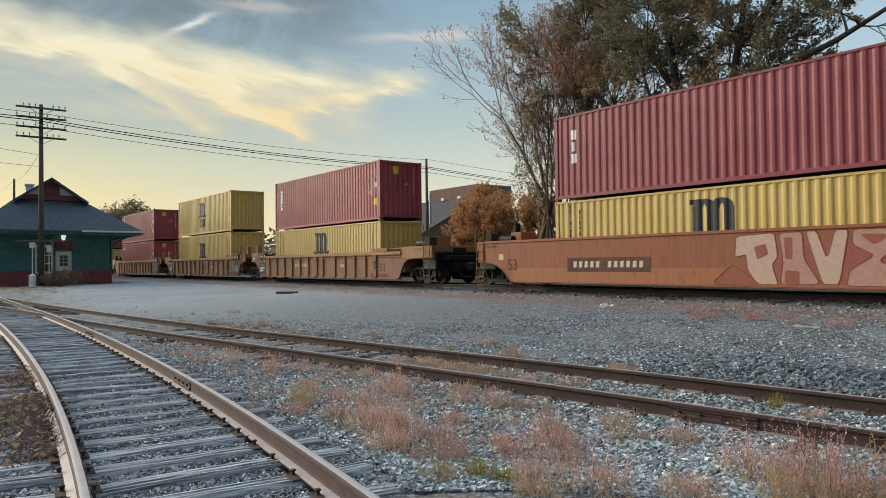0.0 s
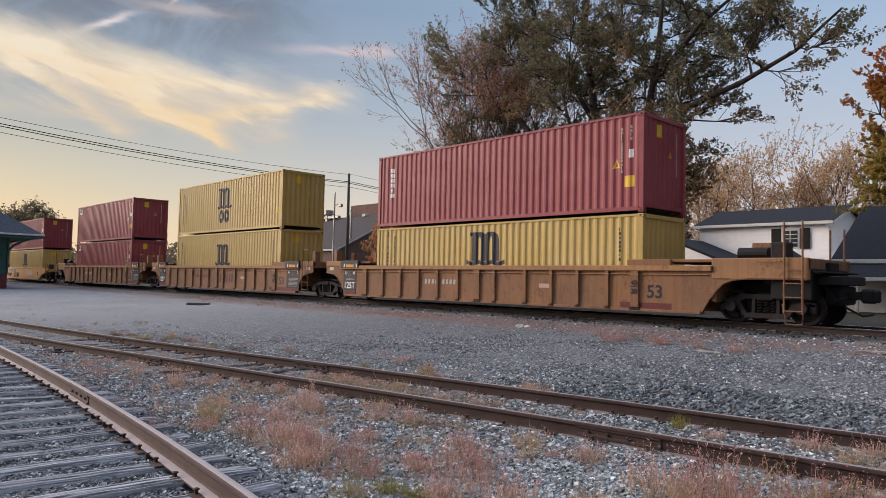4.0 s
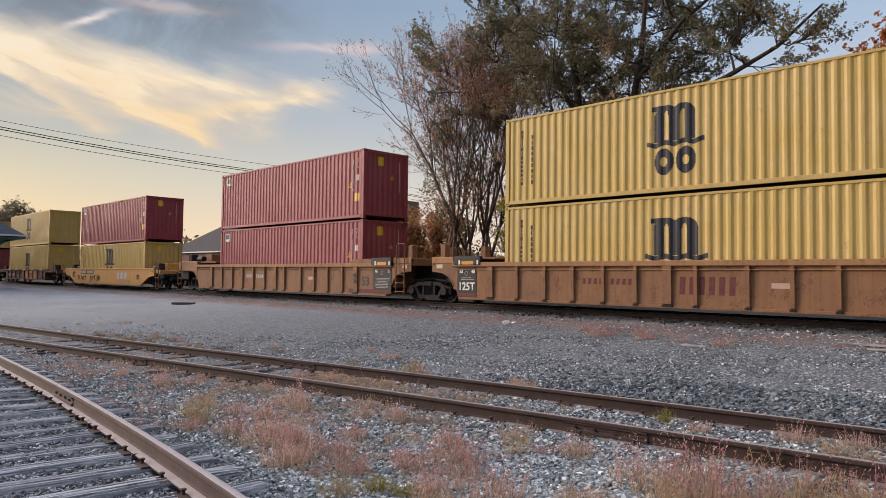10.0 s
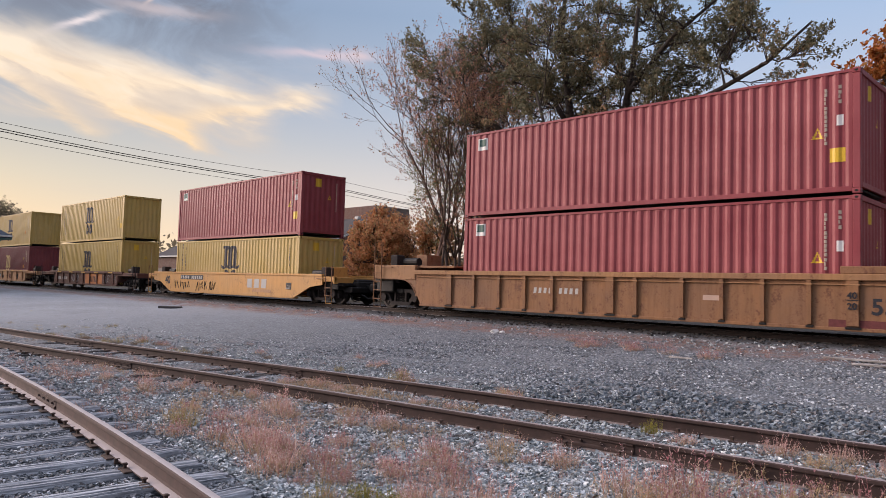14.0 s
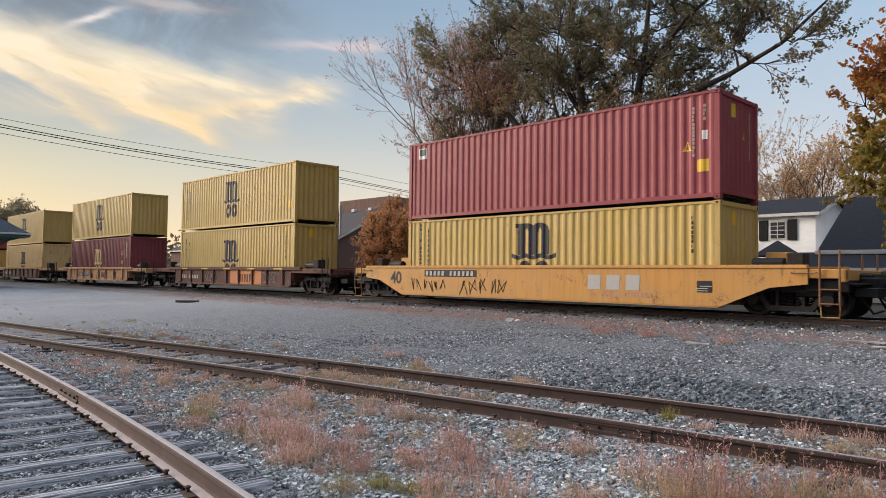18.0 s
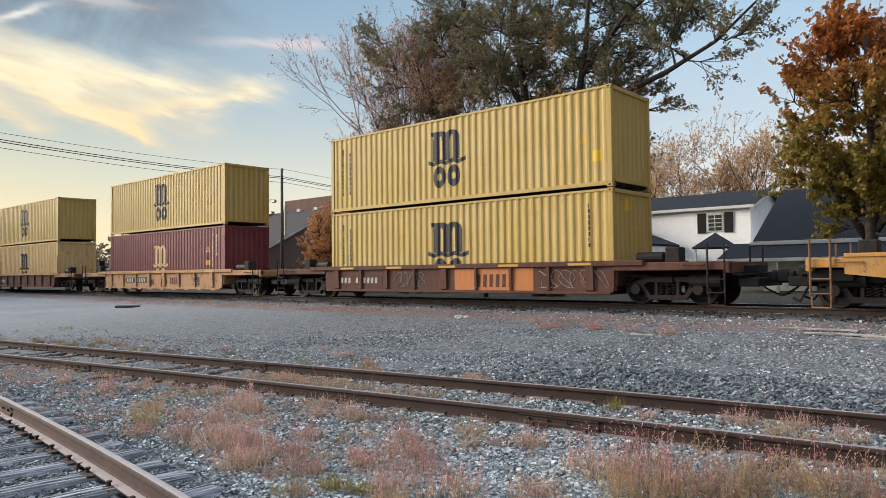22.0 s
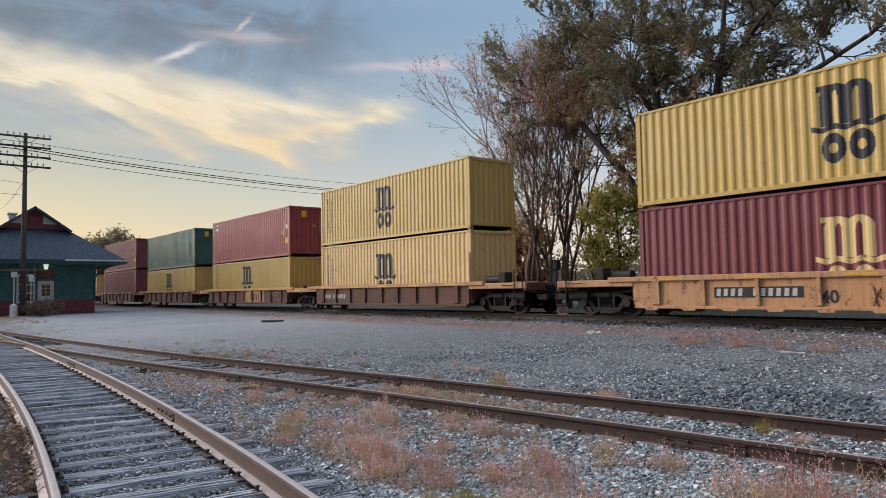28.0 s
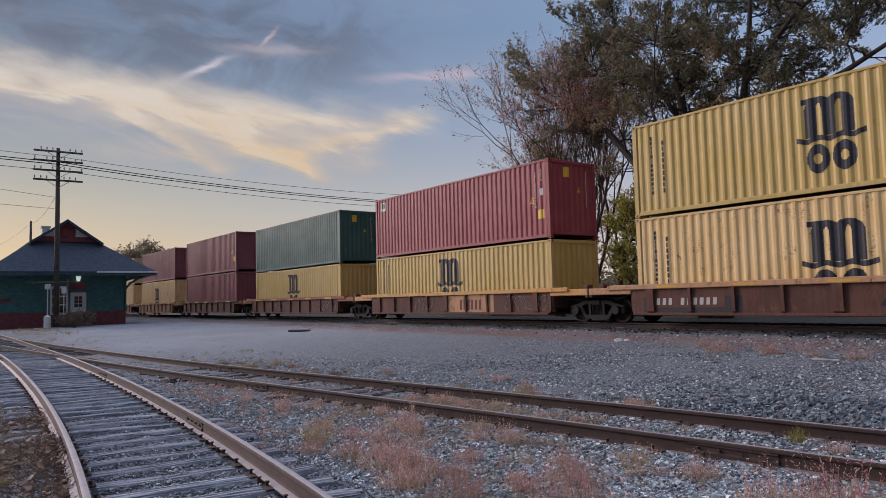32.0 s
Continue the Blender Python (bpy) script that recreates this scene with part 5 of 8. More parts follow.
    stack(at["K"], YEL_STD, ("emblem_low", "words", "right_dark"), "yellow container with a black emblem in a tan car", RED_HC, ("words_white", "words_white", "codes", "right_marks", "end_marks"), "red container with a column of white letters, on a yellow one")
    stack(at["E"], YEL_HC, ("emblem_low", "words", "right_dark", "end_marks"), "yellow container with a cut-off black emblem in a tan car", YEL_HC, ("emblem", "words", "right_marks", "end_marks"), "yellow corrugated container with a black emblem, stacked on its like")
    stack(at["F"], RED_HC, ("plate_left", "codes", "right_marks", "end_marks"), "dark red corrugated container in a tan well car", RED_HC, ("plate_left", "codes", "right_marks", "end_marks"), "dark red corrugated container stacked on another red one")

    # bright yellow short car
    c = well_car(at["H"], dict(style="smooth", paint=GOLD, chord=GOLD, half=6.35, slope=1.95, z0=0.20, z1=1.22, deck=1.14, left=coupled(9.1, 7.75), right=coupled(9.1, 7.75)), "yellow smooth-sided well car with scrawled graffiti")
    part("number_panel", G().box(-4.85, -2.25, -1.50, -1.507, 0.86, 1.10), BLACK, c, "black strip behind the reporting marks")
    block_text(c, -4.8, -2.35, 0.90, 1.06, 12, DIM_WHITE, -1.508)
    sign(c, "40", 0.62, INK, -6.45, -1.505, 0.60, "black length number")
    scribble(c, -5.6, -3.75, 0.28, 0.80, 3, INK, -1.503, 0.026, 6, "black scrawl")
    scribble(c, -3.1, -0.9, 0.24, 0.82, 4, INK, -1.503, 0.026, 5, "black scrawl")
    block_text(c, 2.15, 4.05, 0.56, 0.98, 3, DIM_WHITE, -1.503, "owner_mark", "white owner's mark as slanted blocks")
    part("paint_patch", G().box(2.7, 4.35, -1.50, -1.5025, 0.36, 0.50), PEACH, c, "dull repaint patch below the owner's mark")
    mark_panel(c, 5.6, 6.0, 0.55, 0.85, -1.501, BLACK, "small black notice panel", 3)
    stack(at["H"], YEL_STD, ("emblem_low", "words", "right_dark", "end_marks"), "yellow container with a cut-off black emblem in a yellow car", RED_HC, ("plate_left", "codes", "right_marks", "end_marks"), "red corrugated container with a small white panel, on a yellow one")

    # brown single cars
    names = dict(C=(BROWN, BROWN), D=(PEACH, PEACH), Y=(BROWN, PEACH), R=(BROWN, GOLD), G=(BROWN, ORANGE), Q=(BROWN, BROWN), P=(TAN, TAN), N=(BROWN, TAN))
    for key, (p, ch) in names.items():
        left = coupled(9.35, 7.55) if key in "CD" else shared(7.95, 7.98, tall=0.15)
        right = coupled(9.35, 7.55, wheel=key == "Y") if key in "CDY" else shared(7.95, 0, tall=0.15)
        if key == "N":
            left = coupled(9.35, 7.55)
        word = {"C": "rusty brown", "D": "dirty faded peach", "P": "pale tan"}.get(key, "dark brown")
        c = well_car(at[key], rib_spec(p, ch, left, right, 9 if key != "D" else 8), word + " ribbed well car for a forty-foot container")
        if key in "CY":
            part("number_panel", G().box(-5.6, -3.0, -1.44, -1.446, 0.50, 0.86), BROWN, c)
            block_text(c, -5.5, -3.2, 0.58, 0.78, 11, DIM_WHITE, -1.448)
        if key == "Y":
            part("paint_patch", G().box(-5.75, -2.5, -1.44, -1.443, 0.36, 0.82), BLACK, c, "charcoal-black repaint patch")
            sign(c, "40", 0.46, INK, 1.15, -1.446, 0.42, "worn black length number")
        if key in "CR":
            x0 = 0.45 if key == "C" else 0.0
            part("paint_patch", G().box(x0, x0 + 3.1, -1.44, -1.447, 0.36, 1.04), PATCH if key == "C" else PEACH, c, "bright orange repaint patch" if key == "C" else "dull tan repaint patch")
            block_text(c, x0 + 0.9, x0 + 2.4, 0.46, 0.86, 6, BROWN if key == "C" else MAROON, -1.449, "owner_mark", "worn owner's mark as plain blocks")
        if key == "D":
            part("number_panel", G().box(-3.55, -1.15, -1.44, -1.446, 0.58, 0.86), BLACK, c, "black strip behind the reporting marks")
            block_text(c, -3.5, -1.25, 0.62, 0.82, 11, DIM_WHITE, -1.448)
            sign(c, "40", 0.42, INK, -0.55, -1.446, 0.46)
            mark_panel(c, 3.6, 4.2, 0.46, 0.86, -1.44, BLACK, "small black notice panel", 3)
            block_text(c, 1.35, 2.45, 0.50, 0.84, 6, MAROON, -1.448, "owner_mark", "faded owner's mark as plain blocks")
            scribble(c, 0.35, 1.05, 0.35, 0.9, 77, INK, -1.446, 0.02, 3, "thin black scrawl")
            for u in ribs_even(6.15, 10):
                part("sill_bracket", G().prism([(u - 0.26, 0.33), (u + 0.26, 0.33), (u + 0.18, 0.22), (u - 0.18, 0.22)], "y", -1.51, -1.45), PEACH, c)
        if key in "CGR":
            scribble(c, -2.3, -0.9, 0.42, 0.98, ord(key), DIM_WHITE, -1.45, 0.014, 5, "pale graffiti scrawl", True)
            scribble(c, 3.8, 6.0, 0.42, 0.98, ord(key) + 1, DIM_WHITE, -1.45, 0.013, 6, "pale graffiti scrawl", True)
        for x in np.arange(-5.2, 6, 2.5):
            part("reflector", G().box(x, x + 0.75, -1.53, -1.536, 1.09, 1.16), CHORD_FILM, c, "yellow reflective strip")
    stack(at["C"], YEL_HC, ("emblem_low", "words", "right_dark", "end_marks"), "yellow corrugated container with a cut-off emblem, in a rusty car", YEL_HC, ("emblem", "words", "right_marks"), "yellow corrugated container with a black emblem, stacked on its like")
    stack(at["D"], MAROON_HC, ("emblem_patch", "light", "inner_marks"), "dark red container with a faded cream emblem", YEL_HC, ("emblem", "inner_marks"), "yellow corrugated container with a black emblem, on a red one")
    stack(at["Y"], PALE_HC, ("emblem_low", "words", "rusty"), "pale stained yellow container with rust streaks and a cut-off emblem", YEL_HC, ("emblem", "words"), "yellow corrugated container with a black emblem, on a paler one")
    stack(at["R"], YEL_STD, ("emblem_low", "words"), "yellow corrugated container with a black emblem", RED_HC, ("plate_left", "codes", "right_marks", "end_marks"), "red corrugated container on a yellow one")
    stack(at["G"], YEL_STD, ("emblem_low",), "yellow corrugated container with a black emblem", GREEN_HC, ("end_marks",), "dark green corrugated container on a yellow one")
    stack(at["Q"], DULL_HC, (), "dull red corrugated container", DULL_HC, ("right_marks",), "dull red corrugated container stacked on its like")
    stack(at["P"], PALE_HC, ("emblem_low",), "pale yellow corrugated container", DULL_HC, (), "dull red corrugated container on a yellow one")
    stack(at["N"], PALE_HC, (), "pale yellow corrugated container", PALE_HC, (), "pale yellow corrugated container stacked on its like")


def motions():
    stops = [2.0 * i for i in range(17)]
    for ob, place, up in MOVERS:
        walk(ob, [(t, pose(place + travel(t), MAIN, RAIL + up)) for t in stops])
    spin = [i * 4 / 30 for i in range(241)]
    for ob, u in SPINNERS:
        walk(ob, [(t, pose(u, 0, WHEEL_R, 0, math.degrees(travel(t) / WHEEL_R), 0)) for t in spin])

# ---- buildings and poles ----
def brick_material(name, c, mortar, s=4.0):
    a = Mat(name)
    n = a.N.new("ShaderNodeTexBrick")
    a.L.new(a.scaled(1, 1, 1), n.inputs["Vector"])
    a.put(n.inputs["Color1"], c)
    a.put(n.inputs["Color2"], shade(c, 0.7))
    a.put(n.inputs["Mortar"], mortar)
    n.inputs["Scale"].default_value = s
    a.set(color=n.outputs[0], rough=0.9)
    return a.m


DEPOT_GREEN = plain("dark_green_board_paint", (0.062, 0.155, 0.148), 0.75, 0, 0.3, 3)
DEPOT_RED = plain("dark_red_board_paint", (0.18, 0.055, 0.060), 0.75, 0, 0.3, 3)
SHINGLE = plain("blue_grey_roof_shingle", (0.053, 0.070, 0.092), 0.9, 0, 0.3, 5)
SHINGLE_DARK = plain("dark_roof_shingle", (0.011, 0.014, 0.021), 0.9, 0, 0.3, 5)
TRIM_PALE = plain("weathered_white_trim", (0.55, 0.55, 0.53), 0.7, 0, 0.12, 4)
SIDING = plain("white_vinyl_siding", (0.86, 0.87, 0.88), 0.6, 0, 0.05, 2)
GLASS_DARK = Mat("dark_window_glass").set(color=(0.02, 0.025, 0.03), rough=0.08, spec=0.6).m
POLE_WOOD = wood_material("weathered_pole_timber", (0.050, 0.042, 0.036), (0.16, 0.14, 0.12))
ROOF_GREY = plain("grey_metal_roof", (0.058, 0.052, 0.052), 0.9, 0.0, 0.1, 2)
BRICK_FAR = brick_material("brown_brick", (0.16, 0.085, 0.065), (0.2, 0.18, 0.16))
LAMP_GLOW = Mat("lit_lamp_glass").set(color=(0.9, 0.9, 0.8)).m
LAMP_GLOW.node_tree.nodes["Principled BSDF"].inputs["Emission Color"].default_value = (0.85, 1.0, 0.75, 1)
LAMP_GLOW.node_tree.nodes["Principled BSDF"].inputs["Emission Strength"].default_value = 0.6


def slab(g, a, b, c, d, thick):
    """A flat four-cornered plate with thickness below it."""
    q = [Vector(p) for p in (a, b, c, d)]
    n = (q[1] - q[0]).cross(q[3] - q[0]).normalized() * thick
    if n.z > 0:
        n = -n
    return g.hull([*q, *[p + n for p in q]], [(0, 1, 2, 3), (4, 5, 6, 7), (0, 1, 5, 4), (1, 2, 6, 5), (2, 3, 7, 6), (3, 0, 4, 7)])


def make_depot():
    x0, x1, ya, yb = -57.0, -92.0, 2.93, 11.9
    z0, ze = 0.28, 4.35
    d = thing("depot", "old dark-green railway depot with red base and wide blue-grey hipped roof", "building")
    mid = (ya + yb) / 2
    walls = [("x", x0, ya, yb), ("x", x1, ya, yb), ("y", ya, x1, x0), ("y", yb, x1, x0)]
    for ax, at, a, b in walls:
        inward = -0.2 if (ax == "x" and at == x0) or (ax == "y" and at == yb) else 0.2
        for name, za, zb, mat, extra in (("wall_base", z0 - 0.3, 1.35, DEPOT_RED, 0.03), ("wall", 1.35, ze, DEPOT_GREEN, 0.0)):
            g = G()
            o = at - inward * extra
            if ax == "x":
                g.box(o, at + inward, a, b, za, zb)
            else:
                g.box(a, b, o, at + inward, za, zb)
            w = part(name, g, mat, d, "dark red board base" if name == "wall_base" else "dark green board wall")
            if name == "wall" and ax == "x" and at == x0:
                for i in range(24):
                    zz = 1.40 + i * 0.122
                    part("board", G().prism([(x0, zz), (x0 + 0.022, zz), (x0 + 0.006, zz + 0.118), (x0, zz + 0.118)], "y", ya + 0.1, yb - 0.1), DEPOT_GREEN, w)
    for y in (ya, yb):
        part("corner_board", G().box(x0 - 0.02, x0 + 0.05, y - 0.05, y + 0.05, 1.4, ze, 0.01), TRIM_PALE if y == ya else DEPOT_GREEN, d)
    # hipped roof with a small gable at its end
    ex0, ex1, ey0, ey1 = x0 + 1.75, x1 - 1.75, ya - 0.15, yb + 1.8
    mid = 8.09
    zeave, hz = 4.15, 6.5
    zr = 8.12
    hy = 2.2
    hx = 3.3
    roof_pts = dict(a=(ex0, ey0, zeave), b=(ex0, ey1, zeave), c=(ex0 - hx, mid + hy, hz), e=(ex0 - hx, mid - hy, hz))
    part("roof_hip", slab(G(), roof_pts["a"], roof_pts["b"], roof_pts["c"], roof_pts["e"], 0.14), SHINGLE, d, "blue-grey shingled hip")
    g = G()
    slab(g, (ex1, ey0, zeave), (ex0, ey0, zeave), (ex0 - hx, mid - hy, hz), (ex1 + hx, mid - hy, hz), 0.14)
    slab(g, (ex1, ey0 + 2, zeave), (ex1, ey1, zeave), (ex1 + hx, mid + hy, hz), (ex1 + hx, mid - hy, hz), 0.14)
    part("roof_slope", g, SHINGLE, d, "blue-grey shingled slope")
    part("roof_slope", slab(G(), (ex0, ey1, zeave), (ex1, ey1, zeave), (ex1 + hx, mid + hy, hz), (ex0 - hx, mid + hy, hz), 0.14), SHINGLE, d, "blue-grey shingled slope")
    for s in (-1, 1):
        part("roof_top", slab(G(), (ex0 - hx + 0.7, mid + s * (hy + 0.25), hz - 0.1), (ex1 + hx, mid + s * (hy + 0.25), hz - 0.1), (ex1 + hx, mid, zr), (ex0 - hx + 0.7, mid, zr), 0.16), SHINGLE, d)
    part("gable", G().prism([(mid - hy, hz), (mid + hy, hz), (mid, zr - 0.15)], "x", ex0 - hx, ex0 - hx + 0.15), DEPOT_RED, d, "small dark red gable with pale panels")
    for s in (-1, 1):
        part("gable_panel", G().prism([(mid + s * 0.6, hz + 0.38), (mid + s * 1.5, hz + 0.38), (mid + s * 0.6, hz + 0.98)], "x", ex0 - hx + 0.15, ex0 - hx + 0.18), TRIM_PALE, d, "pale gable panel")
    part("gable_vent", G().box(ex0 - hx + 0.14, ex0 - hx + 0.2, mid - 0.3, mid + 0.3, hz + 0.3, hz + 1.0, 0.02), DEPOT_RED, d)
    for y, z, a, b in ((None, None, ey0, ey1),):
        part("fascia", G().box(ex0 - 0.02, ex0 + 0.05, a, b, zeave - 0.17, zeave + 0.03, 0.01), SHINGLE, d)
    part("gutter", G().box(ex0 + 0.05, ex0 + 0.15, mid + 1.5, ey1, zeave - 0.1, zeave + 0.02, 0.015), TRIM_PALE, d, "white gutter")
    part("soffit", G().box(ex0, x0, ey0, ey1, zeave - 0.25, zeave - 0.18), DEPOT_GREEN, d)
    part("soffit", G().box(x0, x1, yb, ey1, zeave - 0.25, zeave - 0.18), DEPOT_GREEN, d)
    part("soffit", G().box(x0, x1, ey0, ya, zeave - 0.25, zeave - 0.18), DEPOT_GREEN, d)
    for y in (yb,):
        for x in np.arange(x0 - 0.3, x1, -4.0):
            part("eave_bracket", G().tube([(x, y, 2.9), (x, y + 0.35, 3.35), (x, y + 0.95, 3.75), (x, y + 1.6, 3.93)], 0.085, 6), DEPOT_GREEN, d, "curved timber eave bracket")
    part("chimney", G().box(-63.2, -62.6, mid - 1.1, mid - 0.6, 7.0, 8.0, 0.03).box(-63.28, -62.52, mid - 1.18, mid - 0.52, 7.9, 8.05, 0.02), TRIM_PALE, d)
    # door, lamp and window of the end wall
    yd = 57 * 0.1436
    door = part("door", G().box(x0, x0 + 0.06, yd, yd + 1.03, 0.62, 2.72, 0.01), TRIM_PALE, d, "white door with a six-pane window")
    part("door_frame", G().box(x0, x0 + 0.08, yd - 0.12, yd - 0.005, 0.6, 2.84, 0.01).box(x0, x0 + 0.08, yd + 1.035, yd + 1.15, 0.6, 2.84, 0.01).box(x0, x0 + 0.08, yd - 0.12, yd + 1.15, 2.73, 2.86, 0.01), DEPOT_GREEN, door)
    for i in range(2):
        for k in range(3):
            part("pane", G().box(x0 + 0.055, x0 + 0.068, yd + 0.26 + i * 0.27, yd + 0.50 + i * 0.27, 1.66 + k * 0.27, 1.90 + k * 0.27), GLASS_DARK, door)
    part("handle", G().cyl((x0 + 0.06, yd + 0.93, 1.6), (x0 + 0.12, yd + 0.93, 1.6), 0.035, 8), GALV, door)
    part("sign_board", G().box(x0, x0 + 0.07, yd, yd + 1.03, 2.9, 3.5, 0.01), DEPOT_RED, d, "brown board over the door")
    part("door_step", G().box(x0, x0 + 1.1, yd - 0.2, yd + 1.3, 0.1, 0.58, 0.02), BRICK_FAR, d)
    part("lamp", G().tube([(x0, yd + 0.45, 3.86), (x0 + 0.25, yd + 0.45, 3.98), (x0 + 0.4, yd + 0.45, 3.9)], 0.025, 6), GALV, d)
    part("lamp_globe", G().cyl((x0 + 0.4, yd + 0.45, 3.52), (x0 + 0.4, yd + 0.45, 3.86), 0.10, 10, 0.17), LAMP_GLOW, d, "lit green-white lamp under the eave")
    yw = 57 * 0.121
    win = part("window", G().box(x0, x0 + 0.05, yw, yw + 1.15, 1.15, 3.2, 0.01), TRIM_PALE, d, "tall white-framed window")
    for i in range(2):
        for k in range(3):
            part("pane", G().box(x0 + 0.045, x0 + 0.058, yw + 0.14 + i * 0.46, yw + 0.54 + i * 0.46, 1.3 + k * 0.6, 1.82 + k * 0.6), GLASS_DARK, win)
    part("notice", G().box(x0 + 0.02, x0 + 0.05, ya + 0.55, ya + 1.6, 2.1, 2.35, 0.01), DEPOT_RED, d, "red notice board")
    box = part("meter_cabinet", G().box(-62.5, -61.8, ya - 0.26, ya, 1.1, 2.0, 0.02), TRIM_PALE, d, "white metal box on the side wall")
    part("cabinet_door", G().box(-62.45, -61.85, ya - 0.28, ya - 0.26, 1.15, 1.95, 0.008), TRIM_PALE, box)
    part("wall_light", G().box(x0 + 0.02, x0 + 0.12, ya + 5.0, ya + 5.12, 3.0, 3.7, 0.02), GALV, d)
    for i in range(6):
        xx = x0 - 2.5 - i * 5
        w = part("window", G().box(xx - 1.0, xx, ya, ya - 0.05, 1.5, 3.3, 0.01), DEPOT_GREEN, d)
        part("pane", G().box(xx - 0.9, xx - 0.1, ya - 0.05, ya - 0.06, 1.6, 3.2), GLASS_DARK, w)


def insulator(g, x, y, z):
    g.cyl((x, y, z), (x, y, z + 0.10), 0.02, 6).cyl((x, y, z + 0.08), (x, y, z + 0.22), 0.055, 8, 0.03)


def telegraph_pole(x, y, z, h, arms, label, turn=0.0):
    p = thing("utility_pole", label, "utility pole", at=pose(x, y, z, 0, 0, turn))
    part("pole", G().tube([(0, 0, -0.3), (0.02, 0, h * 0.5), (0, 0, h)], 0.19, 10, 0.12), POLE_WOOD, p, smooth=True)
    for i in range(arms):
        zz = h - 0.28 - i * 0.66
        a = part("cross_arm", G().box(0.13, 0.25, -1.5, 1.5, zz - 0.06, zz + 0.06, 0.01), POLE_WOOD, p)
        for k, yy in enumerate((-1.42, -1.05, -0.7, -0.35, 0.35, 0.7, 1.05, 1.42)):
            if (i * 5 + k * 3) % 4:
                g = G()
                insulator(g, 0.19, yy, zz + 0.06)
                part("insulator", g, GALV, a)
        for s in (-1, 1):
            part("arm_brace", G().tube([(0.20, s * 0.7, zz - 0.05), (0.12, 0, zz - 0.5)], 0.018, 5), GALV, a)
    return p


def sag(a, b, drop, n=18):
    out = []
    for i in range(n + 1):
        t = i / n
        p = Vector(a).lerp(Vector(b), t)
        p.z -= drop * 4 * t * (1 - t)
        out.append(p)
    return out


def make_lines():
    telegraph_pole(-54.3, 6.95, 0.3, 12.3, 4, "tall weathered timber pole with four cross-arms of insulators by the depot")
    p1 = bpy.data.objects["utility_pole"]
    part("meter_box", G().box(0.2, 0.42, -0.72, -0.38, 2.6, 2.95, 0.02), TRIM_PALE, p1, "white meter box on the pole")
    part("meter_pipe", G().tube([(0.32, -0.55, 2.6), (0.32, -0.55, 0.2)], 0.035, 6), TRIM_PALE, p1, "white conduit")
    part("service_arm", G().box(0.15, 0.27, -1.6, 1.5, 3.02, 3.12, 0.01), POLE_WOOD, p1)
    part("service_box", G().box(0.2, 0.42, 0.28, 0.55, 2.3, 2.75, 0.02), TRIM_PALE, p1)
    part("service_pipe", G().tube([(0.32, 0.42, 2.4), (0.32, 0.42, 0.2)], 0.03, 6), TRIM_PALE, p1)
    tank = thing("barrel", "white upright tank beside the pole", "tank", at=pose(-53.6, 6.35, 0.28))
    part("shell", G().cyl((0, 0, 0), (0, 0, 0.78), 0.22, 14).cyl((0, 0, 0.78), (0, 0, 0.88), 0.22, 14, 0.10), TRIM_PALE, tank, smooth=False)
    part("foot", G().box(-0.4, 0.4, -0.7, 0.7, -0.05, 0.06, 0.02), GALV, tank)
    p2 = telegraph_pole(-58.0, 41.6, 0.5, 11.6, 0, "weathered timber utility pole behind the railway", 3)
    part("transformer", G().cyl((0.55, 0.0, 5.0), (0.55, 0.0, 7.9), 0.13, 10), GALV, p2, "slim grey cable box")
    telegraph_pole(-63.0, 88.0, 0.6, 11.5, 0, "distant timber utility pole")
    telegraph_pole(-41.0, -34.0, 0.0, 12.6, 3, "timber utility pole south of the yard")
    for x, y, h in ((-96, 9.52, 11.7), (-140, 8.57, 12.1), (-160, 2.09, 10.9)):
        telegraph_pole(x, y, 0.3, h, 0, "distant timber utility pole")
    lamp = thing("street_lamp", "slim grey street lamp with a short arm", "street lamp", at=pose(-59.5, 41.0, 0.5))
    part("post", G().tube([(0, 0, 0), (0, 0, 9.75)], 0.10, 8, 0.07), GALV, lamp)
    part("arm", G().tube([(0, 0, 8.3), (0.5, 0, 8.55), (0.95, 0, 8.5)], 0.035, 6), GALV, lamp)
    part("lamp_head", G().box(0.85, 1.3, -0.14, 0.14, 8.2, 8.5, 0.05), GALV, lamp)
    runs = [((-41.0, -34.0), (-54.3, 6.95), (-58.0, 41.6), (-63.0, 88.0))]
    for side, zs, thick in ((1.6, (12.0, 11.95, 12.0, 11.9), 0.016), (0.5, (11.6, 11.6, 11.25, 11.0), 0.030), (-0.2, (11.4, 11.45, 11.1, 10.9), 0.030), (1.2, (11.0, 11.0, 10.7, 10.5), 0.018)):
        g = G()
        pts = [(px + 0.19, py + side * 0.3, z) for (px, py), z in zip(runs[0], zs)]
        for a, b in zip(pts, pts[1:]):
            g.tube(sag(a, b, 0.45), thick, 5)
        thing("overhead_wire", "thin dark overhead wire slung between the poles", "wire", "overhead wires", g=g, mat=GREASE)
    for za, zb, drop in ((9.2, 12.1, 0.2), (8.4, 9.0, 0.15)):
        g = G().tube(sag((-54.3, 6.75, za), (-41.0, -34.0, zb), drop), 0.012, 5)
        thing("overhead_wire", "thin service wire slung from the pole", "wire", "overhead wires", g=g, mat=GREASE)
    g = G().tube(sag((-54.3, 6.8, 9.2), (-96, 9.5, 11.8), 0.5), 0.014, 5).tube(sag((-96, 9.5, 11.8), (-140, 8.57, 12.2), 0.4), 0.014, 5)
    thing("overhead_wire", "slack wire along the depot roof", "wire", "overhead wires", g=g, mat=GREASE)


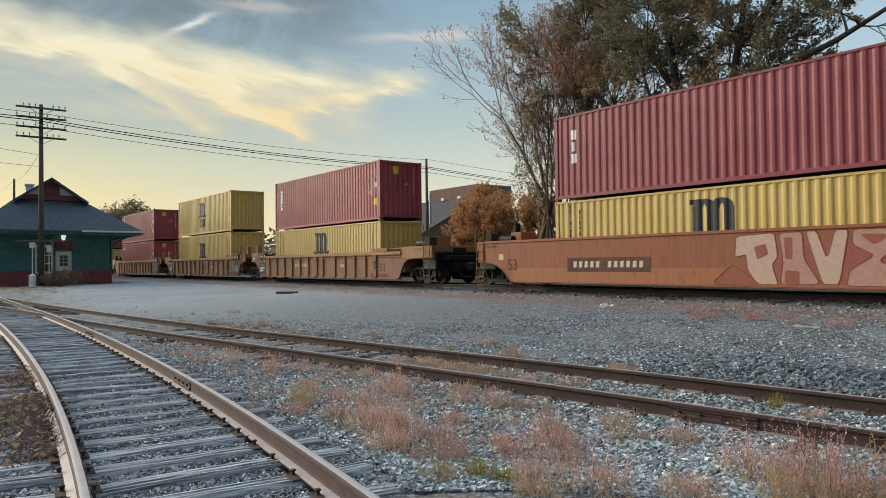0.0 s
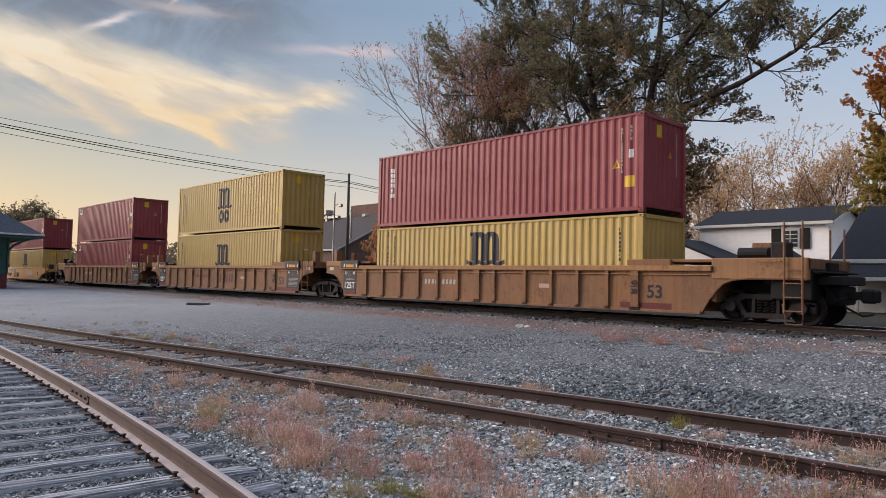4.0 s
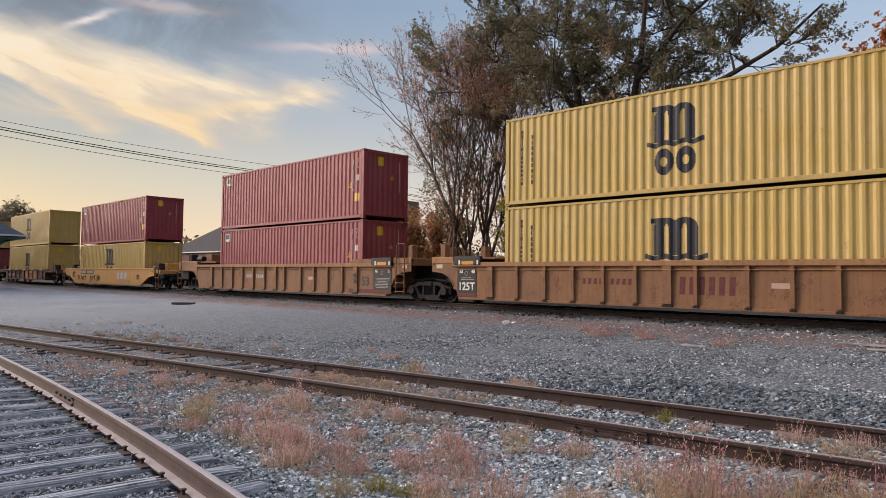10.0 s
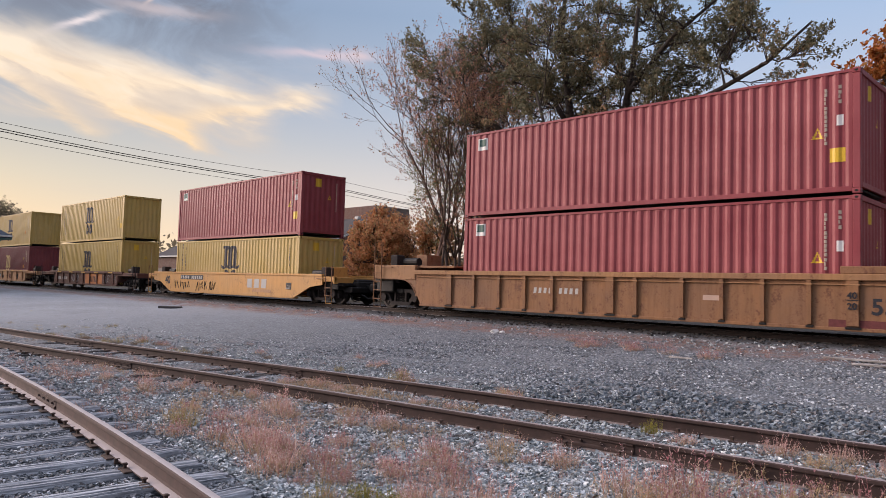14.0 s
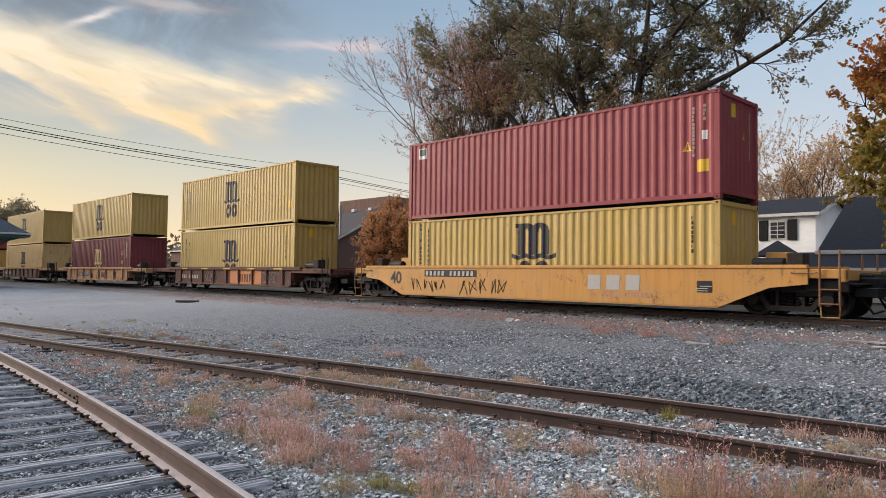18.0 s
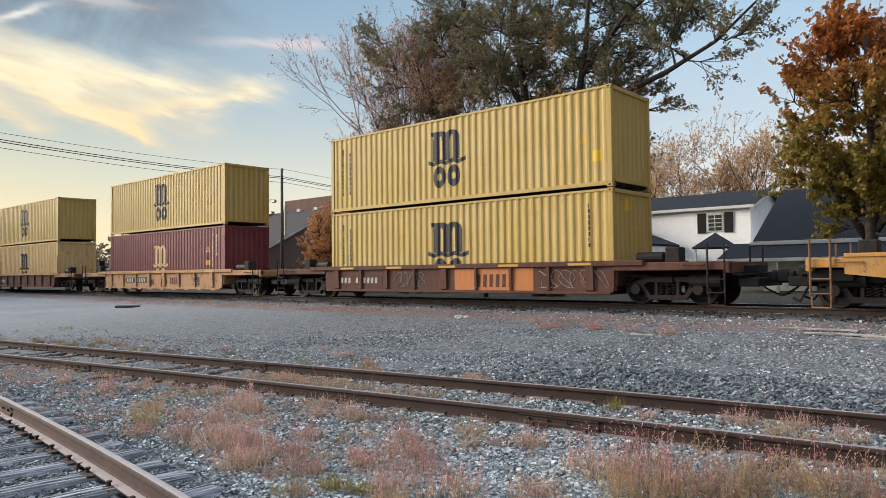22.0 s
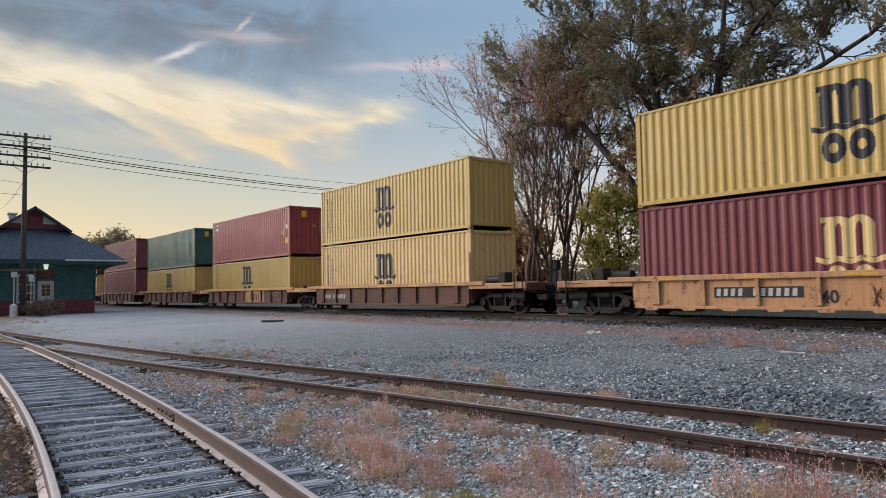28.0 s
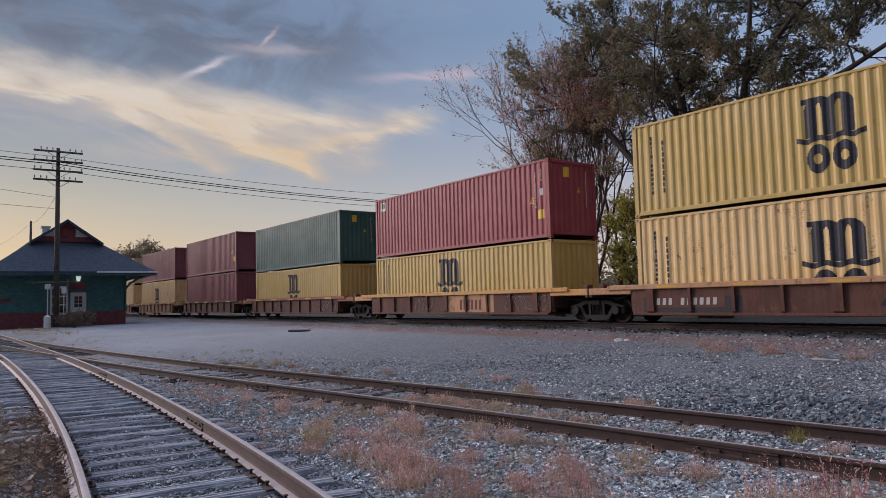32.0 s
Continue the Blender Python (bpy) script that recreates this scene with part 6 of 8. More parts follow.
def gable_house(name, label, x0, x1, y0, y1, ground, eave, ridge, along, wall, roof, over=0.35, boards=0.2, category="house"):
    """A gabled building; along says which way its ridge runs."""
    h = thing(name, label, category)
    w = part("wall", G().box(x0, x1, y0, y0 + 0.2, ground, eave), wall, h)
    n = int((eave - ground) / boards)
    for i in range(n):
        zz = ground + i * boards
        part("board", G().prism([(y0, zz), (y0 - 0.02, zz), (y0 - 0.004, zz + boards), (y0, zz + boards)], "x", x0, x1), wall, w)
    part("wall", G().box(x1 - 0.2, x1, y0 + 0.2, y1, ground, eave), wall, h)
    part("wall", G().box(x0, x0 + 0.2, y0 + 0.2, y1, ground, eave), wall, h)
    part("wall", G().box(x0 + 0.2, x1 - 0.2, y1 - 0.2, y1, ground, eave), wall, h)
    if along == "x":
        m = (y0 + y1) / 2
        for s, ye in ((-1, y0 - over), (1, y1 + over)):
            ze = eave - (ridge - eave) * over / (m - y0)
            part("roof", slab(G(), (x0 - over, ye, ze), (x1 + over, ye, ze), (x1 + over, m, ridge), (x0 - over, m, ridge), 0.16), roof, h)
        for x in (x0, x1 - 0.15):
            part("gable", G().prism([(y0, eave), (y1, eave), (m, ridge - 0.1)], "x", x, x + 0.15), wall, h)
        part("fascia", G().box(x0 - over, x1 + over, y0 - over - 0.03, y0 - over + 0.01, eave - 0.27, eave - 0.08, 0.01), TRIM_PALE, h)
        for s, ye in ((-1, y0 - over), (1, y1 + over)):
            ze = eave - (ridge - eave) * over / (m - y0)
            part("rake_board", slab(G(), (x1 + over, ye, ze - 0.02), (x1 + over + 0.04, ye, ze - 0.02), (x1 + over + 0.04, m, ridge - 0.02), (x1 + over, m, ridge - 0.02), 0.24), TRIM_PALE, h)
    else:
        m = (x0 + x1) / 2
        for s, xe in ((-1, x0 - over), (1, x1 + over)):
            ze = eave - (ridge - eave) * over / (m - x0)
            part("roof", slab(G(), (xe, y0 - over, ze), (xe, y1 + over, ze), (m, y1 + over, ridge), (m, y0 - over, ridge), 0.14), roof, h)
        g = part("gable", G().prism([(x0, eave), (x1, eave), (m, ridge - 0.1)], "y", y0, y0 + 0.15), wall, h)
        k = int((ridge - eave) / boards)
        for i in range(k):
            zz, half = eave + i * boards, (m - x0) * (1 - (i + 1) * boards / (ridge - eave))
            if half > 0.1:
                part("board", G().prism([(y0, zz), (y0 - 0.02, zz), (y0 - 0.004, zz + boards), (y0, zz + boards)], "x", m - half, m + half), wall, g)
    return h


def make_houses():
    h = gable_house("house", "white-sided two-storey house with dark roof and shuttered window", -23.1, -14.9, 46, 53, 0.4, 5.75, 6.95, "x", SIDING, SHINGLE_DARK)
    win = part("window", G().box(-17.65, -16.55, 45.93, 45.99, 4.05, 5.25, 0.01), TRIM_PALE, h, "white-framed sash window")
    part("pane", G().box(-17.52, -16.68, 45.90, 45.93, 4.15, 4.62), GLASS_DARK, win)
    part("pane", G().box(-17.52, -16.68, 45.90, 45.93, 4.68, 5.15), GLASS_DARK, win)
    part("muntin", G().box(-17.12, -17.08, 45.885, 45.90, 4.15, 5.15), TRIM_PALE, win)
    for z in (4.385, 4.915):
        part("muntin", G().box(-17.52, -16.68, 45.885, 45.90, z - 0.02, z + 0.02), TRIM_PALE, win)
    for x in (-18.25, -16.5):
        part("shutter", G().box(x, x + 0.55, 45.90, 45.97, 4.0, 5.3, 0.01), GREASE, h, "black louvred shutter")
    win = part("window", G().box(-21.5, -20.4, 45.93, 45.99, 1.4, 2.6, 0.01), TRIM_PALE, h)
    part("pane", G().box(-21.38, -20.52, 45.90, 45.93, 1.5, 2.5), GLASS_DARK, win)
    gable_house("house", "low house with a broad dark blue roof", -11.7, 3.0, 38, 48, 0.4, 3.1, 6.1, "x", SIDING, SHINGLE_DARK, 0.5)
    gable_house("garage", "small white-sided garage with a gable", -26.0, -19.5, 41, 45.6, 0.5, 3.33, 4.64, "y", SIDING, SHINGLE_DARK, 0.12, category="garage")
    porch = slab(G(), (-13.2, 35.6, 2.15), (3.2, 35.6, 2.15), (3.2, 38.0, 2.95), (-13.2, 38.0, 2.95), 0.12)
    part("porch_roof", porch, SHINGLE_DARK, bpy.data.objects["house.001"], "dark porch roof")
    part("porch_fascia", G().box(-13.2, 3.2, 35.55, 35.6, 1.98, 2.14, 0.01), TRIM_PALE, bpy.data.objects["house.001"])
    for x in np.arange(-13.0, 3.2, 2.6):
        part("porch_post", G().box(x - 0.06, x + 0.06, 35.7, 35.82, 0.4, 2.05, 0.01), TRIM_PALE, bpy.data.objects["house.001"])
    gz = thing("gazebo", "small garden shelter with a dark pyramid roof", "gazebo", at=pose(-16.0, 43.0, 0.45))
    for k in range(4):
        a, c = radians(45 + 90 * k), radians(135 + 90 * k)
        p, q = (1.5 * math.cos(a), 1.5 * math.sin(a), 2.5), (1.5 * math.cos(c), 1.5 * math.sin(c), 2.5)
        part("roof_plane", slab(G(), p, q, (0.02 * q[0], 0.02 * q[1], 3.4), (0.02 * p[0], 0.02 * p[1], 3.4), 0.08), SHINGLE_DARK, gz)
        part("post", G().box(0.85 * p[0] - 0.06, 0.85 * p[0] + 0.06, 0.85 * p[1] - 0.06, 0.85 * p[1] + 0.06, 0, 2.6, 0.01), TRIM_PALE, gz)
    b = gable_house("warehouse", "long brown building with a dark grey roof and rooftop vents", -112, -69.4, 48, 68, 0.4, 5.06, 10.1, "x", BRICK_FAR, ROOF_GREY, 0.3, 4.6, category="building")
    for x in (-86.4, -84.8):
        part("roof_vent", G().cyl((x, 57.5, 9.2), (x, 57.5, 10.6), 0.5, 10).cyl((x, 57.5, 10.6), (x, 57.5, 11.2), 0.75, 10), GALV, b, "grey roof ventilator")
    part("roof_duct", G().box(-86, -82, 57.1, 57.6, 10.0, 10.35, 0.03), GALV, b)
    part("roof_unit", G().box(-83, -72, 60, 66, 8.0, 12.0, 0.05), BRICK_FAR, b, "brown rooftop block")
    for x in np.arange(-84, -71, 3.6):
        part("ridge_vent", G().box(x, x + 0.7, 57.4, 57.9, 9.9, 10.3, 0.04), TRIM_PALE, b, "small pale ridge vent")

# ---- trees and weeds ----
def thin(a, c, share=0.42):
    """Leaf blades let some of the light through."""
    t, m = a.N.new("ShaderNodeBsdfTranslucent"), a.N.new("ShaderNodeMixShader")
    a.L.new(c, t.inputs[0])
    m.inputs[0].default_value = share
    a.L.new(a.p.outputs[0], m.inputs[1])
    a.L.new(t.outputs[0], m.inputs[2])
    a.L.new(m.outputs[0], a.N["Material Output"].inputs[0])
    return a.m


def leaf_material(name, tones):
    a = Mat(name)
    r = a.rand(True)
    n = len(tones)
    c = a.ramp(r, *[((i + 0.5) / n, t) for i, t in enumerate(tones)])
    a.set(color=c, rough=0.65, spec=0.25)
    return thin(a, c)


BARK = plain("grey_brown_bark", (0.060, 0.048, 0.040), 0.95, 0, 0.4, 7)
BARK_MID = plain("brown_twig_bark", (0.115, 0.078, 0.062), 0.95, 0, 0.3, 7)
BARK_PALE = plain("pale_twig_bark", (0.19, 0.12, 0.095), 0.95, 0, 0.3, 7)
LEAF_MAPLE = leaf_material("olive_autumn_leaves", [(0.125, 0.145, 0.075), (0.165, 0.180, 0.090), (0.21, 0.205, 0.105), (0.28, 0.215, 0.105), (0.38, 0.19, 0.095), (0.145, 0.165, 0.09)])
LEAF_RUST = leaf_material("rusty_brown_leaves", [(0.30, 0.115, 0.050), (0.40, 0.165, 0.065), (0.25, 0.12, 0.05), (0.24, 0.17, 0.06)])
LEAF_FADED = leaf_material("faded_orange_leaves", [(0.48, 0.22, 0.10), (0.58, 0.30, 0.15), (0.40, 0.18, 0.08), (0.42, 0.29, 0.13)])
LEAF_PINK = leaf_material("sparse_reddish_leaves", [(0.48, 0.22, 0.16), (0.48, 0.29, 0.20), (0.38, 0.19, 0.13), (0.34, 0.26, 0.15)])
def two_tone_leaves(name, high, lowt, z0, z1):
    """Leaves that turn from one set of tones to another up the crown."""
    a = Mat(name)
    r = a.rand(True)
    hi = a.ramp(r, *[((i + 0.5) / len(high), t) for i, t in enumerate(high)])
    lo = a.ramp(r, *[((i + 0.5) / len(lowt), t) for i, t in enumerate(lowt)])
    sep = a.N.new("ShaderNodeSeparateXYZ")
    a.L.new(a.N.new("ShaderNodeTexCoord").outputs["Object"], sep.inputs[0])
    k = a.math("ADD", a.math("MULTIPLY", a.math("SUBTRACT", sep.outputs[2], z0), 1 / (z1 - z0)), a.math("MULTIPLY", a.math("SUBTRACT", r, 0.5), 0.6))
    c = a.mix(a.ramp(k, (0.2, 0.0), (0.8, 1.0)), lo, hi)
    a.set(color=c, rough=0.65, spec=0.25)
    return thin(a, c)


LEAF_GREEN = leaf_material("yellow_green_shrub_leaves", [(0.29, 0.27, 0.05), (0.38, 0.34, 0.065), (0.18, 0.19, 0.04), (0.45, 0.37, 0.08)])
LEAF_ORANGE = two_tone_leaves("orange_green_maple_leaves", [(0.42, 0.13, 0.035), (0.33, 0.11, 0.03), (0.40, 0.19, 0.05)], [(0.22, 0.20, 0.045), (0.30, 0.25, 0.055), (0.40, 0.27, 0.065)], 4.5, 8.5)
LEAF_DARK = leaf_material("dark_evergreen_needles", [(0.018, 0.030, 0.020), (0.030, 0.044, 0.026)])
LEAF_GOLD = leaf_material("thin_golden_leaves", [(0.56, 0.38, 0.20), (0.62, 0.44, 0.25), (0.42, 0.29, 0.15), (0.60, 0.35, 0.19)])
LEAF_FAR = leaf_material("far_hazy_leaves", [(0.17, 0.14, 0.09), (0.22, 0.18, 0.12), (0.13, 0.115, 0.075)])


def leaves(centres, per, spread, size, seed, drop=0.6):
    """Many small leaf blades, in loose tufts round the given centres."""
    rng = np.random.default_rng(seed)
    c = np.repeat(np.asarray(centres, float), per, axis=0)
    n = len(c)
    p = c + rng.normal(0, 1, (n, 3)) * np.array([spread, spread, spread * drop])
    return blades(p, size, rng)


def blades(p, size, rng):
    n = len(p)
    u = rng.normal(0, 1, (n, 3))
    u /= np.linalg.norm(u, axis=1, keepdims=True)
    w = np.cross(u, rng.normal(0, 1, (n, 3)))
    w /= np.linalg.norm(w, axis=1, keepdims=True) + 1e-9
    s = (rng.uniform(0.6, 1.3, n) * size)[:, None]
    V = np.stack([p - u * s, p + w * s * 0.55, p + u * s, p - w * s * 0.55], 1).reshape(-1, 3)
    return V, np.arange(4 * n).reshape(-1, 4)


def sprays(twigs, per, jitter, size, seed):
    """Leaf blades strung along twigs, thickest towards the tips."""
    rng = np.random.default_rng(seed)
    a, b = np.array([t[0] for t in twigs]), np.array([t[1] for t in twigs])
    n = len(a)
    k = rng.uniform(0.1, 1.05, (n, per, 1)) ** 0.8
    p = a[:, None] + (b - a)[:, None] * k + rng.normal(0, jitter, (n, per, 3)) * (1.15 - 0.6 * k)
    return blades(p.reshape(-1, 3), size, rng)


def tree(name, label, x, y, z, limbs, envelope, clumps, per, spread, size, leaf, seed, bark=None, twig=0.05, leafless=0.0, category="tree", lift=0.35):
    """Hand-set main limbs, with branches reaching out to tufts of leaves spread unevenly through the crown.
    limbs: lists of points with a radius at each end; envelope: ellipsoids (cx, cy, cz, rx, ry, rz, share)."""
    rng = random.Random(seed)
    t = thing(name, label, category, at=pose(x, y, z))
    g = G()
    nodes = []
    for pts, r0, r1 in limbs:
        g.tube(pts, r0, 9, r1)
        for i in range(len(pts) - 1):
            for k in range(5):
                nodes.append((Vector(pts[i]).lerp(Vector(pts[i + 1]), k / 5), r0 + (r1 - r0) * (i + k / 5) / (len(pts) - 1)))
    part("trunk", g, bark or BARK, t, smooth=True)
    total = sum(e[6] for e in envelope)
    twigs, b = [], G()
    for cx, cy, cz, rx, ry, rz, share in envelope:
        for _ in range(int(clumps * share / total)):
            while True:
                v = Vector((rng.uniform(-1, 1), rng.uniform(-1, 1), rng.uniform(-1, 1)))
                if 0.12 < v.length < 1.0 and (v.length > 0.55 or rng.random() < 0.5):
                    break
            c = Vector((cx + v.x * rx, cy + v.y * ry, cz + v.z * rz))
            root, r = min(nodes, key=lambda q: (q[0] - c).length + (2.0 if q[0].z > c.z else 0.0))
            mid = root.lerp(c, 0.55) + Vector((rng.uniform(-0.3, 0.3), rng.uniform(-0.3, 0.3), -0.12 * (c - root).length * rng.random()))
            b.tube([root, root.lerp(mid, 0.5) + Vector((0, 0, 0.1)), mid, c], min(twig, r * 0.6), 4, twig * 0.25)
            out = Vector((v.x, v.y, 0.35 + 0.5 * max(v.z, 0))).normalized()
            for _k in range(6):
                d = (out * 0.8 + Vector((rng.gauss(0, 0.5), rng.gauss(0, 0.5), rng.gauss(lift, 0.45)))).normalized() * spread * rng.uniform(1.2, 2.8)
                s0 = mid.lerp(c, rng.uniform(0.45, 1.0))
                b.tube([s0, s0 + d * 0.5 + Vector((0, 0, -0.05)), s0 + d], twig * 0.32, 3, twig * 0.08)
                if rng.random() >= leafless:
                    twigs.append((tuple(s0), tuple(s0 + d)))
            nodes.append((mid, twig))
    part("branch_work", b, bark or BARK, t)
    V, F = sprays(twigs, per, spread * 0.26, size, seed)
    ob = new("crown", fast_mesh("crown", V, F, leaf))
    ob.parent = t
    return t


def cluster_tree(name, label, x, y, z, limbs, envelope, clusters, leaf, seed, reach=1.45, per=12, size=0.085, bark=None, bare=0.0, twig=0.040):
    """A broad tree whose leaves stand in separate sprays: each branch ends in a fan of shoots, each shoot in leafy twigs, with gaps between."""
    rng = random.Random(seed)
    t = thing(name, label, "tree", at=pose(x, y, z))
    g, nodes = G(), []
    for pts, r0, r1 in limbs:
        g.tube(pts, r0, 9, r1)
        for i in range(len(pts) - 1):
            for k in range(5):
                nodes.append((Vector(pts[i]).lerp(Vector(pts[i + 1]), k / 5), r0 + (r1 - r0) * (i + k / 5) / (len(pts) - 1)))
    part("trunk", g, bark or BARK, t, smooth=True)
    total = sum(e[6] for e in envelope)
    b, twigs = G(), []
    for cx, cy, cz, rx, ry, rz, share in envelope:
        for _ in range(max(1, int(clusters * share / total))):
            while True:
                v = Vector((rng.uniform(-1, 1), rng.uniform(-1, 1), rng.uniform(-1, 1)))
                if 0.2 < v.length < 1.0 and (v.length > 0.6 or rng.random() < 0.4):
                    break
            c = Vector((cx + v.x * rx, cy + v.y * ry, cz + v.z * rz))
            root, r = min(nodes, key=lambda q: (q[0] - c).length + (2.0 if q[0].z > c.z else 0.0))
            mid = root.lerp(c, 0.5) + Vector((rng.uniform(-0.3, 0.3), rng.uniform(-0.3, 0.3), 0.10 * (c - root).length * rng.uniform(-1, 0.6)))
            b.tube([root, root.lerp(mid, 0.5) + Vector((0, 0, 0.1)), mid, c], min(twig * 1.6, r * 0.6), 5, twig * 0.5)
            out = (c - root).normalized() * 0.5 + Vector((v.x * 0.6, v.y * 0.6, 0.30 + 0.55 * v.z))
            out.normalize()
            for _s in range(7):
                d = (out + Vector((rng.gauss(0, 0.42), rng.gauss(0, 0.42), rng.gauss(0.14, 0.34)))).normalized() * reach * rng.uniform(0.55, 1.15)
                s0 = mid.lerp(c, rng.uniform(0.35, 1.0))
                s1 = s0 + d
                bow = s0.lerp(s1, 0.5) + Vector((rng.gauss(0, 0.06), rng.gauss(0, 0.06), -0.06))
                b.tube([s0, bow, s1], twig * 0.42, 4, twig * 0.15)
                if rng.random() < bare:
                    continue
                twigs.append((tuple(bow), tuple(s1)))
                for _k in range(4):
                    w = (d.normalized() + Vector((rng.gauss(0, 0.55), rng.gauss(0, 0.55), rng.gauss(0.18, 0.45)))).normalized() * reach * rng.uniform(0.22, 0.46)
                    q = bow.lerp(s1, rng.uniform(-0.3, 1.0))
                    b.tube([q, q + w], twig * 0.16, 3, twig * 0.06)
                    twigs.append((tuple(q), tuple(q + w)))
            nodes.append((mid, twig))
    part("branch_work", b, bark or BARK, t)
    V, F = sprays(twigs, per, 0.075 * reach / 1.45, size, seed)
    ob = new("crown", fast_mesh("crown", V, F, leaf))
    ob.parent = t
    return t


def fork_tree(name, label, x, y, z, stems, height, leaf, seed, levels=5, fork=24.0, per=2, size=0.05, bark=None, radius=0.12, shrink=0.74, side=0.55):
    """A thin-leaved tree of forking stems: every limb bends, throws side shoots and splits until it ends in fine twigs.
    stems: lean in degrees and compass of each stem from the ground."""
    rng = random.Random(seed)
    t = thing(name, label, "tree", at=pose(x, y, z))
    trunk, fine, twigs = G(), G(), []
    first = height * (1 - shrink) / (1 - shrink ** (levels + 1))

    def turned(d, angle, about):
        s = d.cross(Vector((0.3, 0.2, 0.93)))
        if s.length < 0.1:
            s = d.cross(Vector((1, 0, 0)))
        s.normalize()
        s = Matrix.Rotation(about, 3, d) @ s
        return (d * math.cos(angle) + s * math.sin(angle)).normalized()

    def grow(p, d, long, r, level):
        r1 = max(r * 0.62, 0.005)
        a = p + d * long * 0.5 + Vector((rng.gauss(0, 0.035), rng.gauss(0, 0.035), 0)) * long
        e = a + (d + Vector((rng.gauss(0, 0.10), rng.gauss(0, 0.10), 0.16))).normalized() * long * 0.5
        (trunk if level >= levels - 1 else fine).tube([p, a, e], r, 7 if level >= levels - 1 else (4 if level > 1 else 3), r1)
        d = (e - a).normalized()
        if level <= 1:
            twigs.append((tuple(a), tuple(e)))
        if level == 0:
            return
        about = rng.uniform(0, 6.283)
        n = 3 if rng.random() < 0.35 else 2
        for k in range(n):
            grow(e, turned(d, radians(fork * rng.uniform(0.5, 1.25)), about + 6.283 * k / n + rng.gauss(0, 0.3)), long * shrink * rng.uniform(0.85, 1.15), r1, level - 1)
        if rng.random() < side or level < 3:
            q = p.lerp(a, rng.uniform(0.4, 1.0)) if rng.random() < 0.5 else a.lerp(e, rng.uniform(0.1, 0.8))
            grow(q, turned(d, radians(fork * rng.uniform(1.2, 2.0)), rng.uniform(0, 6.283)), long * shrink * rng.uniform(0.6, 0.95), r1 * 0.75, max(0, level - 2 if level > 2 else level - 1))

    for lean, compass, share in stems:
        d = Vector((math.sin(radians(lean)) * math.cos(radians(compass)), math.sin(radians(lean)) * math.sin(radians(compass)), math.cos(radians(lean))))
        grow(Vector((0.12 * d.x, 0.12 * d.y, -0.1)), d, first * share, radius * share, levels)
    part("trunk", trunk, bark or BARK_MID, t, smooth=True)
    part("branch_work", fine, bark or BARK_MID, t)
    V, F = sprays(twigs, per, 0.10, size, seed)
    ob = new("crown", fast_mesh("crown", V, F, leaf))
    ob.parent = t
    return t


def patchy_leaves(name, green, bronze, scale=0.30, low=6.0, high=12.0):
    """Leaves that have turned bronze in patches, most of them low in the crown."""
    a = Mat(name)
    r = a.rand(True)
    g1 = a.ramp(r, *[((i + 0.5) / len(green), t) for i, t in enumerate(green)])
    g2 = a.ramp(r, *[((i + 0.5) / len(bronze), t) for i, t in enumerate(bronze)])
    co = a.N.new("ShaderNodeTexCoord").outputs["Object"]
    sep = a.N.new("ShaderNodeSeparateXYZ")
    a.L.new(co, sep.inputs[0])
    h = a.math("MULTIPLY", a.math("SUBTRACT", sep.outputs[2], low), 0.30 / (high - low))
    k = a.math("ADD", a.math("SUBTRACT", a.noise(co, scale, 4, 0.6), h), a.math("MULTIPLY", a.math("SUBTRACT", r, 0.5), 0.16))
    c = a.mix(a.ramp(k, (0.33, 0.0), (0.50, 1.0)), g1, g2)
    a.set(color=c, rough=0.6, spec=0.25)
    return thin(a, c, 0.36)


LEAF_GREAT = patchy_leaves("dark_olive_and_bronze_leaves", [(0.155, 0.155, 0.092), (0.21, 0.19, 0.108), (0.125, 0.125, 0.078), (0.27, 0.215, 0.12), (0.185, 0.17, 0.098)], [(0.29, 0.21, 0.12), (0.36, 0.225, 0.12), (0.23, 0.18, 0.105), (0.44, 0.235, 0.12)])


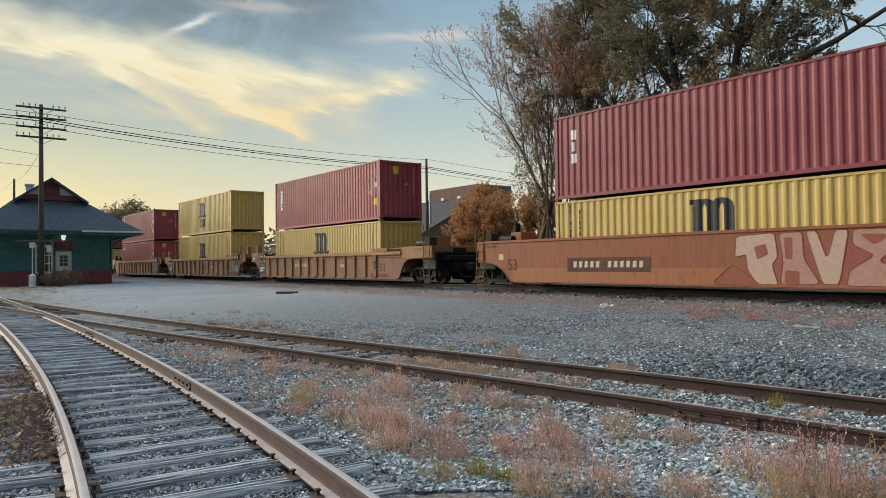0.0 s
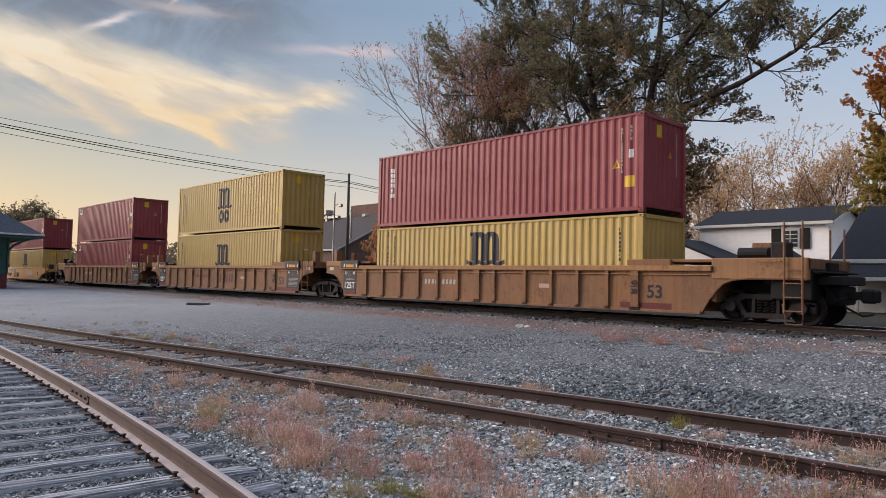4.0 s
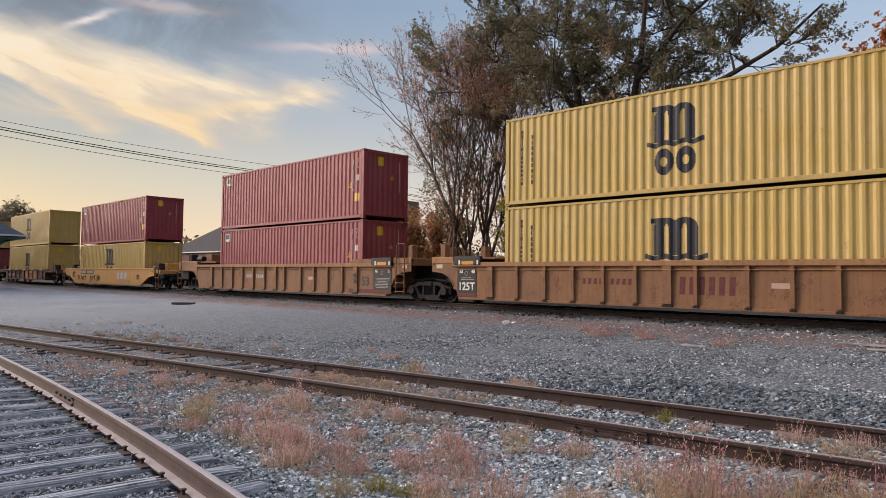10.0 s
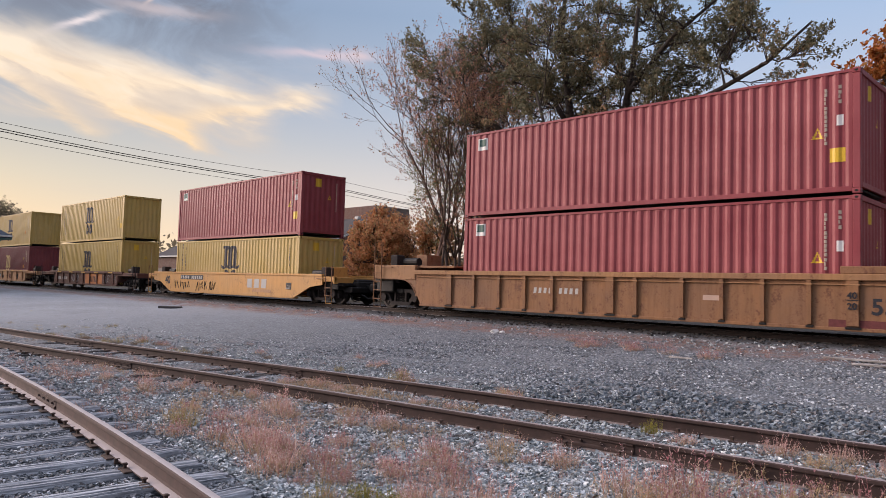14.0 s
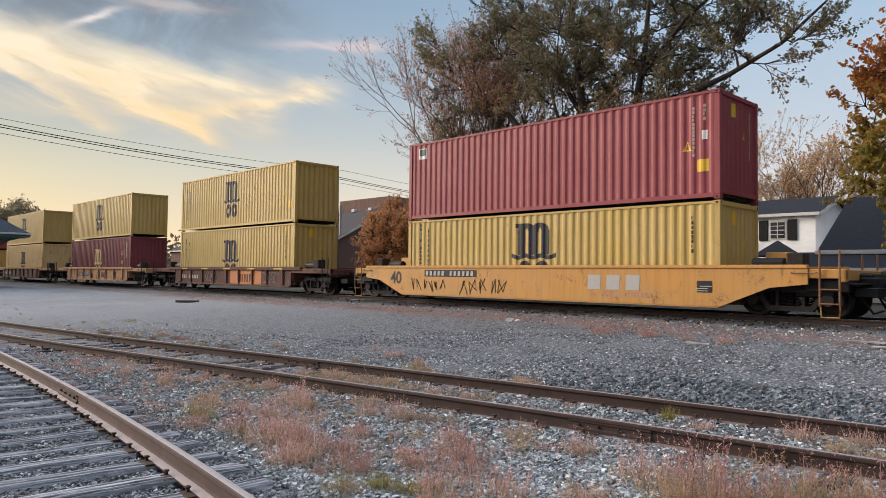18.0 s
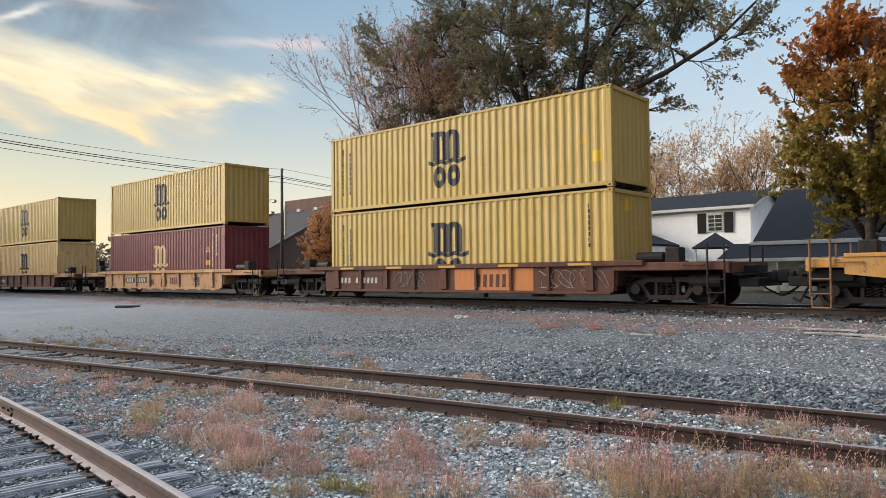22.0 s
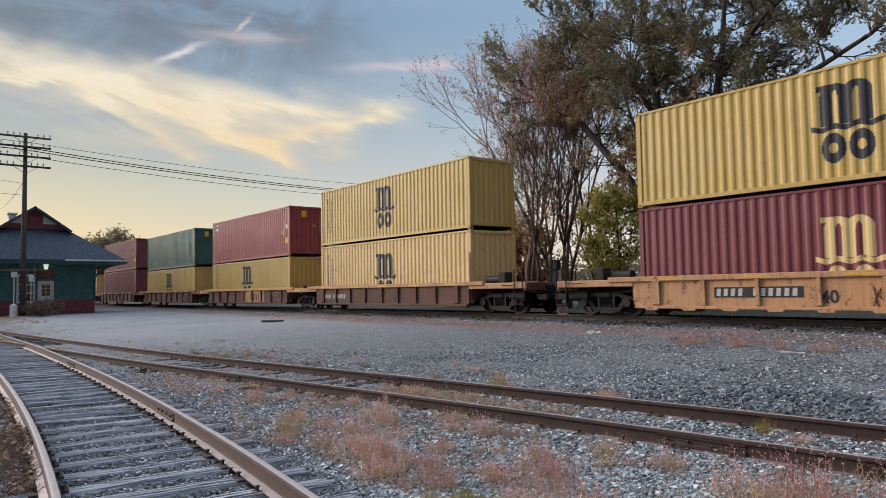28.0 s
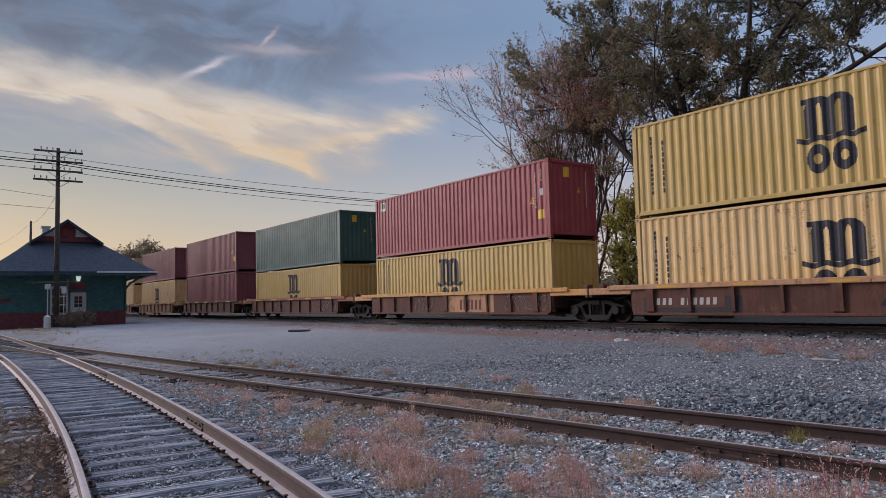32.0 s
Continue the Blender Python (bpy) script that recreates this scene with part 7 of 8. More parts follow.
def make_trees():
    # the great maple behind the main line
    limbs = [([(0.5, 0, -0.2), (0.5, 0, 1.2), (0.35, 0, 3.0), (0.3, 0, 4.4)], 0.42, 0.32),
             ([(-0.35, 0, -0.2), (-0.6, 0, 1.6), (-1.2, 0, 3.6), (-2.6, -0.1, 6.2), (-5.4, -0.2, 9.5), (-8.4, -0.3, 11.4), (-11.0, 0, 13.0)], 0.36, 0.06),
             ([(0, 0, 2.9), (-0.5, 0.2, 6.0), (-1.2, 0.3, 9.5), (-1.6, 0, 13.5), (-1.4, 0, 16.5)], 0.34, 0.06),
             ([(0, 0, 3.0), (0.9, 0, 5.4), (1.6, 0.2, 8.2), (2.2, 0.2, 11.5), (2.6, 0, 14.8)], 0.32, 0.06),
             ([(0.9, 0, 5.6), (2.2, -0.5, 7.4), (3.9, -0.8, 8.5), (6.4, -0.8, 9.2), (8.4, -0.8, 10.0), (10.0, -0.8, 11.2)], 0.20, 0.04),
             ([(2.0, 0.2, 10.2), (4.2, 0, 12.2), (6.6, 0, 13.6)], 0.14, 0.04),
             ([(-1.0, 0.3, 8.6), (-3.0, 0.6, 11.5), (-4.6, 0.6, 14.2)], 0.15, 0.04),
             ([(0.4, 0, 4.2), (1.8, -0.5, 5.0), (3.0, -1.0, 5.4), (3.9, -1.0, 4.8)], 0.12, 0.03),
             ([(0, 0, 3.6), (-0.6, -1.6, 6.5), (-0.8, -3.0, 10.0)], 0.18, 0.05), ([(0, 0, 3.6), (0.6, 1.8, 6.5), (0.2, 3.4, 10.5)], 0.18, 0.05)]
    env = [(-0.5, 0, 13.6, 5.2, 4.4, 4.6, 1.5), (-7.2, 0, 12.8, 3.8, 3.0, 3.2, 0.68), (-3.5, 0, 9.8, 3.4, 2.8, 1.8, 0.30), (3.8, 0, 12.8, 4.0, 3.4, 3.6, 0.9), (7.4, -0.6, 10.5, 2.3, 1.8, 1.2, 0.26), (1.0, -0.5, 8.4, 5.0, 3.8, 2.2, 0.6), (2.0, -0.8, 5.4, 1.7, 1.4, 2.0, 0.40), (2.8, -0.6, 5.0, 1.7, 1.4, 1.6, 0.22), (3.6, -0.8, 7.6, 1.4, 1.2, 1.3, 0.13)]
    cluster_tree("maple_tree", "large spreading maple, olive and bronze autumn leaves, forked trunk", -18.35, 28.0, 0.4, limbs, env, 250, LEAF_GREAT, 11, 1.6, 14, 0.070)
    # rusty foliage hanging within it
    tree("maple_tree", "smaller tree with rusty brown leaves behind the great maple", -22.0, 32.0, 0.4, [([(0, 0, 0), (0.2, 0, 3), (0.3, 0, 7), (0.2, 0, 11)], 0.24, 0.05), ([(0.2, 0, 4), (2.4, 0, 7), (4.0, 0, 9)], 0.12, 0.03)],
         [(0.6, 0, 6.6, 3.6, 2.4, 4.2, 1)], 64, 14, 0.5, 0.08, LEAF_RUST, 12)
    # slender thin-leaved trees beside it
    for x, y, h, seed, stems in ((-27.7, 28.2, 17.6, 21, ((2, 210, 1.0), (5, 330, 0.85))), (-26.9, 30.0, 17.6, 22, ((2, 60, 1.0), (4, 200, 0.9))), (-27.4, 28.9, 12.6, 23, ((1, 120, 1.0), (3, 300, 0.9))), (-26.4, 29.4, 16.5, 27, ((3, 30, 1.0), (6, 220, 0.85)))):
        fork_tree("slender_tree", "thin forked tree, mostly bare, with sparse reddish leaves", x, y, 0.4, stems, h, LEAF_PINK, seed, 6, 21.0, 7, 0.058, BARK_MID, 0.13, 0.80, 0.28)
    tree("slender_tree", "crooked grey-trunked tree with dark olive leaves beside the maple", -28.7, 28.8, 0.4,
         [([(0, 0, 0), (-0.3, 0, 2.2), (0.25, 0.1, 4.6), (-0.5, 0, 7.4), (-0.9, 0, 10.4)], 0.20, 0.03), ([(-0.2, 0, 2.6), (1.0, 0, 5.0), (1.5, 0.1, 8.2)], 0.11, 0.02), ([(0.2, 0, 4.4), (-1.3, 0, 6.8), (-2.0, 0, 9.0)], 0.09, 0.02)],
         [(0.2, 0, 7.6, 2.2, 1.8, 3.0, 1.0), (0.9, 0, 4.2, 1.3, 1.2, 2.0, 0.25)], 72, 12, 0.5, 0.070, LEAF_MAPLE, 25, BARK_PALE, 0.03, 0.1, lift=0.6)
    tree("slender_tree", "small twiggy tree with thin rusty-pink leaves behind the shrub", -26.6, 31.6, 0.4,
         [([(0, 0, 0), (0.2, 0, 2.5), (-0.2, 0, 5.5), (0.1, 0, 8.6)], 0.13, 0.02), ([(0.1, 0, 1.8), (1.0, 0, 4.2), (1.5, 0, 7.0)], 0.07, 0.02), ([(0.1, 0, 1.8), (-1.0, 0, 4.2), (-1.4, 0, 7.0)], 0.07, 0.02)],
         [(0, 0, 5.2, 2.5, 1.8, 3.8, 1)], 60, 10, 0.5, 0.070, LEAF_FADED, 26, BARK_MID, 0.02, 0.1, lift=0.5)
    # the orange maple to the right
    cluster_tree("maple_tree", "rounded maple turning orange at the top, green below", -4.9, 27.0, 0.4,
                 [([(0, 0, 0), (0, 0, 2.0), (0.1, 0, 5), (0, 0, 9)], 0.30, 0.05), ([(0, 0, 2), (-1.4, 0, 4.4), (-2.2, 0, 6.6)], 0.14, 0.03), ([(0, 0, 2.2), (1.5, 0, 4.6), (2.4, 0, 7)], 0.14, 0.03)],
                 [(0, 0, 6.2, 2.6, 2.6, 3.2, 1.0), (0.3, 0, 3.6, 2.0, 1.8, 1.4, 0.25)], 110, LEAF_ORANGE, 31, 1.15, 12, 0.085)
    # far bare crowns behind the house
    for x, y, h, seed in ((-32.0, 68, 12.5, 41), (-27.0, 70, 13.0, 42), (-21.0, 66, 13.5, 43), (-14.5, 72, 12, 45)):
        fork_tree("bare_tree", "tall thin-crowned tree with few golden leaves", x, y, 0.5, ((5, seed * 50, 1.0), (20, seed * 70, 0.95), (24, seed * 70 + 130, 0.95), (22, seed * 70 + 240, 0.9)), h * 1.06, LEAF_GOLD, seed, 6, 26.0, 5, 0.11, BARK_MID, 0.16, 0.80, 0.35)
    tree("hazy_tree", "distant rounded tree with thinning leaves past the depot", -150.0, 34.6, 0.6, [([(0, 0, 0), (0, 0, 4), (0.3, 0, 11)], 0.4, 0.1), ([(0, 0, 3), (2, -2, 7), (3, -4, 10)], 0.2, 0.05), ([(0, 0, 3), (-2, 3, 7), (-2, 4, 10)], 0.2, 0.05)],
         [(0, 0, 8.6, 4, 4.6, 4.4, 1), (0, -3.4, 7.8, 3, 2.6, 3.4, 0.5)], 170, 14, 1.0, 0.2, LEAF_FAR, 47)
    # shrubs under the trees
    tree("shrub", "yellow-green leafy shrub at the foot of the maple", -20.7, 26.4, 0.4, [([(0, 0, 0), (0.1, 0, 2.5), (0, 0, 5)], 0.12, 0.02), ([(0, 0, 0.5), (-1, 0, 2.2), (-1.6, 0, 3.4)], 0.06, 0.02)], [(0.0, 0, 3.6, 1.5, 1.3, 2.2, 1)], 95, 18, 0.36, 0.070, LEAF_GREEN, 51, category="shrub")
    tree("evergreen_shrub", "dark dense evergreen bush behind the small garage", -26.1, 47.0, 0.4, [([(0, 0, 0), (0, 0, 5.8)], 0.12, 0.03)], [(0, 0, 3.4, 1.9, 1.5, 3.0, 1)], 100, 18, 0.36, 0.11, LEAF_DARK, 56, category="shrub")
    tree("evergreen_tree", "dark dense evergreen behind the garage", -27.4, 44.0, 0.4, [([(0, 0, 0), (0, 0, 7.2)], 0.15, 0.03)], [(0, 0, 3.4, 2.4, 2.0, 3.6, 1)], 130, 16, 0.42, 0.12, LEAF_DARK, 52)
    tree("shrub", "rusty-leaved small tree by the brick building", -37.0, 31.5, 0.4, [([(0, 0, 0), (0, 0, 2), (0.2, 0, 5)], 0.12, 0.02)], [(0, 0, 3.3, 2.4, 1.8, 2.6, 1)], 150, 18, 0.4, 0.10, LEAF_FADED, 53)
    tree("shrub", "thin rusty shrub by the line", -31.5, 30.5, 0.4, [([(0, 0, 0), (0, 0, 2), (0.2, 0, 4)], 0.1, 0.02)], [(0, 0, 2.8, 2.4, 1.6, 2.3, 1)], 110, 17, 0.4, 0.095, LEAF_FADED, 54)
    tree("shrub", "rust-red leafy undergrowth below the slender trees", -34.6, 29.0, 0.4, [([(0, 0, 0), (0, 0, 2), (0.2, 0, 4)], 0.1, 0.02)], [(0, 0, 2.7, 2.2, 1.5, 2.4, 1)], 120, 18, 0.4, 0.09, LEAF_FADED, 55)
    for x, y, h, wide in ((-63.0, 2.3, 4.3, 0.50), (-67.5, 2.05, 4.3, 0.55), (-72.5, 1.95, 4.4, 0.60), (-78.0, 1.95, 4.4, 0.62), (-84.0, 2.0, 4.5, 0.62)):
        tree("evergreen_shrub", "dark columnar evergreen against the side of the depot", x, y, 0.3, [([(0, 0, 0), (0, 0, h * 0.8)], 0.12, 0.03)], [(0, 0, h * 0.5, 1.5, wide * 0.8, h * 0.46, 1)], 80, 18, 0.26, 0.10, LEAF_DARK, int(-x), category="shrub")
    tree("shrub", "brown twiggy bush by the depot pole", -53.2, 7.9, 0.3, [([(0, 0, 0), (0.1, 0, 0.9)], 0.04, 0.01)], [(0, 0.1, 0.45, 0.8, 1.1, 0.42, 1)], 80, 12, 0.20, 0.045, WEED_BROWN, 71, BARK_MID, 0.015, 0.1, category="shrub")
    tree("hazy_tree", "distant round tree at the end of the street", -165.0, -1.5, 0.5, [([(0, 0, 0), (0, 0, 4), (0.3, 0, 9)], 0.3, 0.1)], [(0, 0, 6.2, 3.4, 3.4, 4.0, 1)], 110, 12, 0.9, 0.2, LEAF_FAR, 48)
    # the distant wood on the horizon
    rng = random.Random(9)
    cs = []
    for i in range(900):
        a = radians(rng.uniform(20, 92))
        r = rng.uniform(190, 300)
        x, y = -math.sin(a) * r, math.cos(a) * r
        if y > 26 or r > 150 and y > 24:
            cs.append((x, y, 0.8 + rng.uniform(0, 1) ** 0.7 * (5.5 + 4.5 * math.sin(i * 0.37) ** 2)))
    V, F = leaves(cs, 26, 2.6, 0.8, 61)
    tagged(new("far_wood", fast_mesh("far_wood", V, F, LEAF_FAR)), "distant hazy belt of autumn trees", "trees", kind="stuff")


def weed_mesh(seed, stems, h, spread, mat, tips):
    """A tuft of thin dry stalks, each with small side sprigs."""
    rng = random.Random(seed)
    g = G()
    for _ in range(stems):
        a, r = rng.uniform(0, 6.283), spread * rng.random() ** 0.6
        x, y = r * math.cos(a), r * math.sin(a)
        hh = h * (rng.uniform(0.35, 0.85) if rng.random() < 0.8 else rng.uniform(0.85, 1.2)) * (1 - 0.4 * r / spread)
        lean = Vector((rng.gauss(0, 0.22) + 0.5 * x / spread * 0.4, rng.gauss(0, 0.22) + 0.5 * y / spread * 0.4, 1)).normalized()
        p0 = Vector((x, y, -0.02))
        p2 = p0 + lean * hh
        p1 = p0.lerp(p2, 0.5) + Vector((rng.gauss(0, 0.02), rng.gauss(0, 0.02), 0))
        w = rng.uniform(0.004, 0.0075)
        side = Vector((math.cos(a + 1.3), math.sin(a + 1.3), 0)) * w
        g.add([p0 - side, p0 + side, p1 + side, p1 - side, p2], [(0, 1, 2, 3), (3, 2, 4)])
        for k in range(tips):
            q = p1.lerp(p2, rng.uniform(-0.3, 1.0))
            d = Vector((rng.gauss(0, 1), rng.gauss(0, 1), rng.gauss(0.7, 0.6))).normalized() * rng.uniform(0.03, 0.10)
            s = Vector((d.y, -d.x, 0.3 * d.x)).normalized() * rng.uniform(0.006, 0.013)
            g.add([q, q + d * 0.5 + s, q + d, q + d * 0.5 - s], [(0, 1, 2, 3)])
    return g.mesh("weed_clump", mat)


WEED_PINK = leaf_material("dry_pink_weed", [(0.44, 0.22, 0.18), (0.54, 0.34, 0.27), (0.34, 0.16, 0.13), (0.64, 0.48, 0.38), (0.36, 0.24, 0.15)])
WEED_MAUVE = leaf_material("dry_russet_weed", [(0.35, 0.16, 0.155), (0.45, 0.25, 0.22), (0.25, 0.125, 0.11), (0.58, 0.42, 0.34), (0.33, 0.22, 0.14)])
WEED_STRAW = leaf_material("straw_weed", [(0.40, 0.26, 0.155), (0.50, 0.38, 0.25), (0.35, 0.175, 0.125), (0.29, 0.235, 0.09), (0.57, 0.45, 0.32)])
LITTER = leaf_material("dead_plant_litter", [(0.085, 0.058, 0.047), (0.135, 0.095, 0.078), (0.055, 0.038, 0.032), (0.19, 0.135, 0.105)])
LEAF_TAN = leaf_material("fallen_tan_leaf", [(0.26, 0.16, 0.105), (0.34, 0.25, 0.18), (0.17, 0.10, 0.07), (0.42, 0.36, 0.30)])
WEED_BROWN = leaf_material("dead_brown_weed", [(0.17, 0.125, 0.09), (0.24, 0.18, 0.13), (0.12, 0.085, 0.065), (0.30, 0.22, 0.15)])
WEED_GREEN = leaf_material("yellow_green_weed", [(0.24, 0.21, 0.035), (0.33, 0.28, 0.05), (0.15, 0.15, 0.03)])
WEED_OLIVE = leaf_material("olive_dry_weed", [(0.25, 0.22, 0.08), (0.34, 0.28, 0.12), (0.38, 0.27, 0.16)])

def stalk_material(name, stalk, head):
    """Dry weeds: straw-coloured stalks under flushed seed heads."""
    a = Mat(name)
    r = a.rand(True)
    lo = a.ramp(r, *[((i + 0.5) / len(stalk), t) for i, t in enumerate(stalk)])
    hi = a.ramp(r, *[((i + 0.5) / len(head), t) for i, t in enumerate(head)])
    sep = a.N.new("ShaderNodeSeparateXYZ")
    a.L.new(a.N.new("ShaderNodeTexCoord").outputs["Object"], sep.inputs[0])
    k = a.math("ADD", sep.outputs[2], a.math("MULTIPLY", a.math("SUBTRACT", r, 0.5), 0.5))
    c = a.mix(a.ramp(k, (0.05, 0.0), (0.40, 1.0)), lo, hi)
    a.set(color=c, rough=0.65, spec=0.2)
    return thin(a, c)


STRAWS = [(0.396, 0.306, 0.180), (0.504, 0.396, 0.261), (0.306, 0.189, 0.126), (0.270, 0.225, 0.090)]
CLUMP_PINK = stalk_material("pink_headed_weed", STRAWS, [(0.484, 0.251, 0.229), (0.634, 0.431, 0.378), (0.378, 0.158, 0.154), (0.739, 0.590, 0.510)])
CLUMP_MAUVE = stalk_material("russet_headed_weed", STRAWS, [(0.378, 0.145, 0.158), (0.475, 0.238, 0.238), (0.273, 0.106, 0.110), (0.616, 0.440, 0.396)])
CLUMP_STRAW = stalk_material("straw_headed_weed", STRAWS, [(0.528, 0.387, 0.229), (0.616, 0.475, 0.317), (0.493, 0.264, 0.185), (0.422, 0.334, 0.150)])


def make_weeds():
    """Dry autumn weeds, in clumps along the yard tracks."""
    kinds, low = {}, {}
    for name, mat, stems, tips, word in (("pink", WEED_PINK, 120, 9, "dry pinkish"), ("mauve", WEED_MAUVE, 105, 10, "dry mauve-red"), ("straw", WEED_STRAW, 75, 9, "tall straw-coloured"), ("olive", WEED_OLIVE, 95, 8, "olive-brown"), ("green", WEED_GREEN, 120, 12, "yellow-green"), ("brown", WEED_BROWN, 110, 9, "dead brown")):
        kinds[name] = ([weed_mesh(len(name) * 7 + i, stems, 1.0, 0.55, {"pink": CLUMP_PINK, "mauve": CLUMP_MAUVE, "straw": CLUMP_STRAW}.get(name, mat), tips) for i in range(4)], word)
        low[name] = [weed_mesh(len(name) * 5 + i, 38, 1.0, 0.55, mat, 6) for i in range(3)]
    rng = random.Random(4)

    def clump(kind, x, y, h, wide=1.0):
        sprig(kind, x, y, h, wide)
        if h > 0.25 and y < 9 and x > -16:
            for _ in range(1):
                sprig(rng.choice((kind, kind, kind, "pink", "mauve")), x + rng.uniform(-0.6, 0.6), y + rng.uniform(-0.35, 0.35), h * rng.uniform(0.35, 0.75), wide * 1.1)

    def sprig(kind, x, y, h, wide):
        if abs(abs(y - track_a(x)) - GAUGE) < 0.25 or abs(abs(y - track_b(x)) - GAUGE) < 0.2:
            return
        meshes, word = kinds[kind]
        ob = new("weed_clump", rng.choice(meshes))
        s = h * 1.08
        ob.matrix_basis = pose(x, y, float(ground_z(x, y)) - 0.03, 0, 0, rng.uniform(0, 360)) @ Matrix.Diagonal((s * wide * 0.95, s * wide * 0.95, s, 1))
        tagged(ob, word + " weed clump growing in the ballast", "weed", "weeds in the yard")

    # the bed between the two yard tracks
    for kind, wide, spots in (("pink", 1.0, ((-10.15, 4.33, 0.31), (-8.71, 5.21, 0.22), (-7.65, 4.9, 0.38), (-5.98, 5.2, 0.32), (-3.75, 5.43, 0.27), (-2.86, 4.99, 0.43), (-2.6, 5.25, 0.40), (-9.5, 1.2, 0.25), (-11.6, 4.3, 0.2))),
                              ("pink", 1.25, ((-5.89, 3.57, 0.37), (-5.58, 3.69, 0.33), (-3.79, 3.66, 0.31), (-3.32, 3.85, 0.36), (-6.2, 3.9, 0.26), (-7.1, 4.2, 0.26), (-5.2, 3.3, 0.30), (-4.9, 4.9, 0.2))),
                              ("mauve", 1.3, ((-6.58, 3.58, 0.34), (-5.21, 3.86, 0.27), (-4.41, 4.04, 0.30), (-4.41, 4.51, 0.32), (-4.0, 4.2, 0.30), (-4.8, 3.6, 0.28), (-2.31, 4.98, 0.50), (-1.42, 5.66, 0.41), (-1.9, 5.55, 0.36), (-5.7, 4.4, 0.22), (-13.7, 8.3, 0.17), (-17.8, 7.4, 0.2), (-8.9, 0.4, 0.15), (-8.2, 0.2, 0.17))),
                              ("straw", 1.0, ((-7.84, 3.8, 0.40), (-6.81, 5.37, 0.25), (-4.45, 5.39, 0.29), (-2.29, 4.6, 0.36), (-2.09, 4.81, 0.39), (-1.59, 5.39, 0.40), (-1.16, 5.87, 0.37), (-2.5, 4.7, 0.34), (-1.8, 5.0, 0.33), (-1.35, 5.45, 0.34), (-0.8, 6.05, 0.30), (-3.0, 4.3, 0.26), (-3.5, 3.4, 0.28))),
                              ("olive", 1.1, ( (-4.29, 3.15, 0.24), (-1.83, 5.27, 0.35), (-7.5, 3.6, 0.26), (-8.6, 0.9, 0.16), (-7.8, 0.6, 0.15), (-51.0, 4.5, 0.35), (-47.5, 5.5, 0.3), (-44, 6.3, 0.3))),
                              ("brown", 1.3, ((-9.6, 0.9, 0.18), (-9.0, 0.7, 0.2), (-8.3, 0.6, 0.16), (-10.4, 0.9, 0.18), (-11.2, 0.8, 0.16))),
                              ("green", 1.3, ((-4.2, 3.47, 0.18), (-3.95, 3.55, 0.15)))):
        for x, y, h in spots:
            clump(kind, x, y, h, wide)
    # between the rails of the siding and on the lot behind it
    for kind, wide, spots in (("pink", 1.3, ((-9.0, 6.46, 0.17), (-8.5, 6.45, 0.13), (-9.6, 6.3, 0.14), (-3.38, 7.1, 0.13), (-2.53, 7.34, 0.18), (-2.04, 7.49, 0.19), (-1.54, 7.2, 0.18), (-6.9, 6.6, 0.12), (-6.4, 6.7, 0.11), (-10.31, 8.67, 0.16), (-10.4, 9.0, 0.12))),
                              ("straw", 1.5, ((-7.93, 6.67, 0.16), (-7.5, 6.6, 0.12), (-2.13, 7.1, 0.17), (-1.8, 7.0, 0.13), (-6.54, 8.12, 0.17), (-6.8, 8.2, 0.12))),
                              ("olive", 1.1, ((-8.58, 7.75, 0.28), (-10.43, 7.95, 0.13))), ("brown", 1.2, ((-12.86, 7.95, 0.13),)), ("green", 0.9, ((-3.9, 7.33, 0.17),)), ("mauve", 1.3, ((-6.9, 8.35, 0.10), (-9.3, 14.1, 0.2), (-8.1, 14.4, 0.2)))):
        for x, y, h in spots:
            sprig(kind, x, y, h * 1.3, wide)
    for x, y, h in ((-9.5, 14.7, 0.26), (-9.1, 14.4, 0.24), (-8.5, 14.85, 0.26), (-8.1, 14.3, 0.22), (-7.3, 14.4, 0.24), (-6.35, 14.3, 0.26), (-7.9, 15.0, 0.22), (-10.2, 15.1, 0.22)):
        sprig("mauve", x, y, h, 1.7)
    for x, y, h in ((-8.49, 7.85, 0.24), (-9.2, 8.4, 0.2), (-11.4, 9.2, 0.17), (-6.4, 7.95, 0.2)):
        sprig("pink", x, y, h, 1.3)
    wr = random.Random(12)
    for _ in range(26):
        x = wr.uniform(-22, -14)
        sprig(wr.choice(("brown", "olive", "mauve", "brown")), x, float(track_b(x)) + wr.uniform(1.0, 2.2), wr.uniform(0.09, 0.17), 1.9)
    # low scattered stalks along the tracks and the foot of the main line
    nprng = np.random.default_rng(8)
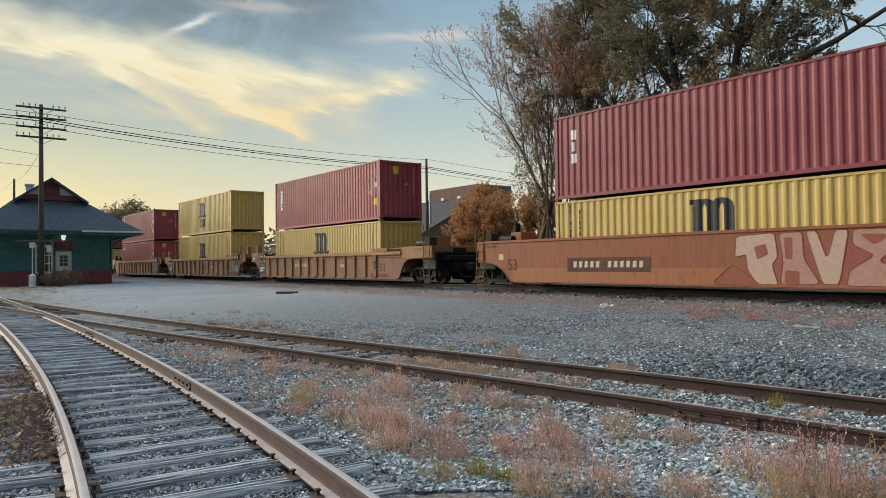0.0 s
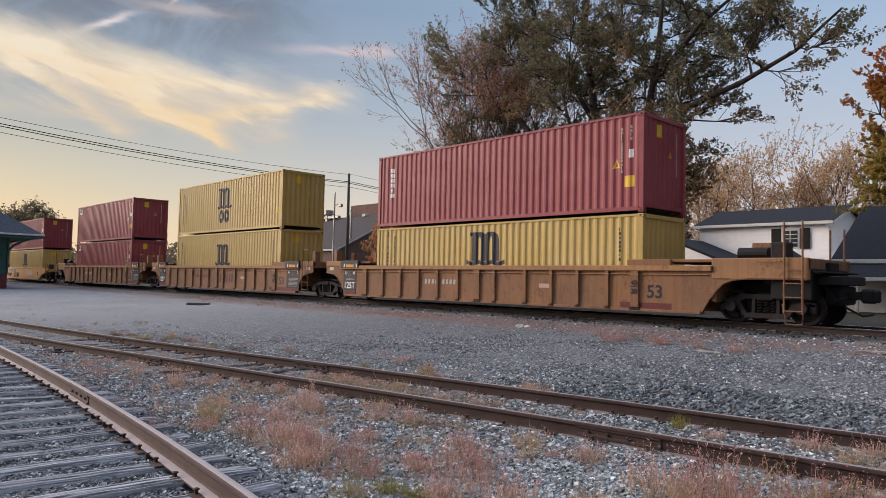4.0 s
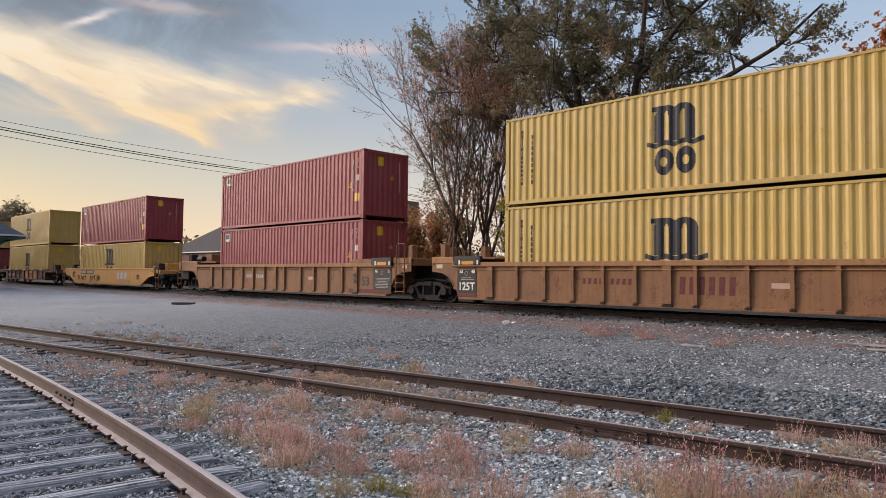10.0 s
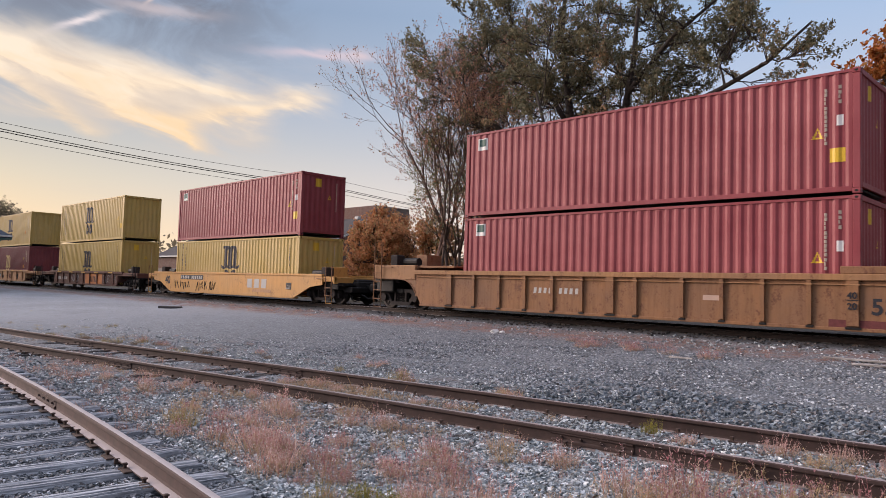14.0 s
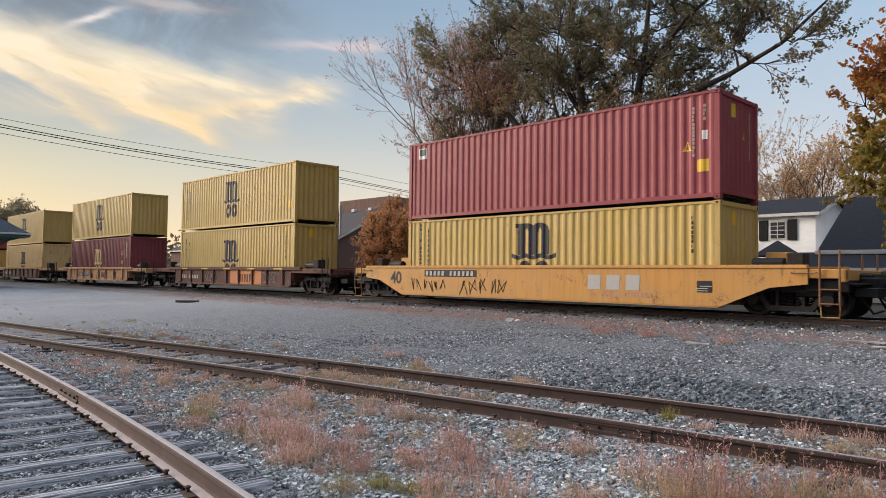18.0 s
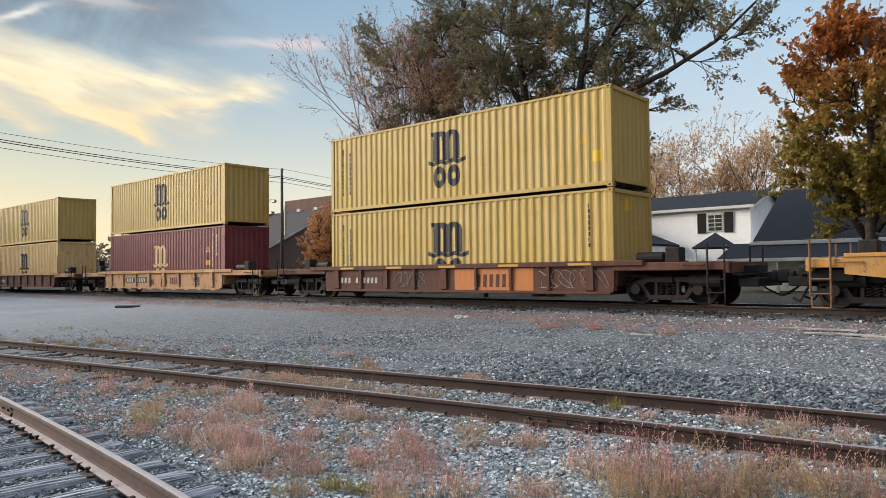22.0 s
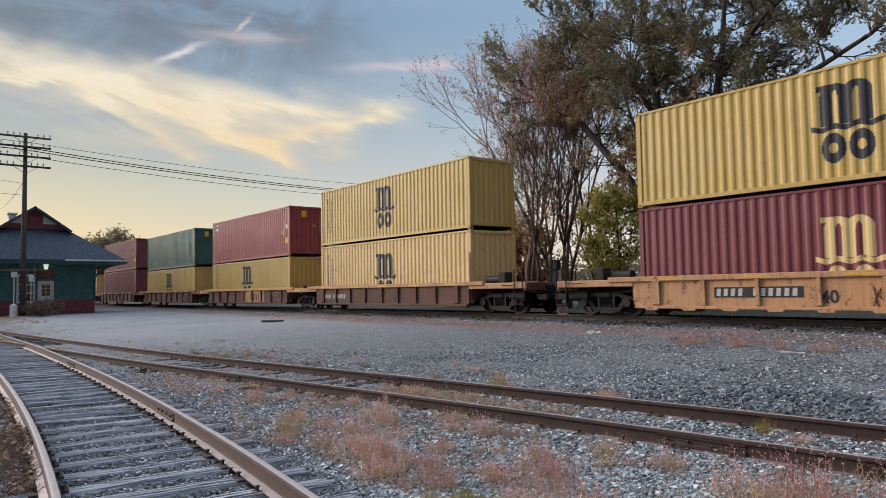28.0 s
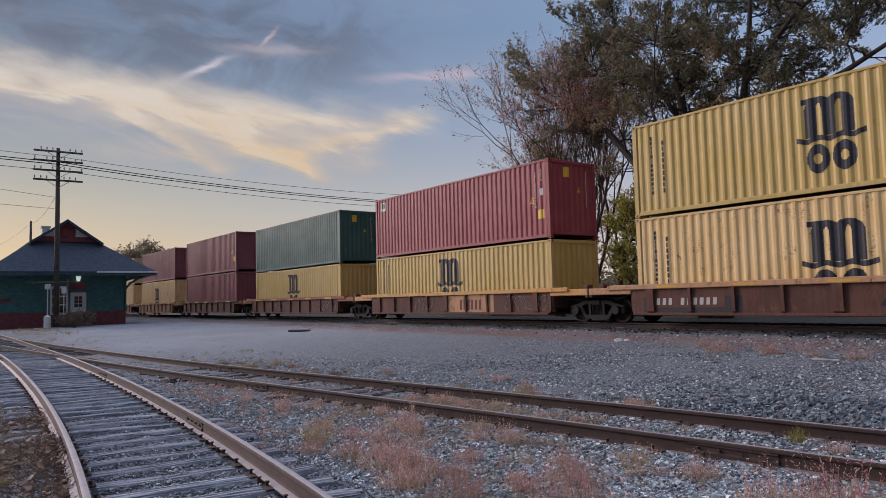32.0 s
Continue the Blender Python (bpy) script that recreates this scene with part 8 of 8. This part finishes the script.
    for i, (kind, n, box, hh) in enumerate((("mauve", 90, (-16, -3.4, 3.2, 6.2), 0.13), ("pink", 80, (-14, -3.6, 3.0, 6.0), 0.14), ("straw", 70, (-9, -3.6, 3.2, 6.2), 0.15), ("straw", 30, (-2.8, 0, 4.4, 6.2), 0.2), ("straw", 34, (-20, 0, 6.2, 8.4), 0.09), ("pink", 26, (-22, 0, 6.2, 9.0), 0.10), ("mauve", 150, (-40, -2, 15.0, 16.9), 0.13), ("pink", 90, (-36, -2, 15.3, 17.0), 0.13), ("straw", 40, (-30, -2, 15.0, 17.0), 0.10), ("straw", 110, (-9.6, -6.0, 6.1, 6.9), 0.10), ("straw", 90, (-13.5, -6.5, 4.6, 5.7), 0.10), ("mauve", 70, (-11.5, -1.0, 6.0, 7.7), 0.08), ("olive", 30, (-46, -18, 5.2, 9.0), 0.14), ("olive", 18, (-14, -6, -1.5, 1.2), 0.14), ("brown", 40, (-14, -7, 0.0, 1.25), 0.13), ("brown", 70, (-40, -19, 3.4, 6.4), 0.12), ("olive", 30, (-60, -20, -6, 0.5), 0.22), ("brown", 90, (-54, -36, 3.9, 6.3), 0.16), ("olive", 60, (-56, -44, 4.2, 7.2), 0.18))):
        V, F, o = [], [], 0
        base = low[kind][i % 3]
        co = np.empty(len(base.vertices) * 3, np.float32)
        base.vertices.foreach_get("co", co)
        co = co.reshape(-1, 3)
        polys = [tuple(q.vertices) for q in base.polygons]
        for _ in range(n):
            x, y = nprng.uniform(box[0], box[1]), nprng.uniform(box[2], box[3])
            if abs(abs(y - track_a(x)) - GAUGE) < 0.12 or abs(y - track_a(x)) < 0.6 or abs(abs(y - track_b(x)) - GAUGE) < 0.12:
                continue
            s = hh * nprng.uniform(0.6, 1.4)
            a = nprng.uniform(0, 6.28)
            w = s * nprng.uniform(1.0, 2.4)
            q = np.stack([(co[:, 0] * np.cos(a) - co[:, 1] * np.sin(a)) * w + x, (co[:, 0] * np.sin(a) + co[:, 1] * np.cos(a)) * w + y, co[:, 2] * s + float(ground_z(x, y)) - 0.03], -1)
            V.append(q)
            F += [tuple(k + o for k in p) for p in polys]
            o += len(co)
        me = bpy.data.meshes.new("dry_weeds")
        me.from_pydata(np.concatenate(V).tolist(), [], F)
        me.materials.append(base.materials[0])
        tagged(new("dry_weeds", me), "low " + kinds[kind][1] + " weeds scattered through the stones", "weeds", kind="stuff")
    # two dead stalks standing between the siding's rails
    for pts, r in (([(-8.35, 6.62, 0.0), (-8.39, 6.61, 0.12), (-8.46, 6.60, 0.22)], 0.008), ([(-7.4, 6.75, 0.0), (-7.35, 6.75, 0.12), (-7.29, 6.75, 0.2)], 0.006)):
        thing("dead_stalk", "pale broken dead stalk between the rails", "weed", g=G().tube(pts, r, 5, r * 0.5), mat=WEED_STRAW)
    make_litter()


def fallen_leaves(spots, rng):
    """Dry curled maple leaves, each a lobed blade folded along its rib."""
    lobes = [(-1.0, 0.0), (-0.45, 0.42), (-0.30, 0.95), (0.05, 0.45), (0.55, 0.70), (0.48, 0.22), (1.0, 0.0)]
    V, F = [], []
    for x, y, z in spots:
        size, turn, curl = rng.uniform(0.026, 0.05), rng.uniform(0, 6.28), rng.uniform(0.2, 0.8)
        tip, side = rng.normal(0, 0.35), rng.normal(0, 0.35)
        o = len(V)
        for k in (1, -1):
            for u, v in lobes:
                w = curl * v * v + 0.25 * u * u
                px, py, pz = u * size, k * v * size, w * size * 0.7 + u * size * tip + k * v * size * side
                V.append((x + px * math.cos(turn) - py * math.sin(turn), y + px * math.sin(turn) + py * math.cos(turn), z + 0.012 + pz))
        F += [tuple(range(o, o + 7)), tuple(range(o + 7, o + 14))[::-1]]
    return V, F


def make_litter():
    """A drift of dead stalks and fallen leaves piled against the outer rail of the yard track."""
    rng = np.random.default_rng(17)

    def drift(n, wide):
        x = rng.uniform(-13.2, -6.6, n)
        keep = rng.random(n) < 0.35 + 0.65 * np.exp(-((x + 8.6) / 1.3) ** 2) + 0.5 * np.exp(-((x + 11.6) / 0.7) ** 2)
        x = x[keep]
        out = np.abs(rng.normal(0, wide, len(x))) * (0.45 + 0.75 * np.sin(x * 1.4 + 0.6) ** 2)
        y = track_a(x) - GAUGE - 0.06 - out
        heap = 0.11 * np.exp(-(out / 0.35) ** 2) * (0.35 + 0.65 * np.exp(-((x + 8.6) / 1.4) ** 2))
        return x, y, ground_z(x, y) + heap * rng.uniform(0.1, 1.0, len(x)), heap

    x, y, z, heap = drift(5200, 0.75)
    p = np.stack([x, y, z - 0.02], -1)
    lean = np.stack([rng.normal(0, 0.07, len(x)), rng.normal(0, 0.07, len(x)), 0.015 + rng.uniform(0.1, 1.0, len(x)) * (0.03 + 0.9 * heap)], -1)
    w = rng.normal(0, 1, (len(x), 3)) * 0.0035
    V = np.stack([p - w, p + w, p + lean + w * 0.4, p + lean - w * 0.4], 1).reshape(-1, 3)
    tagged(new("dead_stalks", fast_mesh("dead_stalks", V, np.arange(len(V)).reshape(-1, 4), LITTER)), "low drift of dead brown stalks piled against the rail", "weeds", kind="stuff")
    x, y, z, heap = drift(3600, 0.6)
    V, F = blades(np.stack([x, y, z], -1), 0.016, rng)
    tagged(new("leaf_litter", fast_mesh("leaf_litter", V, F, LITTER)), "crumbled dry brown leaves among the stalks", "leaves", kind="stuff")
    x, y, z, heap = drift(420, 0.7)
    V, F = fallen_leaves(np.stack([x, y, z + 0.5 * heap], -1)[:230].tolist(), rng)
    me = bpy.data.meshes.new("fallen_leaves")
    me.from_pydata(V, [], F)
    me.materials.append(LEAF_TAN)
    tagged(new("fallen_leaves", me), "curled tan maple leaves fallen beside the rail", "leaves", kind="stuff")


def make_debris():
    """Boards and a pale stone left lying about the yard."""
    old = wood_material("bleached_board", (0.20, 0.185, 0.17), (0.50, 0.47, 0.44), "x")
    for x, y, long, wide, turn in ((-3.3, 15.25, 1.3, 0.14, 4), (-2.4, 15.1, 1.1, 0.12, -6), (-2.7, 14.75, 0.8, 0.1, 12), (-3.9, 15.9, 1.5, 0.16, 2), (-2.2, 15.6, 0.9, 0.2, 35), (-6.7, 13.75, 0.5, 0.035, 3)):
        thing("board", "bleached broken board lying on the stones", "board", "scattered boards", at=pose(x, y, float(ground_z(x, y)) + 0.01, 0, 0, turn), g=G().box(-long / 2, long / 2, -wide / 2, wide / 2, 0, 0.035, 0.006), mat=old)
    pale = plain("pale_limestone", (0.50, 0.49, 0.47), 0.9, 0, 0.25, 8)
    rng = random.Random(3)
    for x, y, size in ((-12.1, 0.4, 0.20), (-11.8, 0.62, 0.08), (-12.98, 15.3, 0.13), (-12.75, 15.35, 0.09), (-12.85, 15.15, 0.07)):
        bm = bmesh.new()
        bmesh.ops.create_icosphere(bm, subdivisions=2, radius=size)
        for v in bm.verts:
            v.co *= rng.uniform(0.8, 1.15)
            v.co.z *= 0.55
        g = G().add([tuple(v.co) for v in bm.verts], [tuple(v.index for v in f.verts) for f in bm.faces])
        bm.free()
        thing("boulder" if size > 0.15 else "stone", "pale broken stone lying in the yard", "stone", at=pose(x, y, float(ground_z(x, y)) + 0.3 * size, 0, 0, rng.uniform(0, 90)), g=g, mat=pale)
    thing("timber", "short dark old timber lying on the lot", "timber", at=pose(-30.6, 13.9, float(ground_z(-30.6, 13.9)) + 0.03, 0, 0, 40), g=G().box(-0.5, 0.5, -0.14, 0.14, -0.05, 0.06, 0.02), mat=TIE_DARK)

# ---- build ----
make_ground()


def near_rail(x, y, curve, reach):
    return np.minimum(np.abs(y - curve(x) - GAUGE), np.abs(y - curve(x) + GAUGE)) < reach


def keep_yard(x, y, rng):
    on_a = np.abs(y - track_a(x)) < 1.35
    ok = (y > -2.0) & (y < 9.0) & (x > -32) & ~near_rail(x, y, track_a, 0.09) & ~near_rail(x, y, track_b, 0.09)
    sleepers = (np.abs(y - track_b(x)) < 1.3) & (x < -9.5) & (rng.random(len(x)) < 0.85)
    sleepers |= (np.abs(y - track_b(x)) < 0.75) & (rng.random(len(x)) < 0.35)
    return ok & ~on_a & ~sleepers


def keep_between(x, y, rng):
    return (np.abs(y - track_a(x)) < 1.35) & (x > -32) & ~near_rail(x, y, track_a, 0.08)


def keep_heap(x, y, rng):
    return (y > 8.05 + 0.04 * x) & (y < 9.9 - 0.10 * x * 0.3 + 0.25 * np.sin(x * 1.3) + 0.1 * np.sin(x * 3.7)) & (x > -6.2 + 0.7 * rng.normal(0, 1, len(x))) & (x < 3)


def keep_lot(x, y, rng):
    return (y > 8.6) & (y < 16.5) & (x > -13 - 4 * rng.random(len(x)) + 0.4 * (y - 9))


def keep_bank(x, y, rng):
    return (y > 16.3) & (y < 17.15 + 0.12 * rng.normal(0, 1, len(x))) & (x > -45)


def keep_grime_shade(x, y, rng):
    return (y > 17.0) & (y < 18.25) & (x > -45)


gravel("ballast_stones", 150000, 1, (5, 96, 3.3, 17.6), (0.008, 0.020), keep_yard, STONE, "loose grey ballast stones, a few pale, between the yard tracks")
gravel("track_ballast", 100000, 7, (20, 98, 3.3, 17.6), (0.007, 0.017), keep_between, STONE_MID, "small dark ballast stones between the ties of the yard track", 0.6, 0.2)
gravel("crushed_stone_heap", 26000, 2, (5, 70, 7.5, 11.0), (0.014, 0.027), keep_heap, STONE_DARK, "low heap of dark coarse crushed stone beside the rail", 0.8, 0.6)
gravel("lot_stones", 85000, 4, (5, 82, 2.9, 10.6), (0.008, 0.021), keep_lot, STONE_PALE, "fine grey stones scattered over the lot")
gravel("bank_stones", 17000, 5, (2, 76, 2.2, 5.6), (0.012, 0.032), keep_bank, STONE, "grey ballast stones on the shoulder of the main line")
# dark stones carry grime and the shade beneath the cars in their colour
gravel("grimy_ballast", 12000, 6, (2, 76, 2.2, 5.6), (0.018, 0.04), keep_grime_shade, STONE_GRIME_SHADE, "oily ballast stones along the main rail, coloured darker for the train's shade")

make_depot()
make_lines()
make_houses()
make_trees()
make_weeds()
make_debris()
make_train()
make_main_line()
make_yard_track("yard_track", track_a, bed_a, -110, 9, 0.50, "curving yard track with worn rails on grey weathered ties", RAIL_A, TIE_GREY, 0.0, -46, 8.5, [(-9.4, GAUGE), (-17.5, GAUGE), (-9.0, -GAUGE), (-26, -GAUGE)])
make_yard_track("siding_track", track_b, bed_b, -44.5, 22, 0.55, "rusty disused siding half sunk in ballast", RAIL_B, TIE_DARK, 0.028, -42, 6, [(-13.2, -GAUGE), (-10.5, GAUGE), (-17.5, GAUGE), (-4.0, -GAUGE)])
motions()
